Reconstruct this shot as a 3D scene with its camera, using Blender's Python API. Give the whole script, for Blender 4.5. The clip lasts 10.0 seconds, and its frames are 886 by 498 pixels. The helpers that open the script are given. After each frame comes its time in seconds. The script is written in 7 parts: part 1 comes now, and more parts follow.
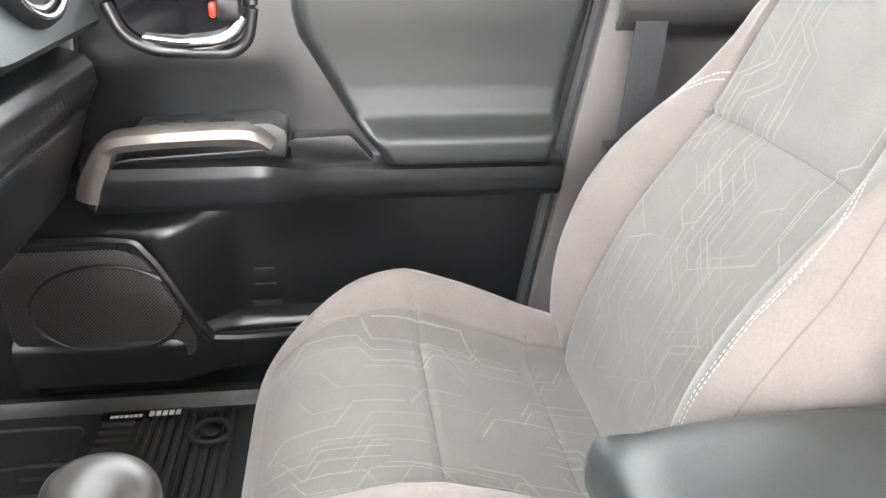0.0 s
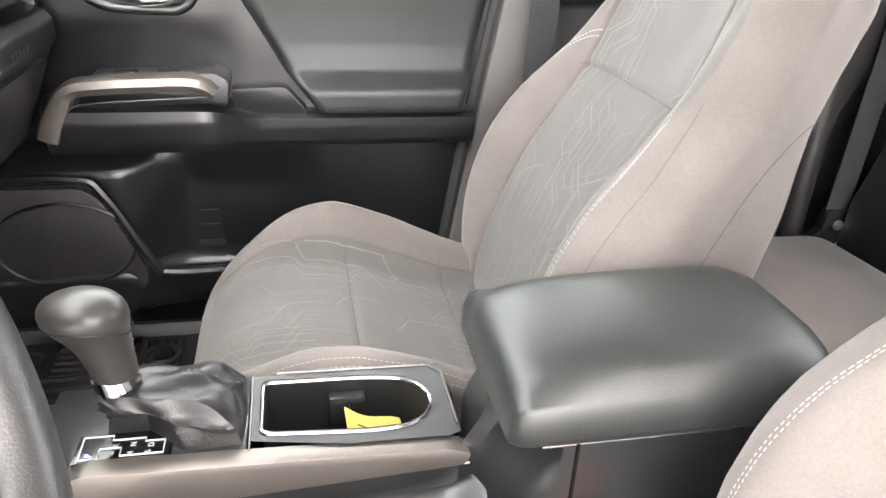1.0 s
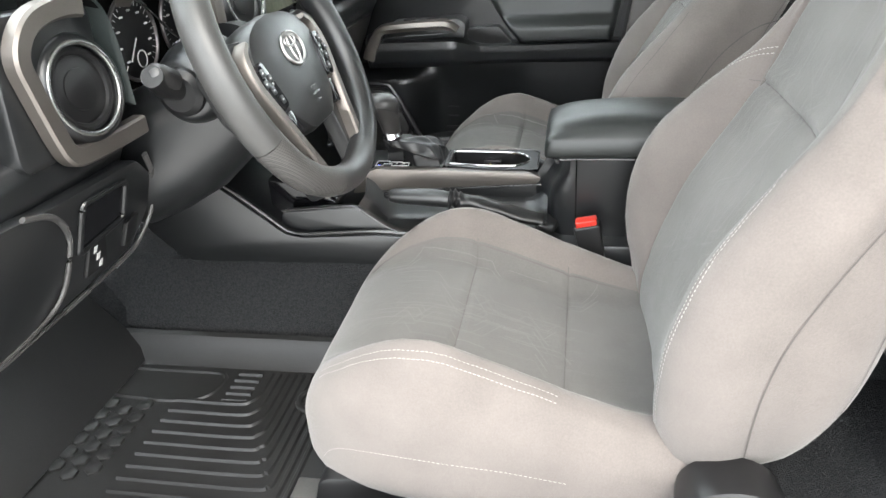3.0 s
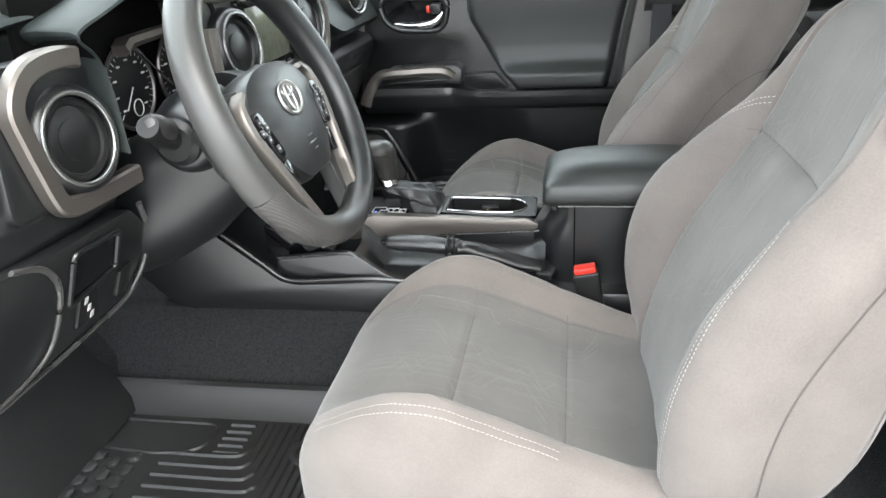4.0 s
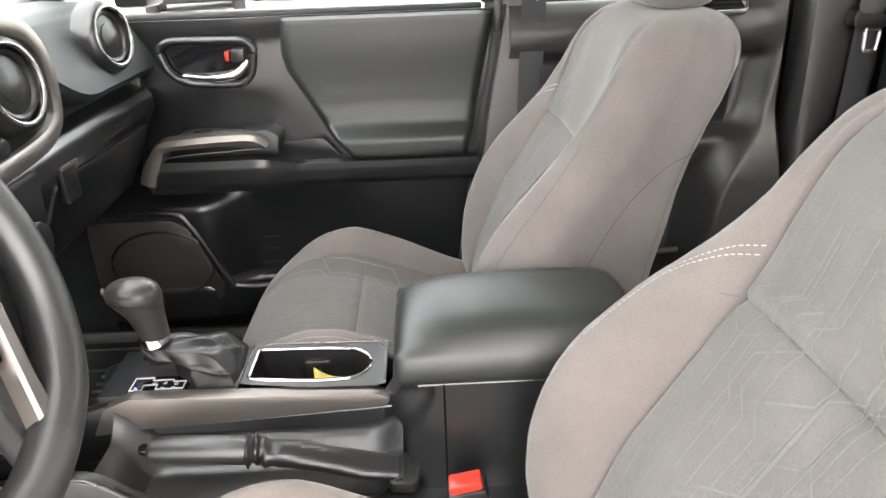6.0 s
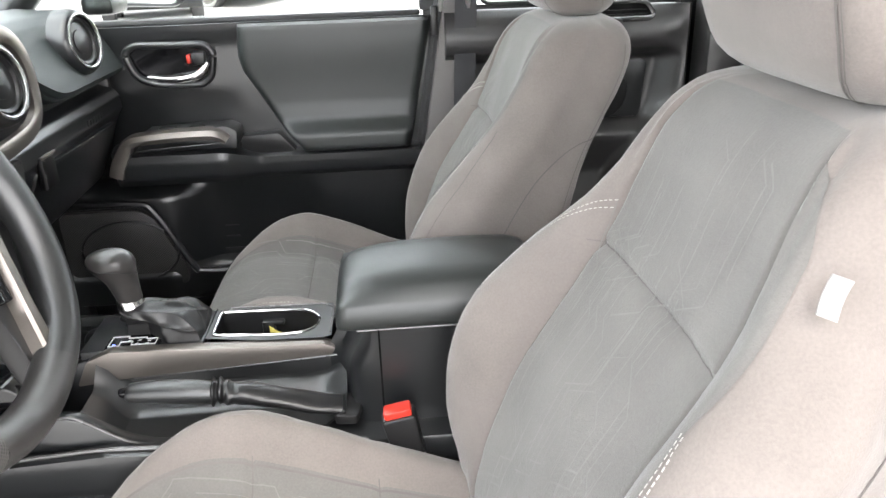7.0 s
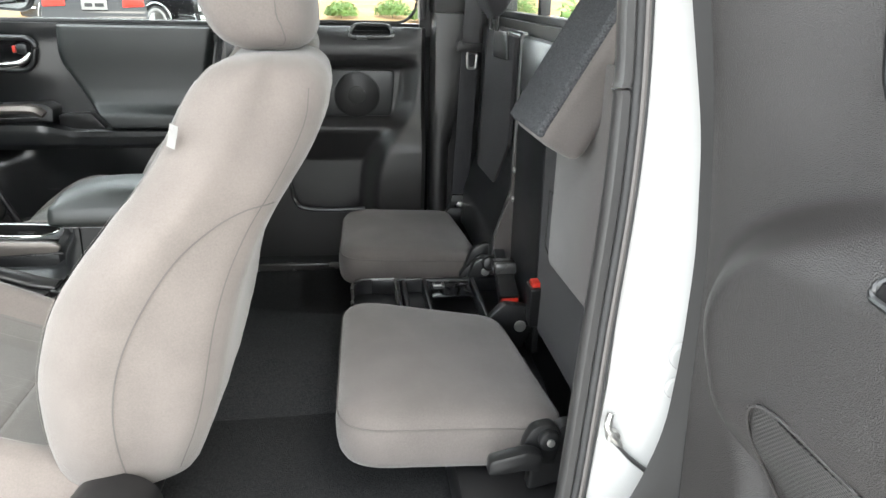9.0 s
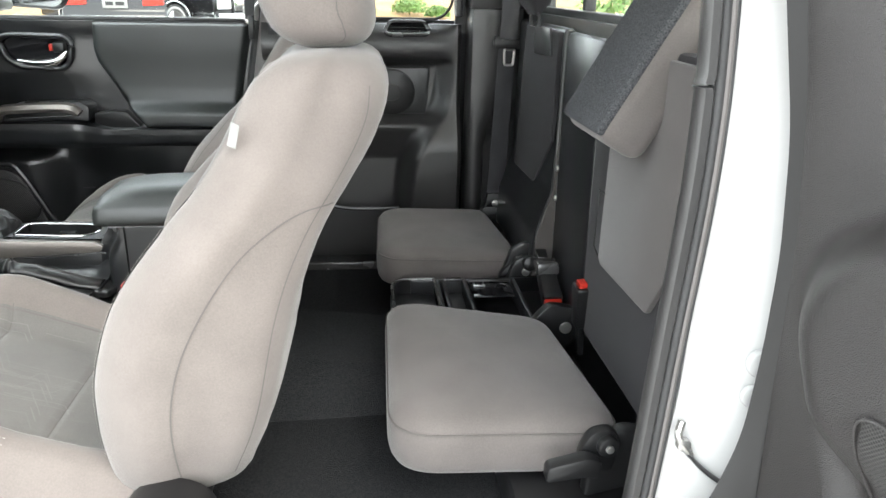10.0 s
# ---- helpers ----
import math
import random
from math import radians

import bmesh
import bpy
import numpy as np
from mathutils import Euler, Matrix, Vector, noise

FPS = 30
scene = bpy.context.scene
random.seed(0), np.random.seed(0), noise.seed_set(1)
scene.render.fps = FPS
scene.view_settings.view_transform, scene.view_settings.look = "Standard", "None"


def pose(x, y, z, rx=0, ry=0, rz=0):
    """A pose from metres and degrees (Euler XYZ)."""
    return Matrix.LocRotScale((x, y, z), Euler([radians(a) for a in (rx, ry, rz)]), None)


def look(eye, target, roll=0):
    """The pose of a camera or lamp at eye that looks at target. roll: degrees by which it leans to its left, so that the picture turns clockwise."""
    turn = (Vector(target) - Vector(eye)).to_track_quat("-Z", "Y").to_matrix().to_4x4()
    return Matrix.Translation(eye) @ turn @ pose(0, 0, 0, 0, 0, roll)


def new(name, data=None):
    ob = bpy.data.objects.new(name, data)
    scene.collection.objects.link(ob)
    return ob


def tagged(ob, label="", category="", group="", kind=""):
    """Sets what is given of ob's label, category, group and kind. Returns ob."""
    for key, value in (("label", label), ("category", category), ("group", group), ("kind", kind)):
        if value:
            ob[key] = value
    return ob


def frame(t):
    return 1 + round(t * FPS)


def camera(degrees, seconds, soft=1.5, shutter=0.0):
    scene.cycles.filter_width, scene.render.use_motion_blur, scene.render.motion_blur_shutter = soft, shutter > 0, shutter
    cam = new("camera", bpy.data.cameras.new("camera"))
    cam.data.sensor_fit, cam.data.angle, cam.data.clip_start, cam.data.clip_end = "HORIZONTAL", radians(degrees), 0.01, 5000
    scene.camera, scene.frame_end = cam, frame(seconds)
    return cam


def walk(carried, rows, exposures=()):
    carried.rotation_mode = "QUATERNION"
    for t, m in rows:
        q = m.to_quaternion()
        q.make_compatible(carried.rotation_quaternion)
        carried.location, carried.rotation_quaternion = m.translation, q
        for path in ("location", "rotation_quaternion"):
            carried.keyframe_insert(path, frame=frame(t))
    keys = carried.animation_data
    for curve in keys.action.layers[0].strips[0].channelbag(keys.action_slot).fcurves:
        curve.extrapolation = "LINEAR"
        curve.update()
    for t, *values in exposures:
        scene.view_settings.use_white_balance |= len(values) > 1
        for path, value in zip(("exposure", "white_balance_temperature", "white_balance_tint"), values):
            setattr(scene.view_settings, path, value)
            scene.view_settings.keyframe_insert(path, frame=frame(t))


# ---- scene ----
from mathutils.bvhtree import BVHTree

# camera and its way
cam = camera(62.5, 10.0)
PATH = [
    (0, (0.031, 0.032, 1.383), (0.28, 1.818, 0.519), 1.2),
    (0.5, (0.019, -0.037, 1.377), (0.422, 1.722, 0.514), 1.4),
    (1, (0.046, -0.143, 1.369), (0.43, 1.615, 0.495), 2.8),
    (1.5, (0.087, -0.312, 1.373), (0.225, 1.472, 0.48), -0.1),
    (2, (0.109, -0.543, 1.402), (0.038, 1.231, 0.481), -2.1),
    (2.5, (0.164, -0.774, 1.424), (-0.08, 0.98, 0.495), -3.8),
    (2.7, (0.203, -0.844, 1.43), (-0.1, 0.903, 0.504), -3.9),
    (3.8, (0.266, -0.939, 1.44), (-0.132, 0.844, 0.628), -3.8),
    (4, (0.237, -0.886, 1.441), (-0.113, 0.911, 0.635), -3.8),
    (4.5, (0.209, -0.739, 1.441), (-0.046, 1.08, 0.648), -3.4),
    (5, (0.224, -0.556, 1.443), (0.064, 1.273, 0.651), -3.0),
    (5.5, (0.232, -0.443, 1.442), (0.175, 1.391, 0.646), -2.7),
    (5.7, (0.228, -0.403, 1.442), (0.213, 1.435, 0.651), -2.4),
    (7, (0.263, -0.567, 1.459), (0.401, 1.272, 0.684), -1.9),
    (7.5, (0.352, -0.828, 1.442), (0.45, 1.041, 0.735), -1.2),
    (8, (0.502, -0.977, 1.436), (0.699, 0.892, 0.75), 0.2),
    (8.5, (0.643, -1.043, 1.435), (0.885, 0.826, 0.765), 1.1),
    (9, (0.712, -1.056, 1.424), (0.967, 0.811, 0.756), 1.5),
    (9.5, (0.712, -1.046, 1.424), (0.962, 0.822, 0.754), 1.6),
    (10, (0.658, -1.026, 1.42), (0.873, 0.844, 0.744), 1.2),
]
EXPOSURES = [(0.0, 3.03, 6750, 13.7), (0.5, 2.88, 6850, 15.7), (1.0, 2.76, 6900, 14.2), (1.5, 2.48, 6750, 12), (2.0, 2.27, 6750, 12), (2.5, 1.77, 6600, 8.5), (4.0, 1.52, 6350, 6.0), (4.5, 1.53, 6550, 8), (5.0, 1.86, 6700, 13), (5.5, 2.09, 6950, 13), (7.0, 1.9, 6550, 10), (7.5, 1.59, 6500, 4), (8.0, 1.61, 6450, 5.0), (8.5, 1.53, 6450, 5.5), (10.0, 1.59, 6450, 5.5)]
walk(cam, [(t, look(eye, target, roll)) for t, eye, target, roll in PATH], EXPOSURES)

# daylight: bright hazy sky, veiled sun over the open driver's side
SUN_DIR = Vector((0.32, -0.55, 0.77)).normalized()
world = bpy.data.worlds.new("sky")
scene.world = world
world.use_nodes = True
wn = world.node_tree.nodes
sky = wn.new("ShaderNodeTexSky")
sky.sky_type, sky.sun_disc = "NISHITA", False
sky.sun_elevation = math.asin(SUN_DIR.z)
sky.sun_rotation = math.atan2(SUN_DIR.x, SUN_DIR.y)
sky.air_density, sky.dust_density, sky.ozone_density = 1.0, 4.0, 1.0
soft_sky = wn.new("ShaderNodeMixRGB")
soft_sky.inputs[0].default_value = 0.6
soft_sky.inputs[2].default_value = (20.0, 20.3, 20.8, 1)
world.node_tree.links.new(sky.outputs[0], soft_sky.inputs[1])
world.node_tree.links.new(soft_sky.outputs[0], wn["Background"].inputs[0])
wn["Background"].inputs[1].default_value = 0.15
sun = new("sun", bpy.data.lights.new("sun", "SUN"))
sun.data.energy, sun.data.angle, sun.data.color = 0.65, radians(28), (1.0, 0.96, 0.9)
sun.matrix_world = look(SUN_DIR * 30, (0, 0, 0))


# ---- materials ----
def material(name, color, rough=0.5, metal=0.0, vary=0.15, coarse=6.0, fine=250.0, bump=0.15, depth=0.0006, kind="noise", spec=0.5, dirt=None):
    """Base colour with broad patches and fine grain, and a fine relief."""
    m = bpy.data.materials.new(name)
    m.use_nodes = True
    n, ln = m.node_tree.nodes, m.node_tree.links.new
    b = n["Principled BSDF"]
    b.inputs["Metallic"].default_value = metal
    b.inputs["Specular IOR Level"].default_value = spec
    geo = n.new("ShaderNodeTexCoord")
    big = n.new("ShaderNodeTexNoise")
    big.inputs["Scale"].default_value, big.inputs["Detail"].default_value = coarse, 4
    small = n.new("ShaderNodeTexVoronoi" if kind == "leather" else "ShaderNodeTexNoise")
    small.inputs["Scale"].default_value = fine
    ln(geo.outputs["Object"], big.inputs["Vector"])
    ln(geo.outputs["Object"], small.inputs["Vector"])
    fine_out = small.outputs[0]
    mix = n.new("ShaderNodeMath")
    mix.operation = "MULTIPLY_ADD"
    mix.inputs[1].default_value, mix.inputs[2].default_value = 0.6, 0.0
    ln(big.outputs[0], mix.inputs[0])
    add = n.new("ShaderNodeMath")
    add.operation = "MULTIPLY_ADD"
    add.inputs[1].default_value = 0.4
    ln(fine_out, add.inputs[0])
    ln(mix.outputs[0], add.inputs[2])
    ramp = n.new("ShaderNodeValToRGB")
    lo = [c * (1 - vary) for c in color]
    hi = [min(1, c * (1 + vary)) for c in (dirt or color)]
    ramp.color_ramp.elements[0].position, ramp.color_ramp.elements[1].position = 0.3, 0.7
    ramp.color_ramp.elements[0].color, ramp.color_ramp.elements[1].color = (*lo, 1), (*hi, 1)
    ln(add.outputs[0], ramp.inputs[0])
    ln(ramp.outputs[0], b.inputs["Base Color"])
    rr = n.new("ShaderNodeMapRange")
    rr.inputs[3].default_value, rr.inputs[4].default_value = max(0, rough - 0.025), min(1, rough + 0.025)
    ln(big.outputs[0], rr.inputs[0])
    ln(rr.outputs[0], b.inputs["Roughness"])
    if bump:
        bp = n.new("ShaderNodeBump")
        bp.inputs["Strength"].default_value, bp.inputs["Distance"].default_value = bump, depth
        ln(fine_out, bp.inputs["Height"])
        ln(bp.outputs[0], b.inputs["Normal"])
    return m


def weave(name, color, scale=900.0, bump=0.45, vary=0.15, sheen=0.25):
    """Woven cloth: crossed threads, nap and faint soiling."""
    m = material(name, color, 0.9, 0, vary, 14.0, 420.0, 0.0, spec=0.25)
    n, ln = m.node_tree.nodes, m.node_tree.links.new
    b = n["Principled BSDF"]
    b.inputs["Sheen Weight"].default_value, b.inputs["Sheen Roughness"].default_value = sheen, 0.5
    tc = n.new("ShaderNodeTexCoord")
    thread = n.new("ShaderNodeTexNoise")
    thread.inputs["Scale"].default_value, thread.inputs["Detail"].default_value = scale * 1.3, 2
    nap = n.new("ShaderNodeTexNoise")
    nap.inputs["Scale"].default_value, nap.inputs["Detail"].default_value = scale * 0.5, 2
    ln(tc.outputs["Object"], thread.inputs["Vector"])
    ln(tc.outputs["Object"], nap.inputs["Vector"])
    a2 = n.new("ShaderNodeMath")
    a2.operation = "ADD"
    ln(thread.outputs[0], a2.inputs[0])
    ln(nap.outputs[0], a2.inputs[1])
    bp = n.new("ShaderNodeBump")
    bp.inputs["Strength"].default_value, bp.inputs["Distance"].default_value = bump, 0.0006
    ln(a2.outputs[0], bp.inputs["Height"])
    ln(bp.outputs[0], b.inputs["Normal"])
    return m


def hole_mesh(name, pitch, across="X", color=(0.045, 0.043, 0.042), hole=(0.003, 0.003, 0.003)):
    """Perforated sheet: round holes in staggered rows over the plane of one level axis and z."""
    m = material(name, color, 0.4, 0, 0.1, 6, 600, 0.0)
    n, ln = m.node_tree.nodes, m.node_tree.links.new
    b = n["Principled BSDF"]
    tc = n.new("ShaderNodeTexCoord")
    sp, co, mp, vo = n.new("ShaderNodeSeparateXYZ"), n.new("ShaderNodeCombineXYZ"), n.new("ShaderNodeMapping"), n.new("ShaderNodeTexVoronoi")
    ln(tc.outputs["Object"], sp.inputs[0])
    ln(sp.outputs[across], co.inputs[0])
    ln(sp.outputs["Z"], co.inputs[1])
    ln(co.outputs[0], mp.inputs["Vector"])
    mp.inputs["Rotation"].default_value = (0, 0, radians(45))
    vo.voronoi_dimensions = "2D"
    vo.inputs["Scale"].default_value, vo.inputs["Randomness"].default_value = 1 / pitch, 0.0
    ln(mp.outputs[0], vo.inputs["Vector"])
    r = n.new("ShaderNodeValToRGB")
    r.color_ramp.elements[0].position, r.color_ramp.elements[1].position = 0.30, 0.40
    r.color_ramp.elements[0].color, r.color_ramp.elements[1].color = (*hole, 1), (*color, 1)
    ln(vo.outputs["Distance"], r.inputs[0])
    ln(r.outputs[0], b.inputs["Base Color"])
    bp = n.new("ShaderNodeBump")
    bp.inputs["Strength"].default_value, bp.inputs["Distance"].default_value = 0.7, 0.0008
    ln(vo.outputs["Distance"], bp.inputs["Height"])
    ln(bp.outputs[0], b.inputs["Normal"])
    return m


def glow(name, color, strength):
    m = bpy.data.materials.new(name)
    m.use_nodes = True
    b = m.node_tree.nodes["Principled BSDF"]
    b.inputs["Base Color"].default_value = (0.02, 0.02, 0.02, 1)
    b.inputs["Emission Color"].default_value, b.inputs["Emission Strength"].default_value = (*color, 1), strength
    return m


def clear_glass(name, tint=(1, 1, 1), rough=0.0):
    m = bpy.data.materials.new(name)
    m.use_nodes = True
    b = m.node_tree.nodes["Principled BSDF"]
    b.inputs["Base Color"].default_value = (*tint, 1)
    b.inputs["Transmission Weight"].default_value, b.inputs["Roughness"].default_value, b.inputs["IOR"].default_value = 1, rough, 1.06
    return m


CLOTH = weave("warm_grey_seat_cloth", (0.155, 0.136, 0.125))
INSERT = weave("cool_grey_insert_cloth", (0.126, 0.120, 0.112), 700, 0.5)
REAR_CLOTH = weave("grey_rear_seat_cloth", (0.130, 0.116, 0.109))
# darkened copy of the rear seat cloth: the backrests' shade in its colour
REAR_CLOTH_SHADED = weave("shaded_rear_seat_cloth", (0.084, 0.075, 0.071))
DARK_CLOTH = weave("dark_back_cloth", (0.029, 0.028, 0.030), 900, 0.3, sheen=0.05)
CARPET = material("charcoal_carpet", (0.033, 0.034, 0.036), 0.97, 0, 0.5, 260, 480, 1.0, 0.006, spec=0.1)
FLEECE = material("dark_grey_fleece", (0.088, 0.090, 0.096), 0.97, 0, 0.8, 420, 800, 1.0, 0.003, spec=0.1)
PLASTIC = material("black_grained_plastic", (0.0095, 0.0102, 0.0110), 0.30, 0, 0.15, 5, 1100, 0.16, 0.0005, "leather", 0.90)
SOFT = material("black_soft_pad", (0.0165, 0.0190, 0.0182), 0.40, 0, 0.12, 5, 800, 0.2, 0.0006, "leather", 0.66)
DASH_TOP = material("dark_dash_skin", (0.020, 0.0255, 0.025), 0.52, 0, 0.12, 5, 700, 0.25, 0.0008, "leather", 0.35)
SOFT_GRAIN = material("black_deep_grained_pad", (0.026, 0.0235, 0.0230), 0.41, 0, 0.15, 5, 850, 0.60, 0.0010, "leather", 0.62)
DARK = material("dark_smooth_plastic", (0.0105, 0.0105, 0.011), 0.36, 0, 0.15, 8, 500, 0.1)
# near-black with little sheen: the shade of deep hollows is in the colour
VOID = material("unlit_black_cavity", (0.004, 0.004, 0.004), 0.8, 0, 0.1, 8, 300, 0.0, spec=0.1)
GLOSS = material("gloss_black_plastic", (0.008, 0.008, 0.009), 0.08, 0, 0.1, 8, 300, 0.0)
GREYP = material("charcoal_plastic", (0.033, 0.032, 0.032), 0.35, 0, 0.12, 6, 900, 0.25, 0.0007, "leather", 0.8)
RUBBER = material("matt_black_rubber", (0.045, 0.045, 0.046), 0.6, 0, 0.25, 7, 300, 0.2, 0.0006)
MATRUB = material("black_floor_mat_rubber", (0.017, 0.017, 0.017), 0.42, 0, 0.3, 7, 500, 0.3, 0.0008, spec=0.5)
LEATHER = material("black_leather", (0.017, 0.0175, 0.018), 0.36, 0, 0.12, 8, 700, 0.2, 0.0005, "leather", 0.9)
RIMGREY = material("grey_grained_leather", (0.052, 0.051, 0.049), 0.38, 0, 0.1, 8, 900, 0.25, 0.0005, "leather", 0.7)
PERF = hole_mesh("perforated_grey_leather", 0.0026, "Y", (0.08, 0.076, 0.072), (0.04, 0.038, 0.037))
SILVER = material("satin_silver_trim", (0.225, 0.203, 0.186), 0.42, 0.85, 0.06, 5, 600, 0.05)
VENT_RING = material("brushed_grey_ring", (0.36, 0.36, 0.355), 0.26, 0.9, 0.06, 5, 600, 0.05)
DARKSILVER = material("smoked_silver_trim", (0.15, 0.14, 0.14), 0.34, 0.75, 0.08, 5, 600, 0.05)
CHROME = material("bright_chrome", (0.66, 0.66, 0.66), 0.12, 1.0, 0.02, 5, 300, 0.0)
RED = material("red_plastic", (0.52, 0.03, 0.018), 0.3, 0, 0.06, 12, 400, 0.05)
WHITE = material("white_car_paint", (0.44, 0.44, 0.432), 0.14, 0, 0.02, 3, 200, 0.02)
THREAD = material("pale_stitching_thread", (0.42, 0.40, 0.37), 0.8, 0, 0.1, 40, 800, 0.0)
SEAM = material("dark_seam_thread", (0.108, 0.098, 0.092), 0.85, 0, 0.1, 40, 800, 0.0)
PATTERN = weave("pale_woven_lines", (0.190, 0.184, 0.172), 900, 0.2)
PATTERN_DIM = weave("worn_woven_lines", (0.156, 0.150, 0.141), 900, 0.2)
BELT = weave("black_belt_webbing", (0.05, 0.05, 0.053), 500, 0.6, sheen=0.05)
PILLAR = material("warm_grey_pillar_plastic", (0.13, 0.12, 0.115), 0.5, 0, 0.08, 6, 900, 0.3, 0.0007, "leather")
TAG = material("white_cloth_tag", (0.24, 0.236, 0.228), 0.8, 0, 0.08, 60, 500, 0.2)
PRINT = material("pale_print", (0.55, 0.55, 0.55), 0.6, 0, 0.03, 5, 300, 0.0)
HEADLINER = weave("pale_grey_headliner", (0.55, 0.54, 0.52), 600, 0.3)
KNOB = material("dark_satin_knob", (0.030, 0.028, 0.027), 0.33, 0, 0.1, 6, 900, 0.05, 0.0003)
BOOT = material("soft_black_boot_leather", (0.010, 0.010, 0.0105), 0.36, 0, 0.15, 10, 600, 0.25, 0.0006, "leather", 0.6)
# pale base carries the light caught along moulded edges in its colour
EDGE = material("pale_plastic_and_edge_glint", (0.06, 0.058, 0.057), 0.27, 0, 0.15, 12, 500, 0.05, 0.0004, "noise", 0.9)
STEEL = material("zinc_plated_steel", (0.55, 0.54, 0.52), 0.3, 0.9, 0.1, 20, 300, 0.1)
YELLOW = material("yellow_paper", (0.60, 0.53, 0.13), 0.6, 0, 0.05, 30, 300, 0.05)


# ---- shaping ----
def mesh_of(name, bm, mat, smooth=True, angle=40):
    me = bpy.data.meshes.new(name)
    bm.to_mesh(me)
    bm.free()
    for m in mat if isinstance(mat, (list, tuple)) else [mat]:
        me.materials.append(m)
    if smooth:
        for p in me.polygons:
            p.use_smooth = True
        me.set_sharp_from_angle(angle=radians(angle))
    return me


def root_of(ob):
    while ob.parent:
        ob = ob.parent
    return ob


def thing(name, base, label, category, group="", kind=""):
    ob = new(name)
    ob.empty_display_size = 0.05
    ob.location = base
    return tagged(ob, label, category, group, kind)


def part(name, bm, mat, parent, label="", smooth=True, angle=40):
    bmesh.ops.translate(bm, verts=bm.verts, vec=-root_of(parent).location)
    ob = new(name, mesh_of(name, bm, mat, smooth, angle))
    ob.parent = parent
    return tagged(ob, label)


def solid(name, bm, mat, label="", category="", group="", kind="", smooth=True, angle=40):
    return tagged(new(name, mesh_of(name, bm, mat, smooth, angle)), label, category, group, kind)


def bevel(bm, width, seg=2, edges=None, angle=30):
    if width <= 0:
        return bm
    if edges is None:
        edges = [e for e in bm.edges if len(e.link_faces) == 2 and e.calc_face_angle(0) > radians(angle)]
    bmesh.ops.bevel(bm, geom=edges, offset=width, segments=seg, profile=0.5, affect="EDGES", clamp_overlap=True)
    return bm


def box(x0, x1, y0, y1, z0, z1, r=0.0, seg=2, bm=None):
    b = bmesh.new()
    bmesh.ops.create_cube(b, size=1)
    for v in b.verts:
        v.co = Vector((x0 + (v.co.x + 0.5) * (x1 - x0), y0 + (v.co.y + 0.5) * (y1 - y0), z0 + (v.co.z + 0.5) * (z1 - z0)))
    bevel(b, r, seg)
    return join(bm, b)


def join(bm, other):
    if bm is None:
        return other
    me = bpy.data.meshes.new("tmp")
    other.to_mesh(me)
    other.free()
    bm.from_mesh(me)
    bpy.data.meshes.remove(me)
    return bm


def turn(bm, m):
    bmesh.ops.transform(bm, matrix=m, verts=bm.verts)
    return bm


def prism(poly, axis, a, b, r=0.0, seg=2, bm=None):
    """A polygon drawn across one axis and drawn out along it from a to b. axis x: (y, z); y: (x, z); z: (x, y)."""
    q = bmesh.new()

    def at(p, d):
        return {"x": (d, p[0], p[1]), "y": (p[0], d, p[1]), "z": (p[0], p[1], d)}[axis]
    lo = [q.verts.new(at(p, a)) for p in poly]
    hi = [q.verts.new(at(p, b)) for p in poly]
    q.faces.new(lo)
    q.faces.new(hi[::-1])
    for i in range(len(poly)):
        j = (i + 1) % len(poly)
        q.faces.new((lo[j], lo[i], hi[i], hi[j]))
    bmesh.ops.recalc_face_normals(q, faces=q.faces)
    bevel(q, r, seg)
    return join(bm, q)


def loft(loops, caps=True, closed=True, bm=None):
    q = bmesh.new()
    rows = [[q.verts.new(p) for p in lp] for lp in loops]
    n = len(rows[0])
    for a, b in zip(rows, rows[1:]):
        for i in range(n if closed else n - 1):
            j = (i + 1) % n
            q.faces.new((a[i], a[j], b[j], b[i]))
    if caps and closed:
        q.faces.new(rows[0][::-1])
        q.faces.new(rows[-1])
    bmesh.ops.recalc_face_normals(q, faces=q.faces)
    return join(bm, q)


def spline(pts, n=8, closed=False):
    """A smooth line through the points."""
    pts = [Vector(p) for p in pts]
    k, out = len(pts), []
    for i in range(k if closed else k - 1):
        p0 = pts[(i - 1) % k] if closed or i else pts[0] * 2 - pts[1]
        p1, p2 = pts[i], pts[(i + 1) % k]
        p3 = pts[(i + 2) % k] if closed or i + 2 < k else pts[-1] * 2 - pts[-2]
        for s in range(n):
            t = s / n
            out.append(0.5 * (2 * p1 + (p2 - p0) * t + (2 * p0 - 5 * p1 + 4 * p2 - p3) * t * t + (3 * p1 - p0 - 3 * p2 + p3) * t ** 3))
    if not closed:
        out.append(pts[-1])
    return out


def tube(pts, r, n=8, closed=False, bm=None, flat=1.0, up=(0, 0, 1)):
    """A round (or flattened) bar along a line. r may be a list."""
    pts = [Vector(p) for p in pts]
    loops = []
    k = len(pts)
    for i, p in enumerate(pts):
        d = (pts[(i + 1) % k] - pts[i - 1]) if closed else (pts[min(i + 1, k - 1)] - pts[max(i - 1, 0)])
        d.normalize()
        s = d.cross(Vector(up))
        if s.length < 0.01:
            s = d.cross(Vector((1, 0.1, 0)))
        s.normalize()
        u = s.cross(d)
        rr = r[i] if isinstance(r, (list, tuple)) else r
        loops.append([p + s * math.cos(6.28319 * j / n) * rr + u * math.sin(6.28319 * j / n) * rr * flat for j in range(n)])
    if closed:
        loops.append(loops[0])
        q = loft(loops, caps=False)
        bmesh.ops.remove_doubles(q, verts=q.verts, dist=1e-6)
        return join(bm, q)
    return loft(loops, True, True, bm)


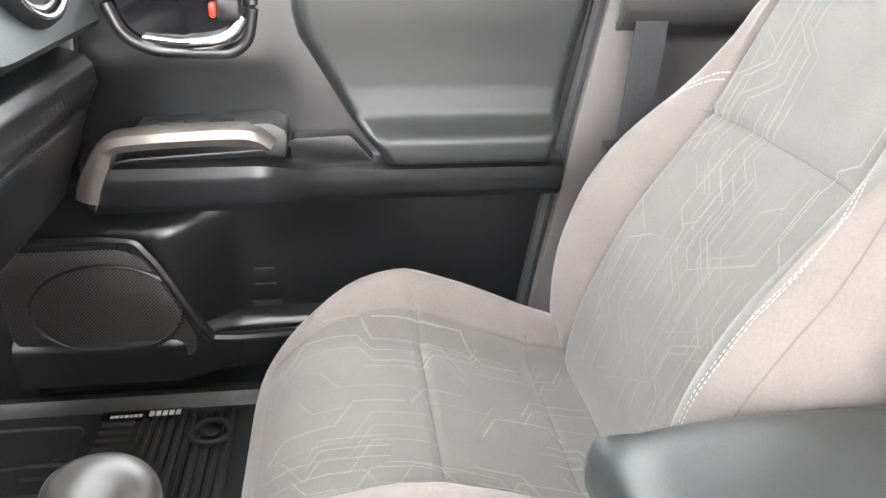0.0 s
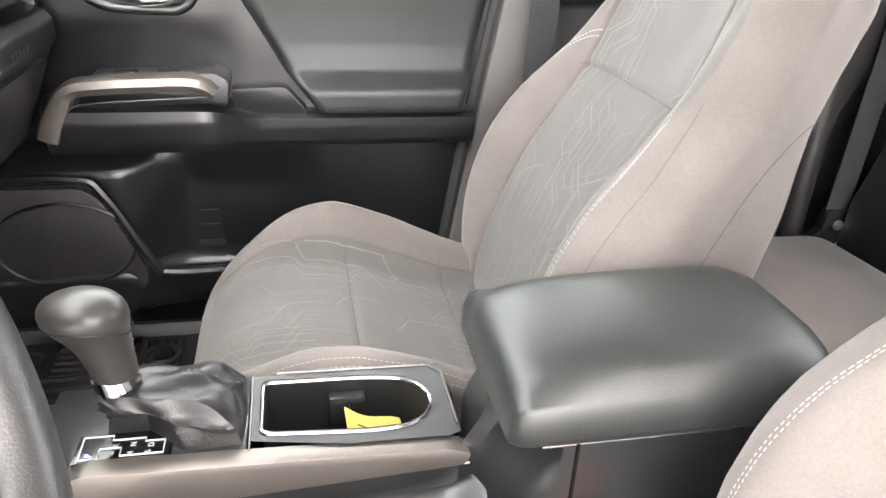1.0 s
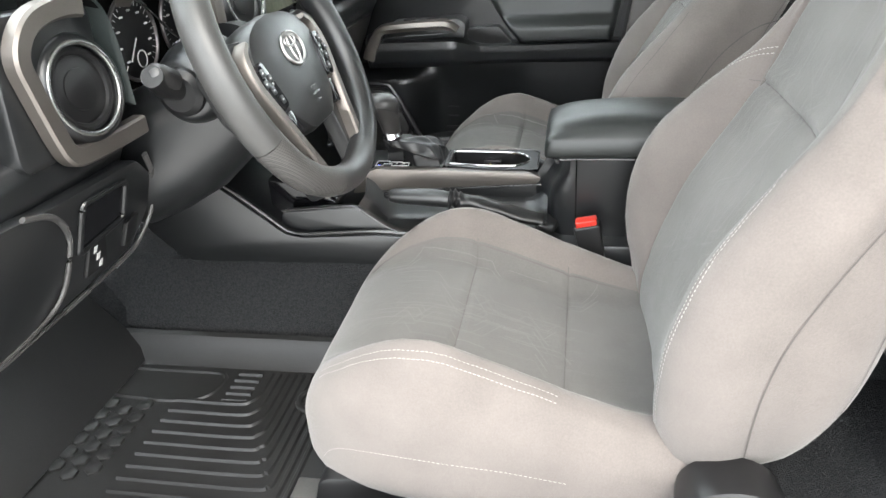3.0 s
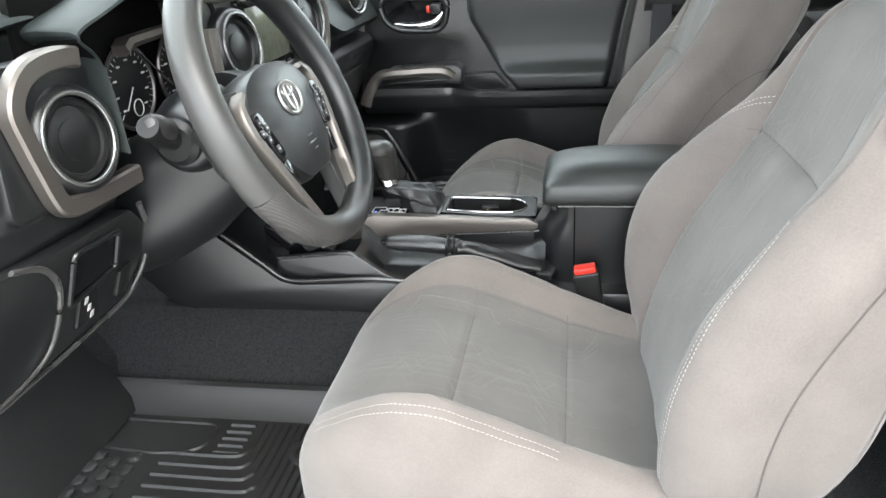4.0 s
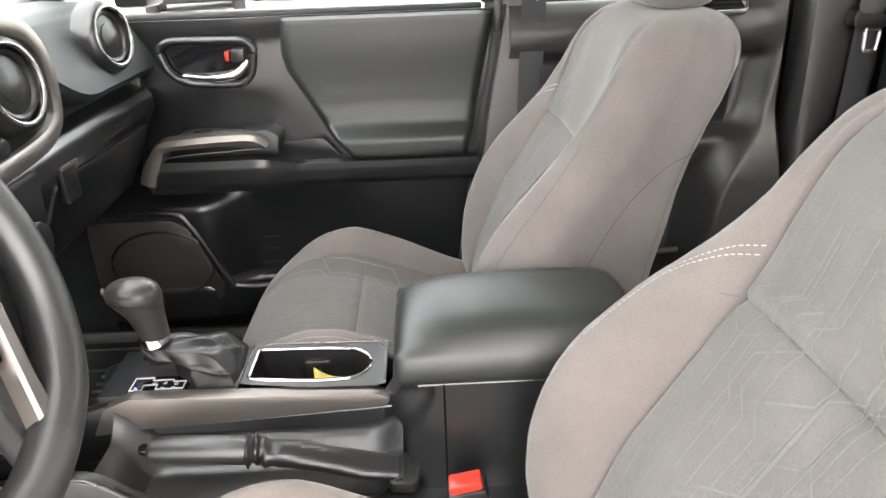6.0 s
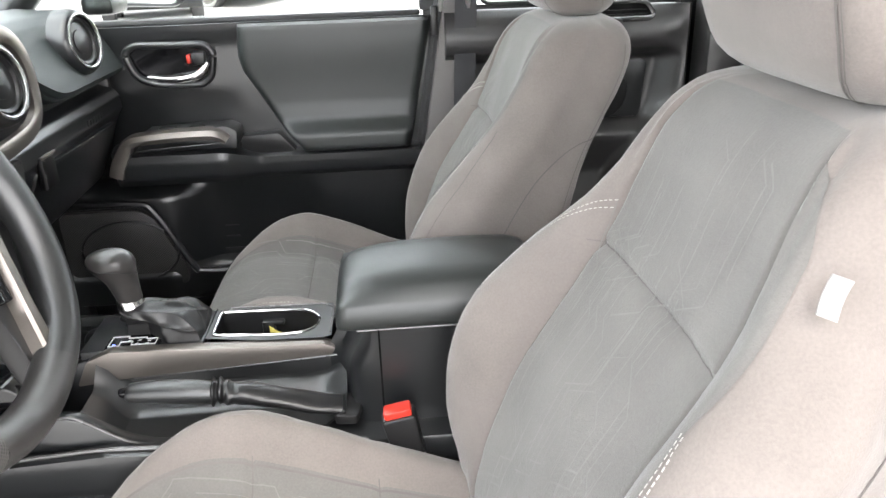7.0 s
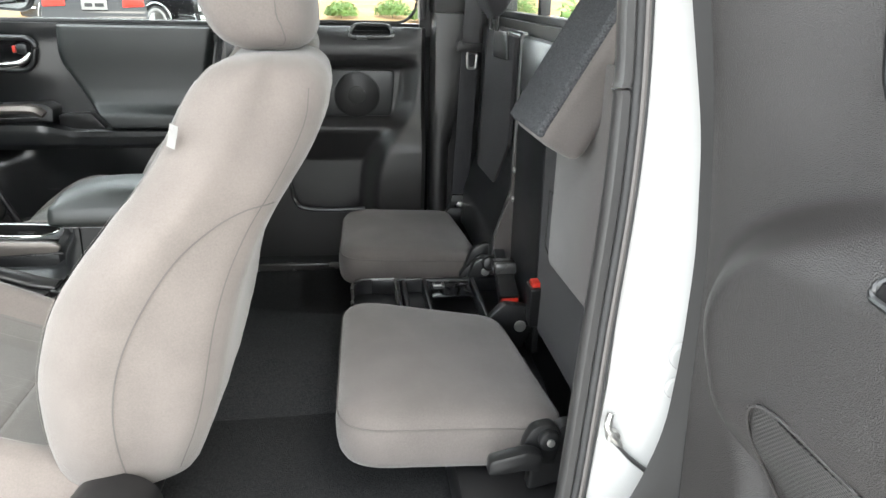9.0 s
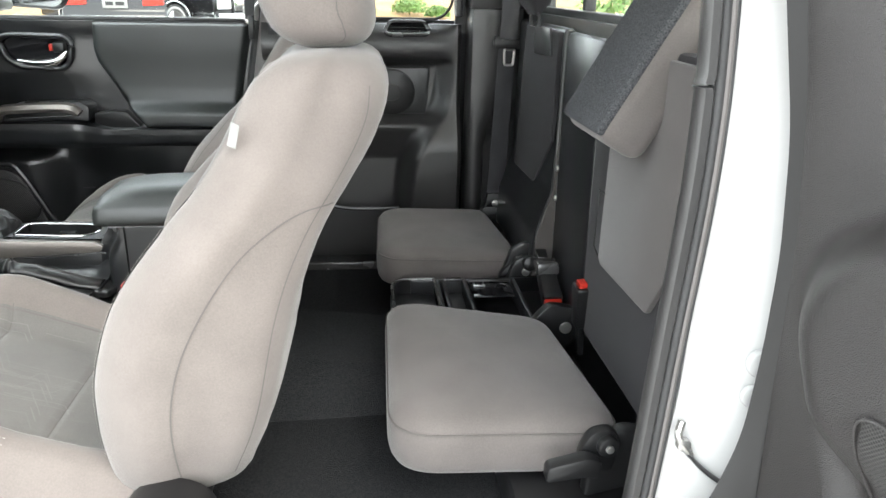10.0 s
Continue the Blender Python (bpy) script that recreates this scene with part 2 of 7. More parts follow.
def disc(centre, normal, r, thick, n=28, rr=0.0, bm=None):
    """A round plate: thick along its normal, from the centre on."""
    q = bmesh.new()
    bmesh.ops.create_cone(q, cap_ends=True, segments=n, radius1=r, radius2=r, depth=thick)
    bevel(q, rr, 2, angle=60)
    m = Vector(normal).to_track_quat("Z", "Y").to_matrix().to_4x4()
    turn(q, Matrix.Translation(centre) @ m @ Matrix.Translation((0, 0, thick / 2)))
    return join(bm, q)


def ring(centre, normal, r, w, n=36, k=8, flat=1.0, bm=None):
    m = Matrix.Translation(centre) @ Vector(normal).to_track_quat("Z", "Y").to_matrix().to_4x4()
    loops = []
    for i in range(n + 1):
        a = 2 * math.pi * i / n
        loops.append([m @ Vector(((r + w * math.cos(b)) * math.cos(a), (r + w * math.cos(b)) * math.sin(a), w * flat * math.sin(b))) for b in (2 * math.pi * j / k for j in range(k))])
    q = loft(loops, caps=False)
    bmesh.ops.remove_doubles(q, verts=q.verts, dist=1e-6)
    return join(bm, q)


def sheet(fn, nu, nv, back=None, bm=None):
    """A curved skin fn(u, v), u and v from 0 to 1; back: the way in which it has depth behind it."""
    q = bmesh.new()
    g = [[q.verts.new(fn(i / nu, j / nv)) for j in range(nv + 1)] for i in range(nu + 1)]
    for i in range(nu):
        for j in range(nv):
            q.faces.new((g[i][j], g[i + 1][j], g[i + 1][j + 1], g[i][j + 1]))
    if back:
        b = Vector(back)
        h = [[q.verts.new(w.co + b) for w in row] for row in g]
        for i in range(nu):
            for j in range(nv):
                q.faces.new((h[i][j], h[i][j + 1], h[i + 1][j + 1], h[i + 1][j]))
        rim = [(i, 0) for i in range(nu)] + [(nu, j) for j in range(nv)] + [(i, nv) for i in range(nu, 0, -1)] + [(0, j) for j in range(nv, 0, -1)]
        for k in range(len(rim)):
            (a, c), (d, e) = rim[k], rim[(k + 1) % len(rim)]
            q.faces.new((g[d][e], g[a][c], h[a][c], h[d][e]))
    bmesh.ops.recalc_face_normals(q, faces=q.faces)
    return join(bm, q)


def smooth01(a, b, x):
    t = min(1, max(0, (x - a) / (b - a)))
    return t * t * (3 - 2 * t)


def interp(table, x):
    """Smooth value from rows (x, value)."""
    if x <= table[0][0]:
        return table[0][1]
    for (a, u), (b, v) in zip(table, table[1:]):
        if x <= b:
            return u + (v - u) * (x - a) / (b - a)
    return table[-1][1]


def eased(table, x, h=0.022):
    """The same, with the corners of the table smoothed; ends kept."""
    h = max(1e-6, min(h, (x - table[0][0]) * 0.6, (table[-1][0] - x) * 0.6))
    return sum(interp(table, x + h * k / 3) for k in range(-3, 4)) / 7


def cast(tree, p, d):
    hit, nor, _, _ = tree.ray_cast(Vector(p), Vector(d))
    return (hit, nor) if hit else (None, None)


def lay(tree, pts, d, lift):
    """The points brought down along d on a surface and lifted off it."""
    out = []
    for p in pts:
        h, n = cast(tree, p, d)
        if h:
            if n.dot(Vector(d)) > 0:
                n = -n
            out.append((h + n * lift, n))
    return out


def ribbon(laid, w, bm):
    if len(laid) < 2:
        return
    prev = None
    for i, (p, n) in enumerate(laid):
        a, b = laid[max(0, i - 1)][0], laid[min(len(laid) - 1, i + 1)][0]
        s = (b - a).cross(n)
        if s.length < 1e-9:
            continue
        s.normalize()
        cur = (bm.verts.new(p + s * w / 2), bm.verts.new(p - s * w / 2))
        if prev:
            bm.faces.new((prev[0], cur[0], cur[1], prev[1]))
        prev = cur


def dashes(laid, bm, w=0.0008, long=0.0030, gap=0.0017):
    """Single stitches along a line on a surface."""
    run, on, start = 0.0, True, 0
    seg = [laid[0]]
    for a, b in zip(laid, laid[1:]):
        run += (b[0] - a[0]).length
        if on:
            seg.append(b)
        if run >= (long if on else gap):
            if on and len(seg) > 1:
                ribbon([seg[0], seg[-1]], w, bm)
            on, run, seg = not on, 0.0, [b]


def fine(pts, step):
    out = []
    pts = [Vector(p) for p in pts]
    for a, b in zip(pts, pts[1:]):
        k = max(1, int((b - a).length / step))
        out += [a.lerp(b, i / k) for i in range(k)]
    return out + [pts[-1]]


def round_poly(pts, r, n=5):
    """The polygon with its corners rounded; r: one radius or one for each corner."""
    out, k = [], len(pts)
    for i in range(k):
        p, a, b = Vector(pts[i]), Vector(pts[i - 1]), Vector(pts[(i + 1) % k])
        rr = r[i] if isinstance(r, (list, tuple)) else r
        u, v = (a - p), (b - p)
        d = min(rr, u.length * 0.49, v.length * 0.49)
        u.normalize(), v.normalize()
        s, e = p + u * d, p + v * d
        for j in range(n + 1):
            t = j / n
            out.append((s * (1 - t) ** 2 + p * 2 * t * (1 - t) + e * t * t)[:])
    return out


MID = 0.34          # the truck's centre line
FLOOR = 0.66        # cab floor over the ground

# ---- ground and distance ----
def ground_material():
    m = material("worn_concrete", (0.40, 0.388, 0.37), 0.9, 0, 0.25, 0.4, 60, 0.4, 0.004)
    return m


def ground_z(y):
    """Level round the truck, rising gently to the far side of the car park."""
    return 0.28 * smooth01(3.0, 13.0, y) + 0.08 * (min(max(y, 15.5), 22.0) - 15.5)


def spread(s):
    return math.copysign(300 * abs(2 * s - 1) ** 2.4, s - 0.5)


bm = sheet(lambda u, v: Vector((spread(u), spread(v), ground_z(spread(v)))), 60, 140)
solid("ground", bm, ground_material(), "worn concrete car park reaching the horizon", "ground", kind="structure")
MULCH = material("tan_pine_straw", (0.30, 0.19, 0.085), 0.95, 0, 0.5, 1.2, 40, 0.8, 0.03)
bm = sheet(lambda u, v: Vector((-41 + 75 * u, 18 + 27 * v, 0.46 + 2.2 * v ** 0.8 + 0.15 * noise.noise(Vector((u * 30, v * 12, 0))))), 130, 40)
solid("mulch_bank", bm, MULCH, "tan pine-straw bank behind the car park", "bank", kind="structure")


def side_ratio(j, n, power):
    return abs(math.cos(2 * math.pi * (j + 0.5) / n)) ** (2 / power)


def split_columns(loops, inside):
    """A closed padded form as two meshes: the columns that are inside, and the rest with the ends."""
    a, b = bmesh.new(), bmesh.new()
    n = len(loops[0])
    va = [[a.verts.new(p) for p in lp] for lp in loops]
    vb = [[b.verts.new(p) for p in lp] for lp in loops]
    for i in range(len(loops) - 1):
        for j in range(n):
            k = (j + 1) % n
            v = va if inside(i, j) else vb
            (a if v is va else b).faces.new((v[i][j], v[i + 1][j], v[i + 1][k], v[i][k]))
    b.faces.new(vb[0])
    b.faces.new(vb[-1][::-1])
    for q in (a, b):
        bmesh.ops.delete(q, geom=[w for w in q.verts if not w.link_faces], context="VERTS")
    bmesh.ops.recalc_face_normals(b, faces=b.faces)
    return a, b


def seat_shell(rows, bump_at=0.66, n=72, power=4.2):
    """Closed loops of a padded form. Each row: centre, side way, front way, half width, half thickness, bolster height."""
    loops = []
    for c, s, f, w, t, bol in rows:
        lp = []
        for j in range(n):
            a = 2 * math.pi * j / n
            ca, sa = math.cos(a), math.sin(a)
            y = w * math.copysign(abs(ca) ** (2 / power), ca)
            d = t * math.copysign(abs(sa) ** (2 / power), sa)
            q = abs(y) / max(w, 1e-6)
            if sa > 0:
                lift = smooth01(bump_at - 0.10, bump_at + 0.17, q) * (1 - 0.45 * smooth01(0.88, 1.0, q))
                d += bol * lift * (abs(sa) ** 0.35)
            lp.append(c + s * y + f * d)
        loops.append(lp)
    return loops


# backrest, by height: front of the centre panel, crest of the bolsters, rear, half widths of panel, side and rear
BACK = [
    (0.770, 0.372, 0.378, 0.440, 0.115, 0.165, 0.120),
    (0.785, 0.356, 0.356, 0.478, 0.130, 0.195, 0.150),
    (0.810, 0.345, 0.343, 0.500, 0.142, 0.218, 0.178),
    (0.850, 0.342, 0.333, 0.516, 0.146, 0.232, 0.195),
    (0.900, 0.350, 0.322, 0.537, 0.146, 0.242, 0.205),
    (0.950, 0.364, 0.316, 0.551, 0.145, 0.248, 0.208),
    (1.000, 0.383, 0.318, 0.561, 0.143, 0.251, 0.208),
    (1.050, 0.403, 0.332, 0.572, 0.140, 0.251, 0.206),
    (1.100, 0.432, 0.360, 0.588, 0.137, 0.246, 0.198),
    (1.150, 0.464, 0.407, 0.612, 0.134, 0.234, 0.172),
    (1.200, 0.491, 0.460, 0.646, 0.131, 0.207, 0.149),
    (1.250, 0.508, 0.497, 0.674, 0.127, 0.181, 0.138),
    (1.290, 0.523, 0.520, 0.688, 0.122, 0.174, 0.134),
    (1.315, 0.537, 0.537, 0.689, 0.116, 0.166, 0.128),
    (1.332, 0.553, 0.555, 0.682, 0.108, 0.160, 0.118),
    (1.344, 0.578, 0.580, 0.664, 0.092, 0.136, 0.104),
    (1.348, 0.602, 0.604, 0.642, 0.066, 0.095, 0.080),
]
CUSH_Z = [(-0.118, 0.80), (-0.113, 0.828), (-0.10, 0.856), (-0.08, 0.876), (-0.04, 0.894), (0.0, 0.901), (0.05, 0.899), (0.09, 0.889), (0.15, 0.866), (0.23, 0.841), (0.33, 0.822), (0.42, 0.815)]
CUSH_Q = [(-0.118, 0.76), (-0.105, 0.735), (-0.07, 0.72), (0.42, 0.72)]
CUSH_W = [(-0.118, 0.125), (-0.111, 0.155), (-0.095, 0.180), (-0.065, 0.203), (-0.02, 0.223), (0.04, 0.236), (0.1, 0.240), (0.3, 0.234), (0.42, 0.215)]
CUSH_B = [(-0.118, 0.0), (-0.09, 0.006), (-0.03, 0.036), (0.03, 0.068), (0.09, 0.080), (0.15, 0.079), (0.22, 0.068), (0.33, 0.042), (0.42, 0.024)]
SECT = 3            # columns between two control points of a section
GROOVE, CREST, FLANK = 4 * SECT, 7 * SECT, 8 * SECT


def back_at(z):
    return [eased([(r[0], r[k]) for r in BACK], z, 0.018) for k in range(1, 7)]


def back_half(z, worn=1.0):
    """Half of the backrest's level section: from the middle of the front round to the middle of the rear, as (across, back). worn: what is left of the bolster."""
    xf, xb, xr, hi, w, wr = back_at(z)
    xb = xf + (xb - xf) * worn
    yc, dip = hi + 0.50 * (w - hi), 0.006 * smooth01(0.79, 0.84, z) * smooth01(1.335, 1.30, z)
    d = min(0.065, (xr - xb) * 0.4)
    line = [(0, xf + 0.004), (0.5 * hi, xf + 0.003), (0.85 * hi, xf), (hi - 0.005, xf - 0.001), (hi, xf + dip), (hi + 0.005, xf - 0.004 * (dip > 0)),
            (hi + 0.5 * (yc - hi), xf + (xb - xf) * 0.66), (yc, xb), (yc + 0.62 * (w - yc), xb + 0.25 * d), (w, xb + d), (w - 0.004 - 0.25 * (w - wr), xb + 0.58 * (xr - xb)),
            (wr + 0.012 + 0.1 * (w - wr), xr - 0.036), (wr, xr - 0.013), (wr - 0.024, xr), (0.5 * wr, xr + 0.004), (0, xr + 0.005)]
    return [(p.x, p.y) for p in spline([Vector((a, b, 0)) for a, b in line], SECT)]


def circuit_lines(rng, count, u0, u1, v0, v1, lean):
    """Groups of parallel broken lines that run on at 0 and 60 degrees, like printed tracks."""
    out = []
    for _ in range(count):
        u, v = rng.uniform(u0, u1), rng.uniform(v0, v1)
        side, way = rng.choice((-1, 1)), rng.choice((0, 180))
        line = [(u, v)]
        for k in range(rng.choice((2, 3, 3, 4, 5))):
            a = radians(lean + way + (0 if k % 2 == 0 else 60 * side))
            d = rng.uniform(0.035, 0.085) if k % 2 == 0 else rng.uniform(0.022, 0.05)
            u, v = u + math.cos(a) * d, v + math.sin(a) * d
            line.append((u, v))
            if k % 2 and rng.random() < 0.6:
                side = -side
        b = radians(lean + 90)
        gap = rng.uniform(0.012, 0.03)
        for c in range(rng.choice((1, 1, 2, 2, 3))):
            lo = rng.choice((0, 0, 1)) if c else 0
            run = []
            for p, q in line[lo:]:
                p, q = p + math.cos(b) * gap * c, q + math.sin(b) * gap * c
                if not (u0 <= p <= u1 and v0 <= q <= v1):
                    break
                run.append((p, q))
            if len(run) > 1:
                out.append(run)
    return out


def front_seat(name, label, dx, bx, cy, out, seed, pattern):
    rng = random.Random(seed)
    seat = thing(name, (0.12 + dx, cy, FLOOR), label, "seat", "front seats")
    Y = Vector((0, 1, 0))
    # seat cushion
    rows = []
    cross = (0.087, 0.230)
    xs = [-0.118, -0.117, -0.114, -0.109, -0.102, -0.093] + [-0.08 + 0.02 * i for i in range(26)]
    xs = sorted(xs + [c + d for c in cross for d in (-0.012, -0.008, -0.004, 0.001, 0.004, 0.008, 0.012)])
    for x in xs:
        zt, zb = eased(CUSH_Z, x), eased(CUSH_Q, x)
        rows.append((Vector((x + dx, cy, (zt + zb) / 2)), Y, Vector((0, 0, 1)), eased(CUSH_W, x), (zt - zb) / 2, eased(CUSH_B, x)))
    shell = seat_shell(rows, 0.64, n=88, power=5)
    for lp in shell:
        for p in lp:
            if abs(p.y - cy) < 0.157 and p.z > 0.78:
                p.z -= sum(0.0034 * math.exp(-((p.x - dx - c) / 0.0050) ** 2) for c in cross)
            p.z += 0.0026 * noise.noise(Vector((p.x * 16, p.y * 16, seed))) + 0.0014 * noise.noise(Vector((p.x * 45, p.y * 45, seed + 3)))
    bm = loft(shell)
    ctree = BVHTree.FromBMesh(bm)
    bm.free()
    ins, rest = split_columns(shell, lambda i, j: j < 44 and side_ratio(j, 88, 5) < 0.64 and xs[i] > -0.10)
    cushion = part("cushion", rest, CLOTH, seat, "padded warm grey cloth cushion with raised side bolsters")
    part("cushion_insert", ins, INSERT, cushion, "cooler grey patterned cloth centre panel")
    # backrest: level sections stacked up the lean of the seat
    CROSS = 1.172
    zs = [0.770, 0.774, 0.780, 0.79, 0.805] + [0.825 + 0.02 * i for i in range(17)] + [1.16, 1.165, 1.169, 1.172, 1.175, 1.179, 1.184, 1.19, 1.205, 1.22, 1.235, 1.25, 1.265, 1.28, 1.295, 1.305, 1.315, 1.324, 1.332, 1.338, 1.343, 1.346, 1.348]
    shell = []
    for z in zs:
        inner, outer = back_half(z), back_half(z, 0.62)
        right, left = (outer, inner) if out > 0 else (inner, outer)
        lp = [Vector((b + bx, cy + a, z)) for a, b in right] + [Vector((b + bx, cy - a, z)) for a, b in left[-2:0:-1]]
        for p in lp[:GROOVE] + lp[-GROOVE:]:
            p.x += 0.007 * math.exp(-((z - CROSS) / 0.006) ** 2)
        for p in lp:
            p.x += 0.0024 * noise.noise(Vector((p.z * 14, p.y * 14, seed + 7))) + 0.0012 * noise.noise(Vector((p.z * 45, p.y * 45, seed)))
            p.y += 0.002 * noise.noise(Vector((p.z * 15, p.x * 15, seed + 11)))
        shell.append(lp)
    n = len(shell[0])
    bm = loft(shell)
    btree = BVHTree.FromBMesh(bm)
    bm.free()

    ins, rest = split_columns(shell, lambda i, j: (j < GROOVE or j >= n - GROOVE) and 0.79 < zs[i] < 1.338)
    back = part("backrest", rest, CLOTH, seat, "tall reclined cloth backrest with side bolsters")
    part("backrest_insert", ins, INSERT, back, "cooler grey patterned cloth centre panel")
    # band of the darker cloth beside the centre panel, widest at the shoulder
    grid = []
    for i in range(61):
        z = 1.322 - 0.462 * i / 60
        _, _, _, hi, w, _ = back_at(z)
        q = eased([(0.86, 0.50), (0.95, 0.55), (1.05, 0.56), (1.10, 0.52), (1.135, 0.45), (1.16, 0.42), (1.19, 0.52), (1.22, 0.60), (1.28, 0.60), (1.31, 0.34), (1.322, 0.10)], z, 0.012)
        grid.append(lay(btree, [Vector((bx, cy - hi - (w - hi) * q * j / 10, z)) for j in range(11)], (1, 0, 0), 0.0010))
    part("shoulder_panel", loft([[p for p, _ in g] for g in grid], closed=False), INSERT, back, "darker cloth shoulder panel")
    # headrest: a wedge that leans forward
    head_x = [(1.349, 0.585, 0.655), (1.353, 0.572, 0.664), (1.362, 0.556, 0.674), (1.38, 0.544, 0.679), (1.41, 0.533, 0.677), (1.45, 0.528, 0.671), (1.49, 0.532, 0.661), (1.515, 0.543, 0.648), (1.532, 0.562, 0.630), (1.538, 0.580, 0.612)]
    head_w = [(1.349, 0.095), (1.356, 0.118), (1.37, 0.132), (1.41, 0.139), (1.46, 0.134), (1.50, 0.124), (1.525, 0.105), (1.538, 0.06)]
    loops = []
    for z in [1.349, 1.351, 1.355, 1.361, 1.37] + [1.38 + 0.012 * i for i in range(11)] + [1.51, 1.519, 1.527, 1.533, 1.537, 1.538]:
        f0, r0, w = eased([(a, b) for a, b, c in head_x], z, 0.008), eased([(a, c) for a, b, c in head_x], z, 0.008), eased(head_w, z, 0.008)
        loops.append([Vector(((f0 + r0) / 2 + bx + (r0 - f0) / 2 * math.copysign(abs(math.sin(a)) ** 0.62, math.sin(a)), cy + w * (1 - 0.15 * (1 + math.sin(a)) ** 1.1) * math.copysign(abs(math.cos(a)) ** 0.5, math.cos(a)), z)) for a in (2 * math.pi * i / 64 for i in range(64))])
    hbm = loft(loops)
    htree = BVHTree.FromBMesh(hbm)
    head = part("headrest", hbm, CLOTH, seat, "warm grey cloth headrest")
    for k in (-1, 1):
        hs = bmesh.new()
        line = fine(spline([Vector((0.2 + bx, cy + k * y, z)) for y, z in ((0.078, 1.352), (0.092, 1.37), (0.100, 1.40), (0.098, 1.44), (0.090, 1.48), (0.08, 1.52))], 5), 0.004)
        ribbon(lay(htree, line, (1, 0, 0), 0.0012), 0.0022, hs)
        ribbon([(p + Vector((0, 0.006 * k, 0)), q) for p, q in lay(htree, line, (1, 0, 0), 0.0014)], 0.0012, hs)
        line = fine(spline([Vector((0.9 + bx, cy + k * y, z)) for y, z in ((0.090, 1.352), (0.108, 1.38), (0.112, 1.42), (0.105, 1.47), (0.09, 1.52))], 5), 0.004)
        ribbon(lay(htree, line, (-1, 0, 0), 0.0012), 0.0016, hs)
        part("headrest_seam", hs, SEAM, head, smooth=False)
        part("headrest_post", tube([(0.620 + bx, cy + 0.055 * k, 1.335), (0.618 + bx, cy + 0.055 * k, 1.362)], 0.0055, 10), DARK, head, "black headrest post")

    # seams and double stitching
    seam, stitch = bmesh.new(), bmesh.new()
    FWD = Vector((1, 0, 0))

    def down(k, rows_, step=0.003):
        """A line over the front of the backrest, from (half width share between panel edge and side, height)."""
        out = []
        for q, z in rows_:
            _, _, _, hi, w, _ = back_at(z)
            out.append(Vector((bx, cy + k * (hi + q * (w - hi)), z)))
        return fine(spline(out, 5), step)

    for k in (-1, 1):
        ribbon(lay(btree, down(k, [(0.0, 0.83 + 0.03 * i) for i in range(17)]), FWD, 0.0004), 0.0012, seam)
        outer = [(0.72, 1.20), (0.80, 1.15), (0.82, 1.10), (0.82, 1.04), (0.82, 0.97), (0.80, 0.90), (0.76, 0.84)]
        if k != out:
            ribbon(lay(btree, down(k, outer), FWD, 0.0010), 0.0014, seam)
        for off in (0.0, 0.008):
            if k != out:
                way = [(0.06, 1.208 + off), (0.25, 1.202 + off), (0.42, 1.188 + off), (0.54, 1.166 + off * 0.8), (0.58 - off * 3, 1.13), (0.58 - off * 4, 1.08)] + [(0.57 - off * 4, 1.03 - 0.045 * i) for i in range(4)]
            elif out > 0:
                way = [(0.06, 1.208 + off), (0.25, 1.202 + off), (0.42, 1.188 + off), (0.52, 1.170 + off * 0.8)]
            else:
                way = [(0.44 + off * 5, 1.165), (0.47 + off * 5, 1.14), (0.54 + off * 5, 1.10), (0.58 + off * 5, 1.05), (0.58 + off * 5, 1.0), (0.57 + off * 5, 0.95), (0.54 + off * 5, 0.90), (0.52 + off * 5, 0.86)]
            dashes(lay(btree, down(k, way, 0.0007), FWD, 0.0015 if k != out else 0.0026), stitch, 0.0009 if k != out else 0.0014)
        # bolster seam over the cushion
        line = fine([Vector((x + dx, cy + k * 0.645 * eased(CUSH_W, x), 1.2)) for x in [-0.085 + 0.02 * i for i in range(21)]], 0.003)
        ribbon(lay(ctree, line, (0, 0, -1), 0.001), 0.0026, seam)
        for off in (0.020, 0.028):
            line = fine([Vector((x + dx, cy + k * (eased(CUSH_W, x) - off - 0.008), 1.2)) for x in [-0.075 + 0.02 * i for i in range(16)]], 0.0007)
            dashes(lay(ctree, line, (0, 0, -1), 0.0015), stitch)
        # side seam over the flank, bowing up and back
        line = [Vector((x + bx, cy + k * 0.5, z)) for x, z in ((0.430, 0.82), (0.428, 0.889), (0.432, 0.950), (0.447, 1.01), (0.476, 1.07), (0.515, 1.125), (0.555, 1.157), (0.590, 1.172), (0.622, 1.175))]
        ribbon(lay(btree, fine(spline(line, 6), 0.004), (0, -k, 0), 0.001), 0.0020, seam)
        # seam round the rear edge
        line = [Vector((back_at(z)[2] - 0.020 + bx, cy + k * 0.5, z)) for z in [0.83 + 0.03 * i for i in range(17)]]
        ribbon(lay(btree, fine(spline(line, 4), 0.004), (0, -k, 0), 0.001), 0.0018, seam)
        # lower front roll of the cushion
        line = [Vector((x + dx, cy + k * 0.6, z)) for x, z in ((-0.075, 0.775), (-0.055, 0.80), (-0.02, 0.815), (0.05, 0.822), (0.15, 0.815), (0.24, 0.80))]
        dashes(lay(ctree, fine(spline(line, 6), 0.0007), (0, -k, 0), 0.0015), stitch)
    # cross seams
    for x in cross:
        ribbon(lay(ctree, fine([Vector((x + dx, cy + y, 1.2)) for y in (-0.160, 0.160)], 0.004), (0, 0, -1), 0.0006), 0.0014, seam)
    ribbon(lay(btree, fine([Vector((bx, cy + y, CROSS)) for y in (-0.142, 0.142)], 0.004), FWD, 0.0005), 0.0012, seam)
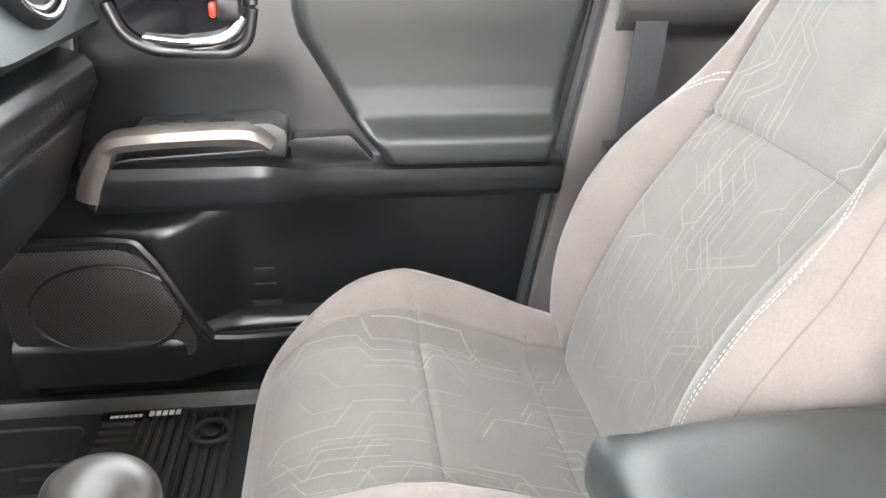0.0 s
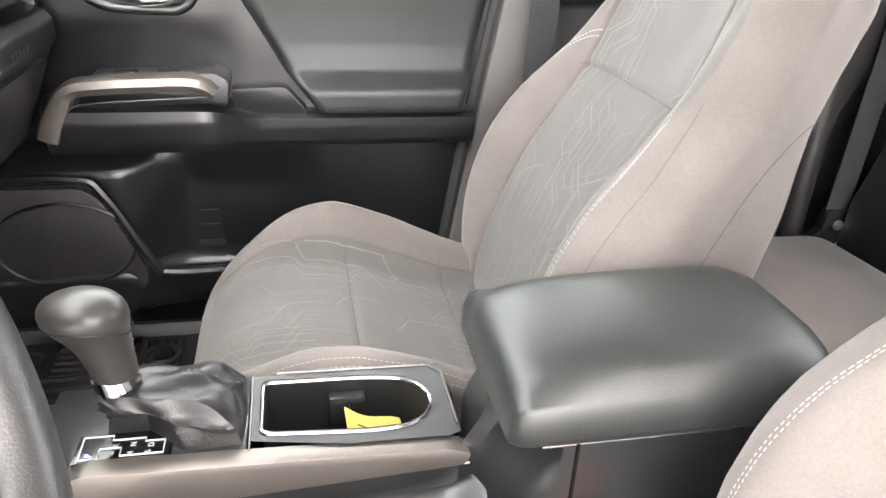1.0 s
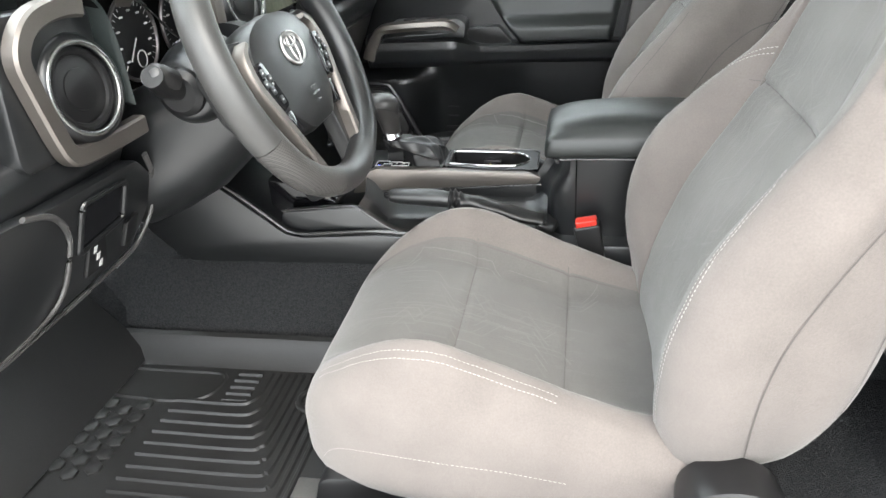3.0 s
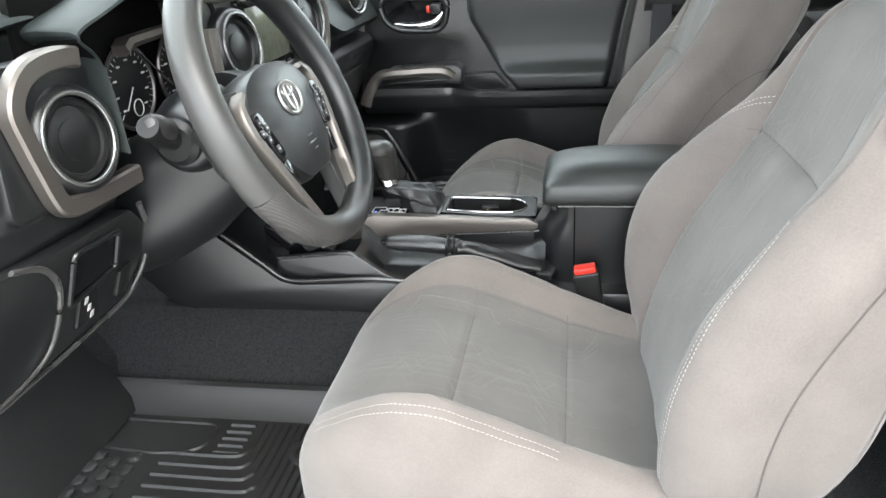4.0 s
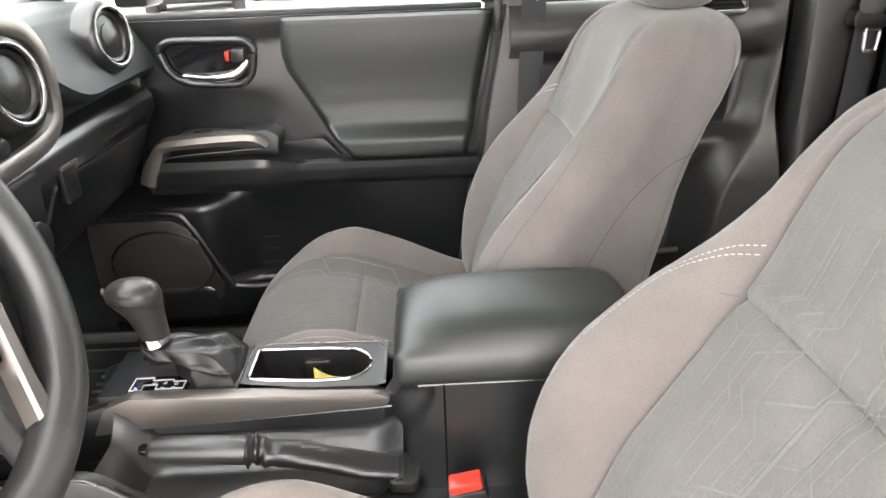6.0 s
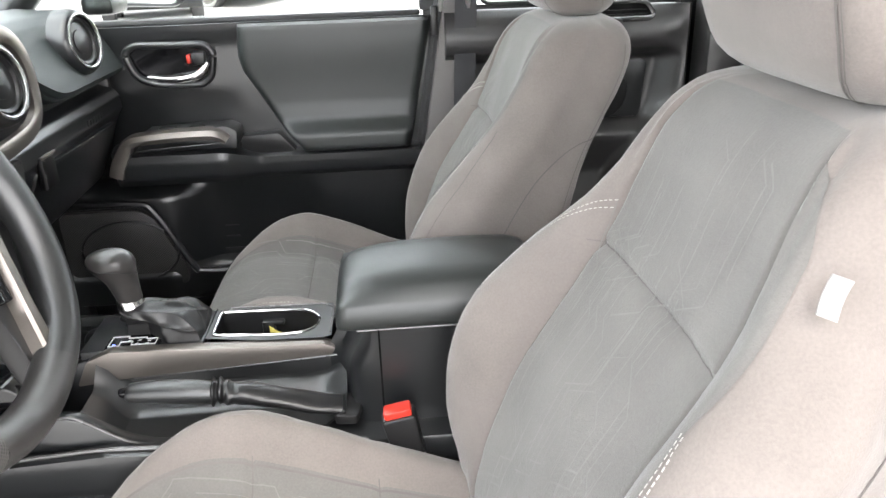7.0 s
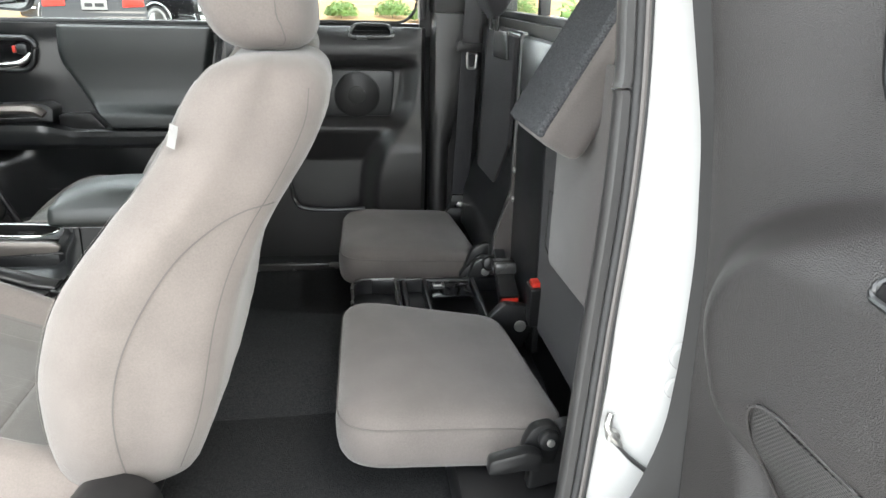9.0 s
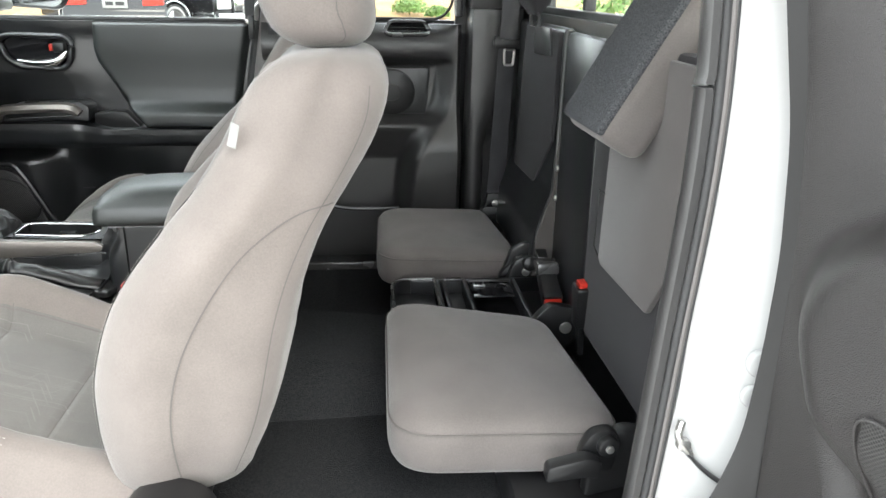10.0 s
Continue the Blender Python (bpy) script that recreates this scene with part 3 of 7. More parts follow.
    tagged(part("seam", seam, SEAM, seat, smooth=False), kind="stuff")
    tagged(part("stitching", stitch, THREAD, seat, "pale double stitching", smooth=False), kind="stuff")
    # woven lines
    pat = bmesh.new()
    many = 32 if pattern is PATTERN else 34
    for line in circuit_lines(rng, many, -0.15, 0.15, -0.085, 0.30, 90):
        ribbon(lay(ctree, fine([Vector((x + dx, cy + y, 1.2)) for y, x in line], 0.006), (0, 0, -1), 0.0008), rng.choice((0.0008, 0.0011, 0.0014, 0.0018)), pat)
    for line in circuit_lines(rng, many, -0.14, 0.14, 0.84, 1.32, 90):
        if max(abs(y) for y, z in line) < 0.136:
            ribbon(lay(btree, fine([Vector((bx, cy + y, z)) for y, z in line], 0.006), FWD, 0.0008), rng.choice((0.0008, 0.0011, 0.0014, 0.0018)), pat)
    tagged(part("woven_line", pat, pattern, seat, "pale woven circuit-like lines", smooth=False), kind="stuff")
    # base
    part("seat_base", prism(round_poly([(x + dx, z) for x, z in ((-0.10, 0.675), (0.40, 0.675), (0.44, 0.73), (0.40, 0.76), (-0.08, 0.755))], 0.02), "y", cy - 0.215, cy + 0.215, 0.006), DARK, seat, "black plastic base")
    for k in (-1, 1):
        part("rail", box(-0.14 + dx, 0.42 + dx, cy + 0.17 * k - 0.02, cy + 0.17 * k + 0.02, FLOOR + 0.012, FLOOR + 0.03, 0.004), STEEL, seat)
    return seat, btree, ctree


driver_seat, dback, dcush = front_seat("front_seat", "warm grey cloth bucket seat with faint worn pattern", 0.0, 0.0, -0.025, -1, 3, PATTERN_DIM)
passenger_seat, pback, pcush = front_seat("front_seat", "warm grey cloth bucket seat with pale circuit pattern", 0.022, -0.040, 0.664, 1, 4, PATTERN)

# outboard trim of the driver's seat: cover, knob, lever, tag
part("side_cover", prism(round_poly([(-0.08, 0.69), (0.36, 0.69), (0.44, 0.74), (0.46, 0.80), (0.40, 0.80), (0.34, 0.765), (-0.06, 0.765)], 0.015), "y", -0.335, -0.285, 0.008), DARK, driver_seat, "black plastic side cover")
loops = []
for y in (-0.366, -0.363, -0.340, -0.335):
    r = 0.024 if y in (-0.366,) else 0.028
    loops.append([Vector((0.15 + (r + 0.004 * math.cos(6 * a)) * math.cos(a), y, 0.735 + (r + 0.004 * math.cos(6 * a)) * math.sin(a))) for a in (2 * math.pi * i / 36 for i in range(36))])
part("adjuster_knob", loft(loops), DARK, driver_seat, "black lobed height knob")
part("recline_lever", prism(round_poly([(0.22, 0.725), (0.34, 0.73), (0.35, 0.76), (0.33, 0.772), (0.22, 0.765)], 0.012), "y", -0.362, -0.338, 0.006), DARK, driver_seat, "black recline lever")
part("cloth_tag", sheet(lambda u, v: Vector((0.509 + 0.010 * u + 0.006 * v, -0.206 - 0.006 * u + 0.002 * math.sin(3 * v), 1.250 + 0.026 * v - 0.003 * u)), 4, 6, (0, 0.001, 0)), TAG, driver_seat, "small white cloth tag sewn in the side seam")
part("hinge_cover", loft([[Vector((0.415 + 0.062 * k * math.cos(a), y, 0.80 + 0.05 * k * math.sin(a))) for a in (2 * math.pi * i / 28 for i in range(28))] for y, k in ((-0.245, 0.9), (-0.29, 1.0), (-0.305, 0.97), (-0.312, 0.8), (-0.314, 0.3))]), DARK, driver_seat, "rounded black recliner cover")

# ---- cab shell ----
def wall_piece(name, bm, mat, label, category="wall"):
    return solid(name, bm, mat, label, category, kind="structure")


bm = box(-0.95, 1.14, -0.36, 1.06, FLOOR - 0.05, FLOOR, 0.0)
wall_piece("floor", bm, CARPET, "charcoal carpeted cab floor", "floor")
tun = loft([[Vector((x, MID + y, z)) for y, z in ((-0.19, FLOOR - 0.01), (-0.15, FLOOR + 0.1 * k), (-0.11, FLOOR + 0.19 * k), (0.11, FLOOR + 0.19 * k), (0.15, FLOOR + 0.1 * k), (0.19, FLOOR - 0.01))] for x, k in ((-0.95, 1.3), (-0.4, 1.1), (-0.2, 0.8), (0.5, 0.5), (1.1, 0.1))])
skirt = loft([[Vector((x, y, z)) for y, z in ((0.192, 0.836), (0.176, 0.80), (0.158, 0.74), (0.128, FLOOR - 0.01), (0.25, FLOOR - 0.01), (0.25, 0.836))] for x in (-0.60, -0.3, 0.0, 0.24)])
wall_piece("floor_tunnel_side", skirt, CARPET, "charcoal carpet up the side of the tunnel", "floor")
wall_piece("floor_tunnel", tun, CARPET, "charcoal carpet over the transmission tunnel", "floor")
fire = prism([(-0.95, FLOOR), (-0.55, FLOOR), (-0.80, 0.95), (-0.80, 1.3), (-0.95, 1.3)], "y", -0.36, 1.06)
wall_piece("wall_front", fire, CARPET, "carpeted toe board and firewall", "wall")
wall_piece("ceiling", box(-0.12, 1.14, -0.42, 1.10, 1.73, 1.78, 0.02), HEADLINER, "pale grey cloth roof lining", "ceiling")
wall_piece("roof_skin", box(-0.14, 1.18, -0.47, 1.15, 1.782, 1.81, 0.01), WHITE, "white painted truck roof", "roof")
# rocker below both doors
for s, y0, y1 in (("left", -0.47, -0.36), ("right", 1.06, 1.17)):
    wall_piece("sill_" + s, box(-0.55, 1.14, y0, y1, 0.50, FLOOR + 0.015, 0.012), WHITE if s == "left" else PLASTIC, "white painted door sill" if s == "left" else "black plastic scuff plate along the door sill", "sill")

# rear wall with its window
bm = box(1.10, 1.16, -0.40, 1.08, FLOOR - 0.05, 1.363, 0.0)
wall_piece("wall_back", bm, PLASTIC, "black plastic cab back wall", "wall")
bm = box(1.10, 1.16, -0.40, 1.08, 1.66, 1.74, 0.004)
for y0, y1 in ((-0.40, -0.20), (0.90, 1.08)):
    box(1.10, 1.16, y0, y1, 1.362, 1.658, 0.004, bm=bm)
wall_piece("wall_back_upper", bm, PLASTIC, "black trim round the back window", "wall")
win = thing("window_1", (1.13, MID, 1.36), "sliding back window with black frames", "window", kind="structure")
part("window_frame", join(box(1.115, 1.145, -0.20, 0.90, 1.362, 1.378, 0.003), box(1.115, 1.145, -0.20, 0.90, 1.645, 1.658, 0.003)), RUBBER, win)
for y in (-0.19, 0.16, 0.52, 0.885):
    part("window_bar", box(1.118, 1.142, y - 0.012, y + 0.012, 1.379, 1.644, 0.003), RUBBER, win)
GLASS = clear_glass("window_glass", (0.93, 0.97, 0.95))
for y0, y1 in ((-0.176, 0.146), (0.174, 0.506), (0.534, 0.871)):
    g = part("pane", box(1.128, 1.132, y0, y1, 1.38, 1.643), GLASS, win)
    g.visible_shadow = False

# passenger side: access door (closed) with quarter window, speaker and vent
side = thing("door_2", (0.66, 1.06, FLOOR), "closed rear half door with black trim and small window", "door", kind="structure")


def quarter_trim(u, v):
    x, z = 0.40 + 0.530 * u, FLOOR - 0.02 + 0.685 * v
    y = eased([(0.6, 1.042), (0.96, 1.040), (1.01, 1.012), (1.045, 0.992), (1.062, 0.992), (1.073, 1.030), (1.079, 1.040), (1.215, 1.040), (1.224, 1.028), (1.232, 1.002), (1.25, 0.988), (1.275, 0.986), (1.305, 0.998), (1.335, 1.035), (1.40, 1.045)], z, 0.008)
    edge = eased([(0.6, 0.768), (0.874, 0.774), (0.956, 0.783), (1.02, 0.812), (1.06, 0.848), (1.09, 0.868), (1.13, 0.880), (1.24, 0.893), (1.40, 0.905)], z, 0.02)
    flush = 0.992 - 0.055 * smooth01(1.13, 0.99, z) + 0.02 * smooth01(0.95, 0.72, z)
    y += (flush - y) * smooth01(edge - 0.030, edge + 0.030, x)
    y += 0.020 * smooth01(0.918, 0.930, x)
    return Vector((x, y, z))


# trim and frame paler than the front door's: missing light put into the colour
part("trim_panel", sheet(quarter_trim, 130, 170, (0, 0.02, 0)), GREYP, side, "moulded side trim in paler plastic that stands in for light")
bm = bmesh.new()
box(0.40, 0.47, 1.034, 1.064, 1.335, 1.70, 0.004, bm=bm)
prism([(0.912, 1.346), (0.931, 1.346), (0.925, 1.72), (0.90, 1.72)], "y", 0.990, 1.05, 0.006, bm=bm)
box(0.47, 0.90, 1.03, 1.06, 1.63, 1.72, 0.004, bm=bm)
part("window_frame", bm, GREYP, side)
seal = [(0.475, 1.337), (0.875, 1.337), (0.908, 1.372), (0.898, 1.60), (0.87, 1.625), (0.475, 1.625)]
part("window_seal", tube([Vector((x, 1.037, z)) for x, z in round_poly(seal, 0.03)], 0.004, 8, closed=True), RUBBER, side)
g = part("pane", box(0.475, 0.905, 1.046, 1.050, 1.335, 1.628), GLASS, side)
g.visible_shadow = False
part("outer_skin", join(box(0.36, 1.10, 1.078, 1.10, 0.60, 1.333, 0.004), box(0.918, 1.10, 1.055, 1.075, 1.30, 1.73)), DARK, side, "dark door shell")
# vent slot
VENT = round_poly([(0.722, 1.306), (0.734, 1.298), (0.832, 1.299), (0.843, 1.307), (0.832, 1.327), (0.820, 1.331), (0.745, 1.331), (0.735, 1.327)], 0.006)
part("vent", tube([Vector((x, 0.986 + 0.9 * (z - 1.295), z)) for x, z in VENT], 0.0055, 8, closed=True), EDGE, side, "slim raised air vent rim")
vs = prism([(0.782 + (x - 0.782) * 0.97, 1.315 + (z - 1.315) * 0.8) for x, z in VENT], "y", 0.0, 0.006)
for q_ in vs.verts:
    q_.co.y += 0.984 + 0.9 * (q_.co.z - 1.295)
part("vent_slot", vs, VOID, side)
for z_ in (1.307, 1.3155):
    part("vent_slat", box(0.735, 0.828, 0.984 + 0.9 * (z_ - 1.295), 0.990 + 0.9 * (z_ - 1.295), z_ - 0.0012, z_ + 0.0012), DARK, side)
# small speaker
part("speaker_frame", prism(round_poly([(0.60, 1.083), (0.838, 1.083), (0.848, 1.20), (0.838, 1.209), (0.60, 1.209)], 0.012), "y", 1.030, 1.046, 0.004), PLASTIC, side)
OPEN_MESH = hole_mesh("open_speaker_mesh", 0.0027, "Y", (0.05, 0.048, 0.047))
MESH_GRILLE = hole_mesh("perforated_grille", 0.0038, "X", (0.06, 0.058, 0.057))
part("speaker_grille", disc((0.742, 1.031, 1.142), (0, -1, 0), 0.062, 0.006, 36, 0.003), DARK, side)
part("speaker_ring", ring((0.742, 1.028, 1.142), (0, -1, 0), 0.060, 0.004, flat=0.5), PLASTIC, side)
part("speaker_cone", disc((0.742, 1.028, 1.142), (0, -1, 0), 0.024, 0.006, 28, 0.004), MESH_GRILLE, side)
# shelf edge
part("map_pocket_edge", tube(spline([(0.54, 1.01, 0.93), (0.553, 1.005, 0.885), (0.562, 1.0, 0.845), (0.585, 1.0, 0.822), (0.668, 1.0, 0.815), (0.76, 1.01, 0.815)], 6), 0.007, 8), PLASTIC, side)
part("scuff_strip", box(0.40, 0.74, 0.916, 0.930, 0.66, 0.682, 0.004), EDGE, side, "worn plastic scuff strip on the sill")
# smooth pillar panel that carries the belt
loops = []
for z, k in ((0.62, 1), (1.0, 1), (1.05, 0.8), (1.12, 0.2), (1.18, 0), (1.366, 0)):
    low = ((0.944, 1.03), (0.945, 0.975), (0.952, 0.962), (0.966, 0.956), (0.982, 0.960), (0.993, 0.975), (1.0, 1.0), (1.09, 1.005), (1.09, 1.03))
    top = ((0.946, 1.03), (0.947, 0.972), (0.954, 0.960), (0.97, 0.956), (1.0, 0.956), (1.03, 0.958), (1.06, 0.962), (1.09, 0.97), (1.09, 1.03))
    loops.append([Vector((a[0] + (b[0] - a[0]) * k, a[1] + (b[1] - a[1]) * k, z)) for a, b in zip(top, low)])
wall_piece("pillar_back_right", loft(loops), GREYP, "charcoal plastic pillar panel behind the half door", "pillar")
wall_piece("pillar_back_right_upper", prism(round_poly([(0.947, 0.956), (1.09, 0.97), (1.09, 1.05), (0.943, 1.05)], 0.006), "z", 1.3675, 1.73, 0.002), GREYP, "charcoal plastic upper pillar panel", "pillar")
# belt
belt = thing("seat_belt", (1.03, 0.93, 0.9), "black rear seat belt hanging on the back pillar", "seat belt")
part("webbing", sheet(lambda u, v: Vector((1.006 + 0.046 * u + 0.031 * v, 0.942 - 0.004 * math.sin(u * 3), 0.875 + 0.78 * v)), 4, 20, (0, 0.002, 0)), BELT, belt)
part("tongue_plate", tube([Vector((x, 0.932, z)) for x, z in round_poly([(1.037, 1.228), (1.059, 1.228), (1.062, 1.268), (1.035, 1.268)], 0.006)], 0.0042, 8, closed=True), STEEL, belt, "bright steel tongue")
part("tongue_grip", prism(round_poly([(1.008, 1.272), (1.090, 1.270), (1.092, 1.285), (1.086, 1.300), (1.076, 1.292), (1.022, 1.293), (1.012, 1.303), (1.006, 1.288)], 0.005), "y", 0.920, 0.950, 0.005), DARK, belt)
part("anchor", prism(round_poly([(0.998, 0.835), (1.060, 0.835), (1.055, 0.876), (1.006, 0.876)], 0.006), "y", 0.930, 0.955, 0.005), DARK, belt)
part("anchor_bolt", disc((1.028, 0.930, 0.848), (0, -1, 0), 0.010, 0.006, 16, 0.002), STEEL, belt)

# passenger front door
door = thing("door_1", (0.0, 1.06, FLOOR), "closed front passenger door with black padded trim", "door", kind="structure")
part("shell", box(-0.46, 0.352, 1.075, 1.13, 0.60, 1.325, 0.004), PLASTIC, door)


def lower_trim(u, v):
    z = 0.62 + 0.70 * v
    x = -0.46 + (0.46 + interp([(0.62, 0.272), (0.853, 0.306), (1.10, 0.342), (1.32, 0.376)], z)) * u
    y = 1.055 - 0.02 * smooth01(1.0, 1.03, z)
    y -= 0.05 * smooth01(-0.13, -0.24, x) * smooth01(1.0, 0.95, z) * smooth01(0.685, 0.72, z)
    y -= 0.018 * smooth01(0.796, 0.782, z) * smooth01(0.2, 0.1, x) * smooth01(0.685, 0.72, z)
    y += 0.012 * smooth01(-0.19, -0.09, x) * smooth01(0.14, 0.04, x) * smooth01(0.99, 0.90, z) * smooth01(0.782, 0.796, z)
    y -= 0.018 * smooth01(0.0, -0.12, x) * smooth01(1.1, 1.2, z)
    y -= 0.01 * smooth01(1.27, 1.32, z)
    return Vector((x, y, z))


part("trim_panel", sheet(lower_trim, 90, 80, (0, 0.012, 0)), PLASTIC, door, "black grained lower trim")


def pad_edge(z):
    return interp([(1.045, 0.088), (1.07, 0.068), (1.11, 0.036), (1.22, -0.028), (1.25, -0.034), (1.32, -0.03)], z)


def pad(u, v):
    z = 1.046 + 0.272 * v
    x0, x1 = pad_edge(z), 0.320 + 0.054 * v
    x = x0 + (x1 - x0) * u
    rim = min(1, (x - x0) / 0.02, (x1 - x) / 0.02, (z - 1.046) / 0.014, (1.32 - z) / 0.01)
    rim = math.sqrt(max(0, 1 - (1 - max(0, rim)) ** 2))
    y = 1.032 - 0.028 * rim
    y -= 0.028 * smooth01(1.12, 1.085, z) * rim
    y += 0.005 * smooth01(1.11, 1.16, z) * smooth01(1.28, 1.18, z)
    return Vector((x, y, z))


part("arm_pad", sheet(pad, 60, 50), SOFT, door, "black soft padded upper panel")


def armrest(u, v):
    x = -0.325 + 0.672 * u
    k = smooth01(-0.09, 0.0, x)
    front = [(1.052, 0.992), (1.0, 0.994), (0.968, 1.0), (0.957, 1.015), (0.952, 1.05), (0.955, 1.066), (0.975, 1.074), (1.05, 1.078)]
    rear = [(1.052, 0.992), (1.02, 0.994), (1.0, 0.998), (0.992, 1.008), (0.988, 1.03), (0.988, 1.045), (0.995, 1.05), (1.05, 1.052)]
    a = v * (len(front) - 1)
    i = min(int(a), len(front) - 2)
    f = a - i
    y0, z0 = front[i][0] + (front[i + 1][0] - front[i][0]) * f, front[i][1] + (front[i + 1][1] - front[i][1]) * f
    y1, z1 = rear[i][0] + (rear[i + 1][0] - rear[i][0]) * f, rear[i][1] + (rear[i + 1][1] - rear[i][1]) * f
    y, z = y0 + (y1 - y0) * k, z0 + (z1 - z0) * k
    end = max(smooth01(-0.308, -0.325, x), smooth01(0.335, 0.347, x))
    return Vector((x, y + (1.055 - y) * end, z))


part("armrest", sheet(armrest, 60, 28), PLASTIC, door, "black armrest shelf")


def trim_bow():
    """The grab trim: a band that rises at the front and runs back over the armrest."""
    loops = []
    pts = spline([Vector((x, 0, z)) for x, z in ((-0.312, 1.030), (-0.303, 1.056), (-0.286, 1.084), (-0.266, 1.104), (-0.230, 1.111), (-0.12, 1.116), (-0.082, 1.112), (-0.062, 1.097))], 6)
    for i, p in enumerate(pts):
        t = i / (len(pts) - 1)
        d = (pts[min(i + 1, len(pts) - 1)] - pts[max(i - 1, 0)]).normalized()
        nrm = Vector((d.z, 0, -d.x))
        w = 0.018 * (1 - 0.3 * smooth01(0.85, 1, t)) + 0.008 * smooth01(0.45, 0.2, t)
        y = 0.948
        c = Vector((p.x, 0, p.z))
        loops.append([c + nrm * a + Vector((0, y + b, 0)) for a, b in ((-0.004, 0.03), (-0.004, 0.006), (-0.001, -0.001), (w * 0.5, -0.006), (w, -0.003), (w + 0.002, 0.02))])
    return loft(loops)


part("bright_trim", trim_bow(), SILVER, door, "satin silver grab trim")
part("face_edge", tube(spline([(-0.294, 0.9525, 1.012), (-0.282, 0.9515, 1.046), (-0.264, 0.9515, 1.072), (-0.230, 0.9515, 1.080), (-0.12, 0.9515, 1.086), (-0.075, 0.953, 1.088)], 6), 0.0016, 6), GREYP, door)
part("switch_panel", prism(round_poly([(-0.26, 1.07), (-0.075, 1.075), (-0.05, 1.07), (-0.045, 1.108), (-0.065, 1.12), (-0.24, 1.112)], 0.008), "y", 0.966, 1.045, 0.014, 3), PLASTIC, door)
for x in (-0.19, -0.13):
    part("window_switch", box(x - 0.016, x + 0.016, 0.975, 0.995, 1.108, 1.1205, 0.003), DARK, door)
part("grab_cup", prism(round_poly([(-0.045, 1.05), (0.07, 1.05), (0.035, 1.092), (-0.045, 1.088)], 0.008), "y", 1.0, 1.045, 0.004), DARK, door)
# inner handle
hbez = [(-0.256, 1.270), (-0.235, 1.285), (-0.095, 1.283), (-0.077, 1.268), (-0.087, 1.217), (-0.108, 1.201), (-0.205, 1.204), (-0.240, 1.224)]
part("handle_bezel", tube([Vector((x, 1.002, z)) for x, z in round_poly(hbez, 0.02)], 0.0075, 10, closed=True), PLASTIC, door)
part("handle_bowl", prism(round_poly(hbez, 0.02), "y", 1.012, 1.03), GLOSS, door)
part("handle", tube(spline([(-0.215, 1.006, 1.219), (-0.16, 0.998, 1.214), (-0.125, 0.996, 1.218), (-0.105, 0.998, 1.228), (-0.092, 1.002, 1.245)], 6), [0.006] * 6 + [0.009] * 19, 10), CHROME, door, "chrome pull handle")
part("lock_knob", box(-0.131, -0.122, 0.99, 1.014, 1.246, 1.264, 0.003), RED, door, "red lock marker")
part("lock_slider", box(-0.120, -0.094, 0.988, 1.014, 1.243, 1.268, 0.003), DARK, door)
# speaker grille and pocket rim
gp = round_poly([(-0.46, 0.938), (-0.285, 0.938), (-0.257, 0.920), (-0.200, 0.792), (-0.203, 0.760), (-0.23, 0.748), (-0.38, 0.762), (-0.46, 0.785)], 0.025)
part("speaker_grille", prism(gp, "y", 0.992, 1.02, 0.006), MESH_GRILLE, door, "perforated black speaker grille")
part("speaker_rim", tube(spline([(-0.46, 0.992, 0.953), (-0.292, 0.990, 0.953), (-0.250, 0.990, 0.928), (-0.190, 0.992, 0.806), (-0.165, 0.998, 0.784), (-0.05, 1.008, 0.780), (0.1, 1.02, 0.782)], 8), 0.008, 8), PLASTIC, door)
ov = [Vector((-0.318 + 0.105 * math.cos(a), 0.990, 0.842 + 0.072 * math.sin(a))) for a in (2 * math.pi * i / 40 for i in range(40))]
part("speaker_oval", tube(ov, 0.003, 6, closed=True), DARK, door)
part("warning_mark", join(box(-0.116, -0.086, 1.04, 1.042, 0.845, 0.849), join(box(-0.116, -0.086, 1.04, 1.042, 0.872, 0.875), box(-0.122, -0.08, 1.04, 1.042, 0.812, 0.819))), GREYP, door, "small raised pictogram")
part("weather_strip", tube(spline([(0.285, 1.05, 0.64), (0.314, 1.045, 0.85), (0.351, 1.04, 1.1), (0.388, 1.035, 1.32), (0.43, 1.02, 1.6)], 6), 0.012, 8), RUBBER, door)
# window frame of the front door
part("window_frame", join(box(-0.50, 0.36, 1.06, 1.09, 1.66, 1.72, 0.004), box(0.352, 0.40, 1.062, 1.09, 1.327, 1.66, 0.004)), RUBBER, door)
part("belt_line_seal", box(-0.46, 0.352, 1.045, 1.075, 1.318, 1.33, 0.004), RUBBER, door)
g = part("pane", box(-0.50, 0.35, 1.072, 1.076, 1.331, 1.66), GLASS, door)
g.visible_shadow = False
# pillar trim between the doors
pil = prism([(0.290, 0.62), (0.40, 0.62), (0.415, 1.0), (0.50, 1.72), (0.45, 1.72), (0.395, 1.32), (0.358, 1.1), (0.32, 0.85)], "y", 1.02, 1.07, 0.006)
wall_piece("pillar_right", pil, PILLAR, "warm grey trim between the doors", "pillar")
fb = thing("seat_belt", (0.42, 0.99, 1.2), "black front seat belt on the door pillar", "seat belt")
part("webbing", sheet(lambda u, v: Vector((0.40 + 0.045 * u + 0.03 * v, 1.0 - 0.01 * v, 0.7 + 0.92 * v)), 3, 16, (0, 0.002, 0)), BELT, fb)
part("guide_loop", tube(spline([(0.39, 1.0, 1.33), (0.40, 0.985, 1.37), (0.44, 0.985, 1.37), (0.45, 1.0, 1.33)], 5), 0.006, 8), STEEL, fb, "steel belt guide")
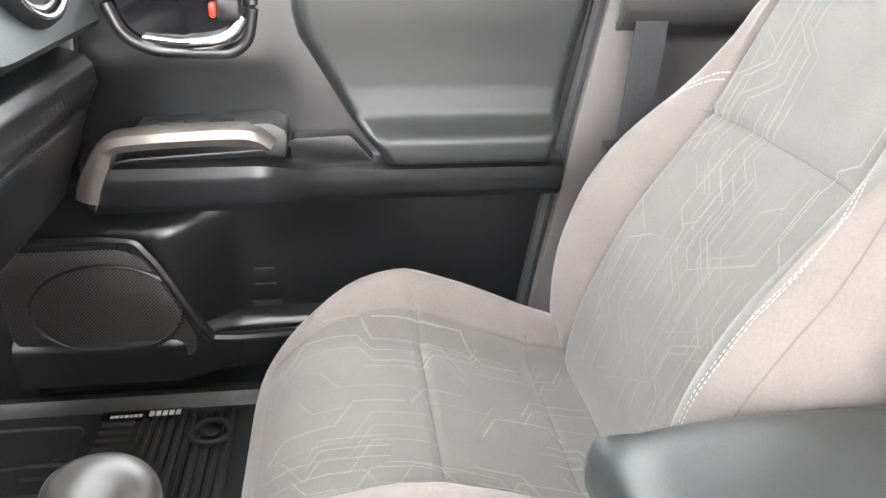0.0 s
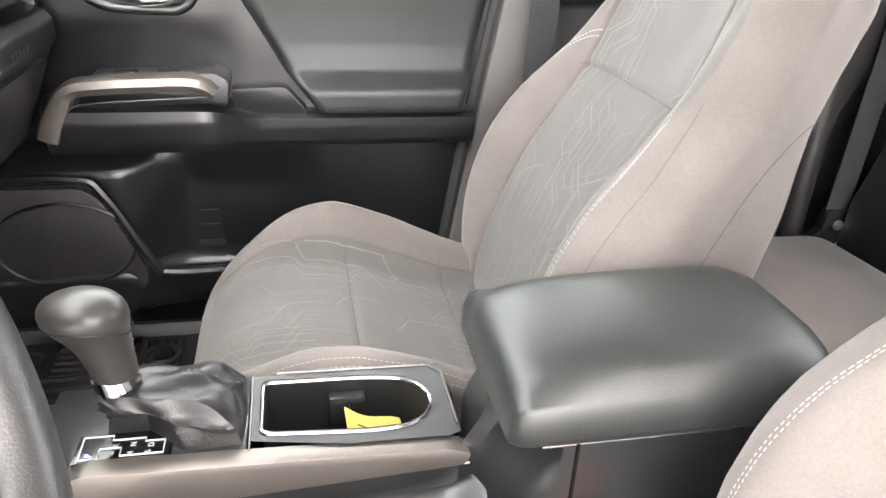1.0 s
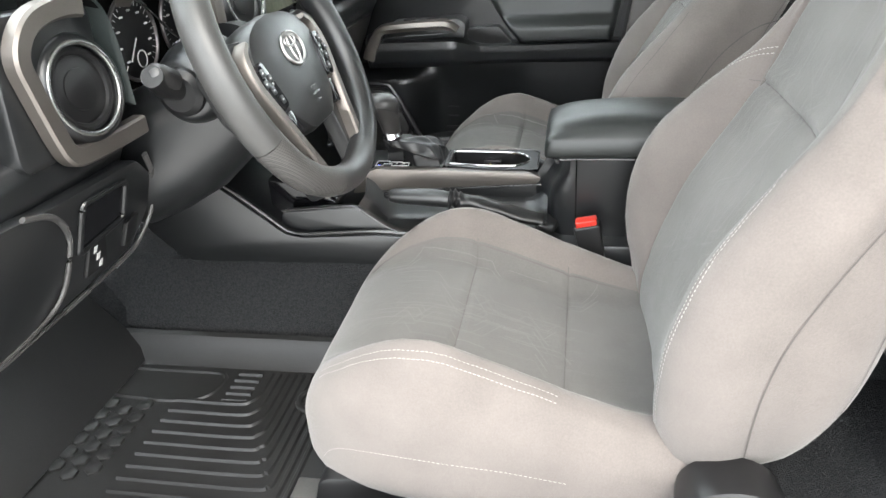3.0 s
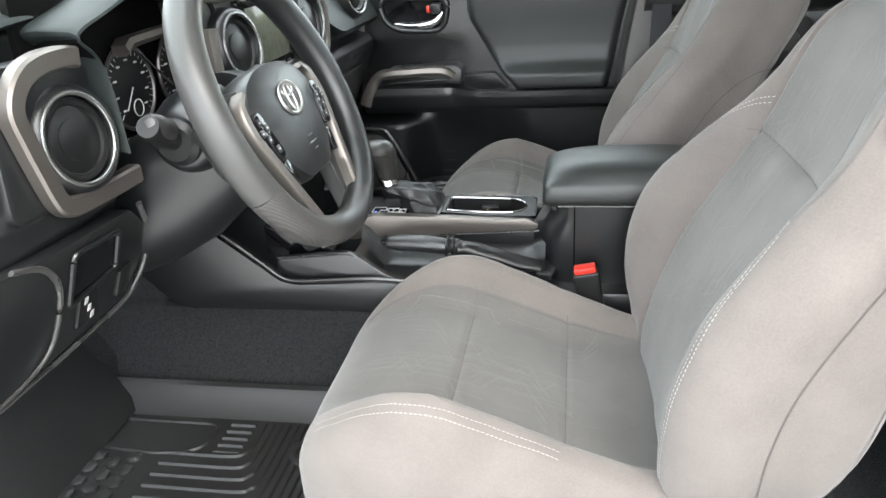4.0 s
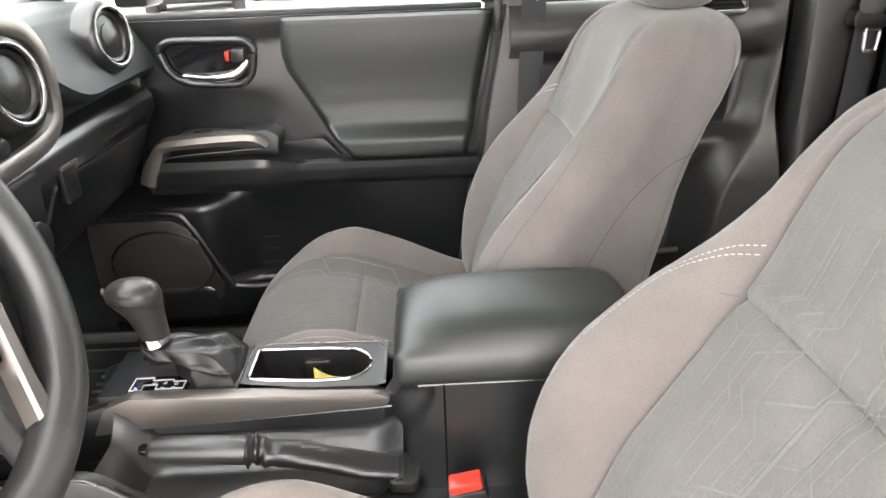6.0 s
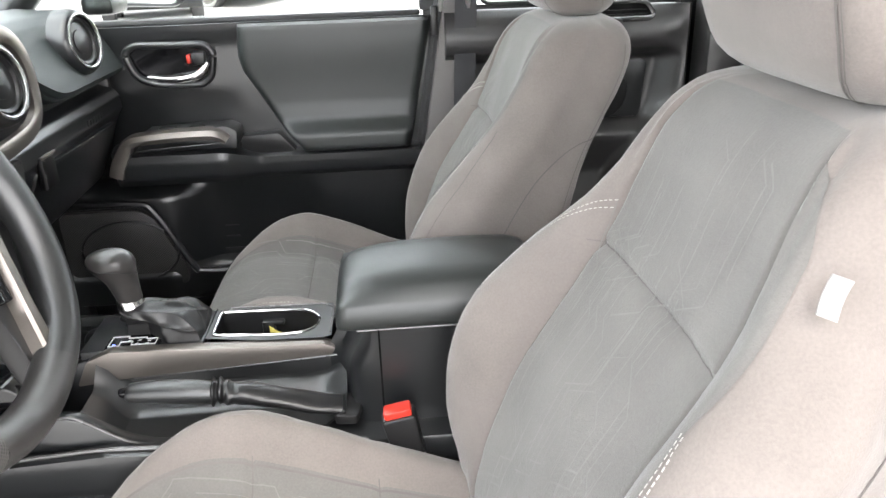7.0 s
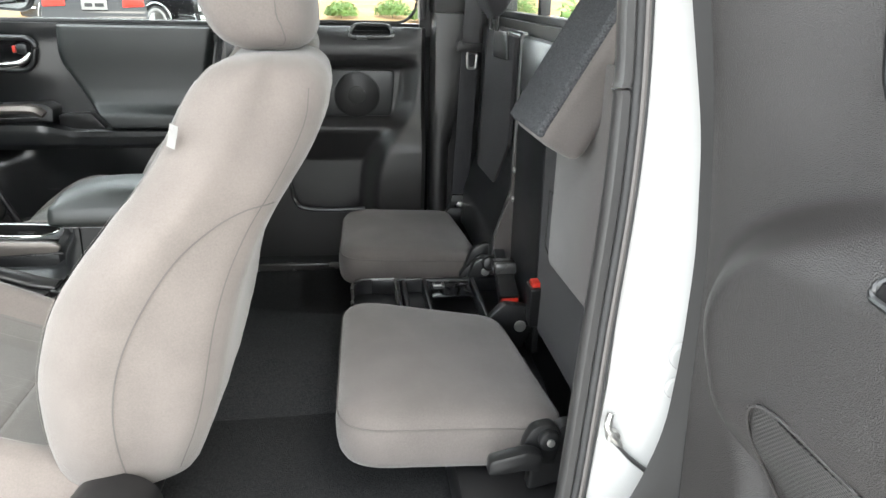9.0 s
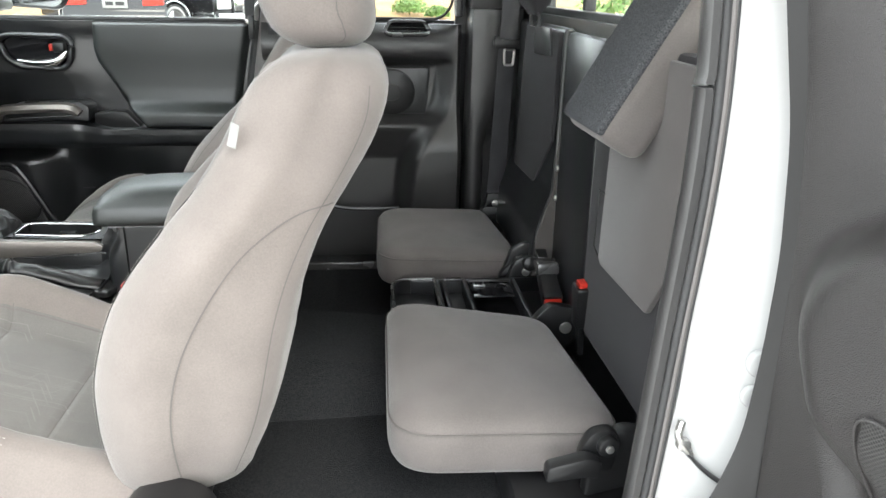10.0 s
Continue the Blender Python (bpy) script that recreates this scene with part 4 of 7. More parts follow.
part("buckle_plate", box(0.37, 0.385, 0.99, 1.0, 1.28, 1.34, 0.004), DARK, fb)
# A pillars and windscreen
for nm, y in (("pillar_front_left", -0.40), ("pillar_front_right", 1.08)):
    wall_piece(nm, tube([(-0.62, y, 1.22), (-0.12, y, 1.74)], 0.035, 10), PLASTIC, "black windscreen pillar trim", "pillar")
ws = thing("window_2", (-0.5, MID, 1.3), "raked windscreen", "window", kind="structure")
g = part("pane", prism([(-0.80, 1.22), (-0.794, 1.22), (-0.134, 1.74), (-0.14, 1.74)], "y", -0.38, 1.06), GLASS, ws)
g.visible_shadow = False
mirror = thing("door_mirror", (-0.30, 1.28, 1.32), "black door mirror outside the passenger window", "mirror")
MC, MN, MU = Vector((-0.275, 1.29, 1.425)), Vector((0.75, -0.66, 0)).normalized(), Vector((0.66, 0.75, 0)).normalized()


def mirror_loop(k, d):
    out = round_poly([(-0.115, -0.07), (0.10, -0.09), (0.125, 0.06), (-0.10, 0.085)], 0.045, 8)
    return [MC + MU * a * k + Vector((0, 0, b * k)) + MN * d for a, b in out]


part("housing", loft([mirror_loop(k, d) for k, d in ((0.55, -0.10), (0.85, -0.085), (1.02, -0.04), (1.06, 0.0), (1.03, 0.008), (0.96, 0.006), (0.95, -0.004))], caps=False), DARK, mirror)
part("mirror_glass", loft([mirror_loop(0.97, -0.008), mirror_loop(0.97, -0.002)]), material("silvered_mirror", (0.85, 0.86, 0.86), 0.02, 1.0, 0.01, 3, 100, 0.0), mirror, "silvered mirror glass")
part("arm", box(-0.37, -0.30, 1.13, 1.24, 1.335, 1.375, 0.012), DARK, mirror)

# driver's side: rear door jamb, seal and open half door
bm = loft([[Vector((x0 + 0.018 * k, y, z)) for x0, y in ((1.005, -0.345), (1.06, -0.365), (1.094, -0.385), (1.12, -0.40), (1.17, -0.412), (1.17, -0.30), (1.01, -0.30))] for z, k in ((0.52, -2.0), (0.66, -1.4), (0.85, -0.6), (1.0, 0), (1.2, 0.25), (1.42, -0.1), (1.74, -2.5))])
wall_piece("pillar_back_left", bm, WHITE, "white painted door jamb", "pillar")
line = spline([(0.935, -0.350, 0.52), (0.950, -0.350, 0.66), (0.967, -0.350, 0.85), (0.979, -0.350, 1.06), (0.989, -0.350, 1.255), (0.983, -0.350, 1.42), (0.955, -0.350, 1.72)], 10)
strip = thing("weather_strip", (0.95, -0.335, 0.66), "dark rubber door seal along the white jamb", "door seal")
for lo_, hi_, d_ in ((0.4, 1.336, 0.0), (1.338, 1.9, 0.0015)):
    seg_ = [p for p in line if lo_ < p.z < hi_]
    k_ = 0 if hi_ > 1.5 else -1
    zc = 1.3385 if hi_ > 1.5 else 1.3355
    seg_.insert(0, Vector((0.986, -0.350, zc))) if k_ == 0 else seg_.append(Vector((0.986, -0.350, zc)))
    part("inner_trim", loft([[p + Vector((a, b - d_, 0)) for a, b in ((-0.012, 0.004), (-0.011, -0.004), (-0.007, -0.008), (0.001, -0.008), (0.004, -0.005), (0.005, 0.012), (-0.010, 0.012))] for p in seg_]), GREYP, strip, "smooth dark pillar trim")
part("groove", tube([p + Vector((0.006, 0.004, 0)) for p in line], 0.006, 8, up=(0, 1, 0)), GLOSS, strip)
part("bulb", tube([p + Vector((0.0095, -0.001, 0)) for p in line], 0.0052, 10, up=(0, 1, 0)), RUBBER, strip)
part("lip", tube([p + Vector((0.0165, -0.001, 0)) for p in line], 0.0040, 8, up=(0, 1, 0)), PILLAR, strip, "grey flocked lip")
part("lip_edge", tube([p + Vector((0.0215, 0.001, 0)) for p in line], 0.0030, 8, up=(0, 1, 0)), RUBBER, strip)

odoor = thing("door_3", (1.12, -0.40, FLOOR), "open rear half door with black grained trim", "door", kind="structure")
FLANGE_IN = [(0.5, 1.080), (0.90, 1.078), (1.03, 1.072), (1.20, 1.067), (1.34, 1.050), (1.42, 1.034), (1.80, 0.955)]
FLANGE_OUT = [(0.5, 0.86), (0.80, 0.975), (0.885, 1.027), (0.971, 1.054), (1.07, 1.060), (1.18, 1.060), (1.30, 1.048), (1.42, 1.021), (1.80, 0.935)]


def open_trim(u, v):
    y, z = -0.412 - 0.82 * u, 0.60 + 1.15 * v
    near = smooth01(-0.55, -0.412, y)
    x = 1.069 + (eased(FLANGE_IN, z, 0.03) - 1.069) * near + 0.26 * (-0.412 - y) * (1 - 0.35 * u)
    x -= 0.006 * smooth01(-0.412, -0.419, y)
    left = eased([(0.40, -0.60), (0.90, -0.56), (0.98, -0.525), (1.05, -0.493), (1.11, -0.470), (1.15, -0.452), (1.18, -0.452), (1.215, -0.470), (1.255, -0.515), (1.285, -0.57), (1.32, -0.68), (1.40, -0.90), (1.90, -1.4)], z, 0.022)
    x -= 0.082 * smooth01(left + 0.030, left - 0.085, y) * smooth01(1.325, 1.235, z) * (1 - 0.55 * smooth01(1.10, 0.97, z + 0.25 * (y + 0.5)))
    x += 0.022 * smooth01(1.10, 1.0, z) * smooth01(left + 0.03, left - 0.01, y)
    x += 0.010 * smooth01(-0.44, -0.56, y) * smooth01(1.27, 1.37, z)
    return Vector((x, y, z))


part("trim_panel", sheet(open_trim, 150, 170, (0.03, 0, 0)), SOFT_GRAIN, odoor, "black grained moulded trim")
part("outer_skin", box(1.25, 1.30, -1.24, -0.42, 0.58, 1.76, 0.01), WHITE, odoor, "white painted skin")


def on_open_door(y, z, out=0.004):
    p = open_trim((-0.412 - y) / 0.82, (z - 0.60) / 1.15)
    return p + Vector((-out, 0, 0))


part("edge_flange", sheet(lambda u, v: Vector((eased(FLANGE_OUT, 0.60 + 1.15 * v, 0.03) * (1 - u) + (eased(FLANGE_IN, 0.60 + 1.15 * v, 0.03) + 0.002) * u, -0.400 - 0.013 * u, 0.60 + 1.15 * v)), 4, 80, (0.008, -0.006, 0)), DARK, odoor, "flat dark edge flange")
mesh_top = [(-0.598, 1.128), (-0.612, 1.128), (-0.70, 1.100), (-0.80, 1.065), (-0.96, 1.02)]
part("speaker_mesh", sheet(lambda u, v: on_open_door(-0.598 + 0.04 * (1 - v) - 0.38 * u, (0.66 + (interp([(-y, z) for y, z in mesh_top], 0.598 + 0.377 * u) - 0.66) * v), 0.003), 40, 40, (0.006, 0, 0)), OPEN_MESH, odoor, "perforated black speaker mesh")
part("mesh_rim", tube(spline([on_open_door(y, z, 0.002) for y, z in [(-0.558, 0.66), (-0.561, 0.80), (-0.570, 0.965), (-0.590, 1.10)] + mesh_top[1:]], 6), 0.0016, 8), SOFT_GRAIN, odoor)
cup_line = round_poly([(-0.665, 1.246), (-0.662, 1.256), (-0.69, 1.268), (-0.80, 1.28), (-0.80, 1.215), (-0.715, 1.238)], 0.007)
part("pull_cup", loft([[on_open_door(y, z, 0.0025) for y, z in cup_line], [on_open_door(-0.73 + (y + 0.73) * 0.93, 1.25 + (z - 1.25) * 0.75, 0.0015) for y, z in cup_line]]), GLOSS, odoor, "recessed pull cup")
part("pull_rim", tube([on_open_door(y, z, 0.002) for y, z in cup_line], 0.0028, 8, closed=True), PLASTIC, odoor)
part("window_seal", tube(spline([(1.10, -0.535, 1.74), (1.108, -0.545, 1.425), (1.112, -0.562, 1.349), (1.112, -0.585, 1.310), (1.12, -0.63, 1.288), (1.16, -0.95, 1.27)], 8), 0.005, 8), DARK, odoor)

# fittings on the jamb
chk = thing("door_check", (1.017, -0.352, 0.9), "zinc plated door check hook and strap on the jamb", "door check")
part("hook", join(tube(spline([(1.010, -0.353, 0.966), (1.006, -0.357, 0.950), (1.013, -0.360, 0.938), (1.022, -0.359, 0.925)], 5), 0.0045, 8), disc((1.013, -0.352, 0.938), (0, -1, 0), 0.008, 0.010, 16, 0.002)), STEEL, chk)
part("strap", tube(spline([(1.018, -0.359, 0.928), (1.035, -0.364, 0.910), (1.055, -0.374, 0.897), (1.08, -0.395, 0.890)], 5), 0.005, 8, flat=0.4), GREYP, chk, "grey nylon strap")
stk = thing("jamb_bump_stop", (1.08, -0.37, 1.03), "white painted striker boss on the jamb", "striker")
part("boss", join(disc((1.075, -0.372, 1.05), (0, -1, 0), 0.016, 0.012, 24, 0.004), disc((1.072, -0.372, 1.01), (0, -1, 0), 0.013, 0.010, 24, 0.004)), WHITE, stk)
# side cowl panels below the dashboard ends
wall_piece("cowl_side_right", box(-0.95, -0.45, 1.02, 1.10, 0.60, 1.33, 0.01), PLASTIC, "black kick panel", "wall")


# ---- dashboard ----
dash = thing("dashboard", (-0.42, MID, 0.95), "black moulded dashboard with silver trims and round vents", "dashboard")


def dash_front(y):
    """How far the dashboard face stands out towards the seats."""
    return -0.285 - 0.03 * smooth01(0.0, -0.16, y) + 0.012 * math.exp(-((y - 0.39) / 0.2) ** 2) - 0.060 * math.exp(-((y - 0.02) / 0.125) ** 4)


def on_profile(prof, v):
    k = v * (len(prof) - 1)
    i = min(int(k), len(prof) - 2)
    f = k - i
    return prof[i][0] + (prof[i + 1][0] - prof[i][0]) * f, prof[i][1] + (prof[i + 1][1] - prof[i][1]) * f


def dash_upper(u, v):
    y = -0.385 + 1.385 * u
    d, z = on_profile([(-0.012, 1.232), (0.018, 1.236), (0.026, 1.245), (0.018, 1.262), (0.0, 1.295), (-0.018, 1.325), (-0.035, 1.345), (-0.07, 1.358), (-0.16, 1.364), (-0.30, 1.35), (-0.46, 1.30)], v)
    hump = 0.040 * math.exp(-((y + 0.05) / 0.25) ** 4)
    mid = max(math.exp(-((y - 0.39) / 0.25) ** 6), smooth01(0.16, 0.12, y))
    if z < 1.338:
        d, z = d + (-0.03 - d) * mid, z + (1.338 - z) * mid
    return Vector((dash_front(y) + d, y, z + hump * smooth01(1.28, 1.34, z)))


part("upper_pad", sheet(dash_upper, 90, 50, (-0.012, 0, -0.006)), DASH_TOP, dash, "black soft dash top")


def dash_lower(u, v):
    y = -0.385 + 1.385 * u
    d, z = on_profile([(-0.02, 1.236), (-0.035, 1.222), (-0.03, 1.212), (-0.004, 1.203), (0.006, 1.19), (0.008, 1.165), (-0.002, 1.15), (-0.012, 1.13), (-0.035, 1.07), (-0.07, 1.02), (-0.12, 0.99), (-0.24, 0.955)], v)
    return Vector((dash_front(y) + d, y, z))


part("lower_panel", sheet(dash_lower, 90, 50, (-0.012, 0, 0)), PLASTIC, dash, "black lower dash and glove box")
endp = [(-0.75, 0.94), (-0.52, 0.962), (-0.435, 0.99), (-0.398, 1.012), (-0.368, 1.055), (-0.329, 1.135), (-0.326, 1.22), (-0.318, 1.25), (-0.335, 1.33), (-0.39, 1.36), (-0.48, 1.36), (-0.75, 1.30)]
part("end_cap", prism(round_poly(endp, 0.02), "y", -0.405, -0.383, 0.006), PLASTIC, dash, "black dash end panel")
part("end_cap", prism(round_poly([(x + 0.03, z) for x, z in endp], 0.02), "y", 0.998, 1.015, 0.006), PLASTIC, dash, "black dash end panel")


def round_vent(c, nrm, r):
    c, nrm = Vector(c), Vector(nrm).normalized()
    v = part("vent", disc(c - nrm * 0.03, nrm, r * 1.02, 0.018, 36, 0.002), DARK, dash, "round air vent")
    part("vent_housing", loft([[c + nrm * d + (nrm.orthogonal().normalized() * math.cos(a) + nrm.cross(nrm.orthogonal().normalized()) * math.sin(a)) * r * k for a in (2 * math.pi * i / 44 for i in range(44))] for d, k in ((-0.03, 1.26), (-0.006, 1.2), (0.002, 1.12), (0.004, 1.04), (0.0, 0.98), (-0.02, 0.94))], caps=False), PLASTIC, v, "black vent housing")
    part("vent_ring", ring(c + nrm * 0.002, nrm, r * 0.98, 0.0032, 44, 10), VENT_RING, v, "thin bright ring")
    part("vent_inner", ring(c - nrm * 0.006, nrm, r * 0.82, 0.005, 40, 8), DARK, v)
    part("vent_flap", disc(c - nrm * 0.014, nrm, r * 0.76, 0.008, 36, 0.0008), DARK, v)
    part("vent_core", disc(c - nrm * 0.007, nrm, r * 0.45, 0.003, 32, 0.0006), DARK, v)


round_vent((-0.262, 0.828, 1.316), (1, -0.2, 0.12), 0.047)
round_vent((-0.262, 0.505, 1.298), (1, -0.12, 0.15), 0.050)
round_vent((-0.262, 0.186, 1.293), (1, -0.12, 0.15), 0.050)
round_vent((-0.294, -0.188, 1.254), (1, -0.12, 0.12), 0.051)

part("centre_backing", prism(round_poly([(0.105, 1.20), (0.59, 1.20), (0.59, 1.37), (0.105, 1.37)], 0.02), "x", -0.335, -0.290, 0.005), PLASTIC, dash)
# screen between the centre vents
scr = part("screen_bezel", prism(round_poly([(0.232, 1.218), (0.462, 1.218), (0.462, 1.362), (0.232, 1.362)], 0.012), "x", -0.305, -0.279, 0.006), GLOSS, dash, "gloss black screen surround")
SCREEN = material("dark_reflective_screen", (0.16, 0.17, 0.13), 0.12, 0, 0.3, 9, 100, 0.0)
part("screen", box(-0.280, -0.2765, 0.252, 0.442, 1.248, 1.342, 0.001), SCREEN, scr, "dusty grey-green touch screen")
part("disc_slot", box(-0.280, -0.2755, 0.29, 0.40, 1.348, 1.354, 0.001), DARK, scr)
for y in (0.252, 0.446):
    part("screen_knob", disc((-0.280, y, 1.234), (1, 0, 0), 0.012, 0.02, 20, 0.003), DARK, scr)
for i in range(5):
    part("screen_button", box(-0.280, -0.276, 0.278 + 0.030 * i, 0.298 + 0.030 * i, 1.226, 1.239, 0.001), DARK, scr)


def band(pts, w, t, lift=0.0):
    """A flat bevelled strip along a line over the dashboard face."""
    pts = spline([Vector(p) for p in pts], 6)
    loops = []
    for i, p in enumerate(pts):
        d = (pts[min(i + 1, len(pts) - 1)] - pts[max(i - 1, 0)]).normalized()
        n_ = d.cross(Vector((1, 0, 0))).normalized()
        loops.append([p + n_ * a + Vector((b, 0, 0)) for a, b in ((-w, -t), (-w, t * 0.6), (-w * 0.75, t), (w * 0.75, t), (w, t * 0.6), (w, -t))])
    return loft(loops)


part("centre_surround", band([(-0.275, 0.515, 1.366), (-0.268, 0.565, 1.352), (-0.264, 0.590, 1.315), (-0.264, 0.594, 1.255), (-0.262, 0.566, 1.226), (-0.260, 0.50, 1.214), (-0.258, 0.346, 1.209), (-0.258, 0.19, 1.214), (-0.260, 0.122, 1.226), (-0.264, 0.102, 1.255), (-0.268, 0.106, 1.33)], 0.012, 0.006), SILVER, dash, "satin silver centre surround")
part("top_trim", band([(-0.300, 0.085, 1.380), (-0.285, 0.105, 1.379), (-0.28, 0.14, 1.374), (-0.278, 0.26, 1.368), (-0.277, 0.42, 1.371), (-0.278, 0.52, 1.364)], 0.012, 0.008), SILVER, dash, "satin silver strip along the dash top")
part("climate_panel", prism(round_poly([(0.20, 1.02), (0.49, 1.02), (0.51, 1.19), (0.18, 1.19)], 0.01), "x", -0.30, -0.262, 0.006), DARK, dash, "dark climate panel")
for y in (0.247, 0.346, 0.445):
    part("climate_knob", disc((-0.262, y, 1.115), (1, 0, 0.1), 0.024, 0.02, 28, 0.004), DARK, dash)
# driver's vent frame
part("vent_frame", band([(-0.296, y, z) for y, z in ((-0.160, 1.337), (-0.180, 1.3405), (-0.215, 1.340), (-0.243, 1.333), (-0.262, 1.318), (-0.270, 1.300), (-0.265, 1.275), (-0.257, 1.245), (-0.248, 1.215), (-0.240, 1.198), (-0.226, 1.190), (-0.19, 1.187), (-0.145, 1.186), (-0.098, 1.186))], 0.0115, 0.008), SILVER, dash, "satin silver frame of the end vent")
part("vent_backing", prism(round_poly([(-0.300, 1.19), (-0.135, 1.185), (-0.125, 1.34), (-0.285, 1.345)], 0.02), "x", -0.340, -0.306, 0.006), PLASTIC, dash)
# gauges
brow = spline([Vector((0, y, z)) for y, z in ((-0.118, 1.215), (-0.122, 1.29), (-0.134, 1.330), (-0.158, 1.352), (-0.148, 1.362), (-0.104, 1.373), (-0.045, 1.388), (0.010, 1.3975), (0.066, 1.392), (0.120, 1.378), (0.162, 1.352), (0.172, 1.30), (0.172, 1.22))], 4)


def brow_loop(x, k, up_=0.0):
    return [Vector((x, p.y * k, 1.28 + (p.z - 1.28) * k + up_)) for p in brow]


# inner skin is near-black, the well's shade painted in
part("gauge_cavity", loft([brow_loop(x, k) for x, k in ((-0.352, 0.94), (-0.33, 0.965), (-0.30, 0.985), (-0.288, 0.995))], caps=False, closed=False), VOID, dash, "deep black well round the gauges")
part("gauge_hood", loft([brow_loop(x, k, u_) for x, k, u_ in ((-0.288, 0.995, 0), (-0.283, 1.003, 0.001), (-0.284, 1.012, 0.003), (-0.292, 1.022, 0.006), (-0.33, 1.035, 0.008), (-0.42, 1.03, 0.0))], caps=False, closed=False), DASH_TOP, dash, "dark hood over the gauges")
part("hood_strip", loft([[Vector((x, y, z + a)) for x, a in ((-0.338, -0.006), (-0.318, -0.006), (-0.314, 0.0), (-0.318, 0.007), (-0.338, 0.007))] for y, z in ((-0.026, 1.322), (-0.012, 1.330), (0.05, 1.332), (0.14, 1.333))]), SILVER, dash, "satin silver strip inside the gauge well")
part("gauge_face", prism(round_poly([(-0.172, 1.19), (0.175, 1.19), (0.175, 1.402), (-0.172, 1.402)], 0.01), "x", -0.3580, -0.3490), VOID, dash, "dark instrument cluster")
part("gauge_lens_edge", tube([(-0.336, y, z) for y, z in ((-0.100, 1.330), (-0.085, 1.270), (-0.060, 1.214), (0.06, 1.205), (0.158, 1.218), (0.09, 1.262), (0.030, 1.312), (0.005, 1.326))], 0.0018, 6), EDGE, dash)
for y in (0.0, 0.128):
    gd = part("dial", disc((-0.3450, y, 1.272), (1, 0, 0), 0.052, 0.004, 36), DARK, dash)
    part("dial_ring", ring((-0.3400, y, 1.272), (1, 0, 0), 0.054, 0.0028, 40, 6), DARKSILVER, gd)
    ticks = bmesh.new()
    for i in range(27):
        a = radians(225 - i * 270 / 26)
        c = Vector((-0.3395, y + 0.046 * math.cos(a), 1.272 + 0.046 * math.sin(a)))
        d = Vector((0, math.cos(a), math.sin(a))) * (0.004 if i % 3 == 0 else 0.002)
        tube([c - d, c + d], 0.0006, 4, bm=ticks)
    tagged(part("dial_scale", ticks, PRINT, gd, "white scale marks"), kind="stuff")
    numerals = bmesh.new()
    for i in range(9):
        a = radians(225 - i * 270 / 8)
        c = Vector((-0.3395, y + 0.036 * math.cos(a), 1.272 + 0.036 * math.sin(a)))
        tube([c + Vector((0, -0.003, 0)), c + Vector((0, 0.003, 0))], 0.0014, 4, bm=numerals)
    part("dial_numerals", numerals, PRINT, gd, "pale unreadable bars")
    part("small_dial", ring((-0.3390, y + 0.006, 1.244), (1, 0, 0), 0.011, 0.0009, 24, 6), PRINT, gd)
    part("needle", tube([(-0.3375, y, 1.272), (-0.3375, y - 0.022, 1.246)], 0.0010, 5), PRINT, gd)
# knee panel with pocket and switches
KNEE = Matrix(((1, 0, 0.42, -0.42 * 1.16), (0, 1, 0, 0), (0, 0, 1, 0), (0, 0, 0, 1)))
kp = part("knee_panel", turn(prism(round_poly([(-0.40, 1.0), (-0.264, 1.006), (-0.112, 1.014), (-0.074, 1.06), (-0.082, 1.115), (-0.125, 1.15), (-0.29, 1.158), (-0.40, 1.17)], 0.015), "x", -0.325, -0.290, 0.008), KNEE), PLASTIC, dash, "black panel under the steering wheel")
part("pocket_frame", turn(tube([Vector((-0.288, y, z)) for y, z in round_poly([(-0.238, 1.072), (-0.148, 1.080), (-0.154, 1.132), (-0.242, 1.138)], 0.008)], 0.004, 8, closed=True), KNEE), PLASTIC, kp)
part("open_pocket", turn(prism(round_poly([(-0.238, 1.072), (-0.148, 1.080), (-0.154, 1.132), (-0.242, 1.138)], 0.008), "x", -0.292, -0.2885), KNEE), GLOSS, kp)
part("switch_block", turn(prism(round_poly([(-0.222, 1.030), (-0.176, 1.030), (-0.190, 1.078), (-0.222, 1.076)], 0.006), "x", -0.292, -0.284, 0.003), KNEE), DARK, kp)
part("side_switch", turn(prism(round_poly([(-0.142, 1.034), (-0.116, 1.040), (-0.116, 1.075), (-0.142, 1.070)], 0.004), "x", -0.292, -0.283, 0.003), KNEE), DARK, kp)
sm_ = bmesh.new()
for i in range(3):
    box(-0.284, -0.2832, -0.214 + 0.008 * i, -0.208 + 0.008 * i, 1.062 - 0.013 * i, 1.071 - 0.013 * i, bm=sm_)
part("switch_mark", turn(sm_, KNEE), PRINT, kp, "white switch symbols")
# pale bars draw the light caught on the edges of the panel
part("edge_bow", turn(tube(spline([(-0.292, -0.108, 1.15), (-0.288, -0.084, 1.11), (-0.288, -0.072, 1.065), (-0.288, -0.088, 1.03), (-0.288, -0.125, 1.012), (-0.29, -0.264, 1.003), (-0.292, -0.395, 0.997)], 6), 0.0035, 8), KNEE), EDGE, kp)
part("end_bow", turn(tube(spline([(-0.290, -0.34, 1.165), (-0.288, -0.296, 1.148), (-0.287, -0.266, 1.115), (-0.287, -0.258, 1.075), (-0.287, -0.268, 1.032), (-0.289, -0.304, 1.012), (-0.291, -0.37, 1.003)], 6), 0.0035, 8), KNEE), EDGE, kp)
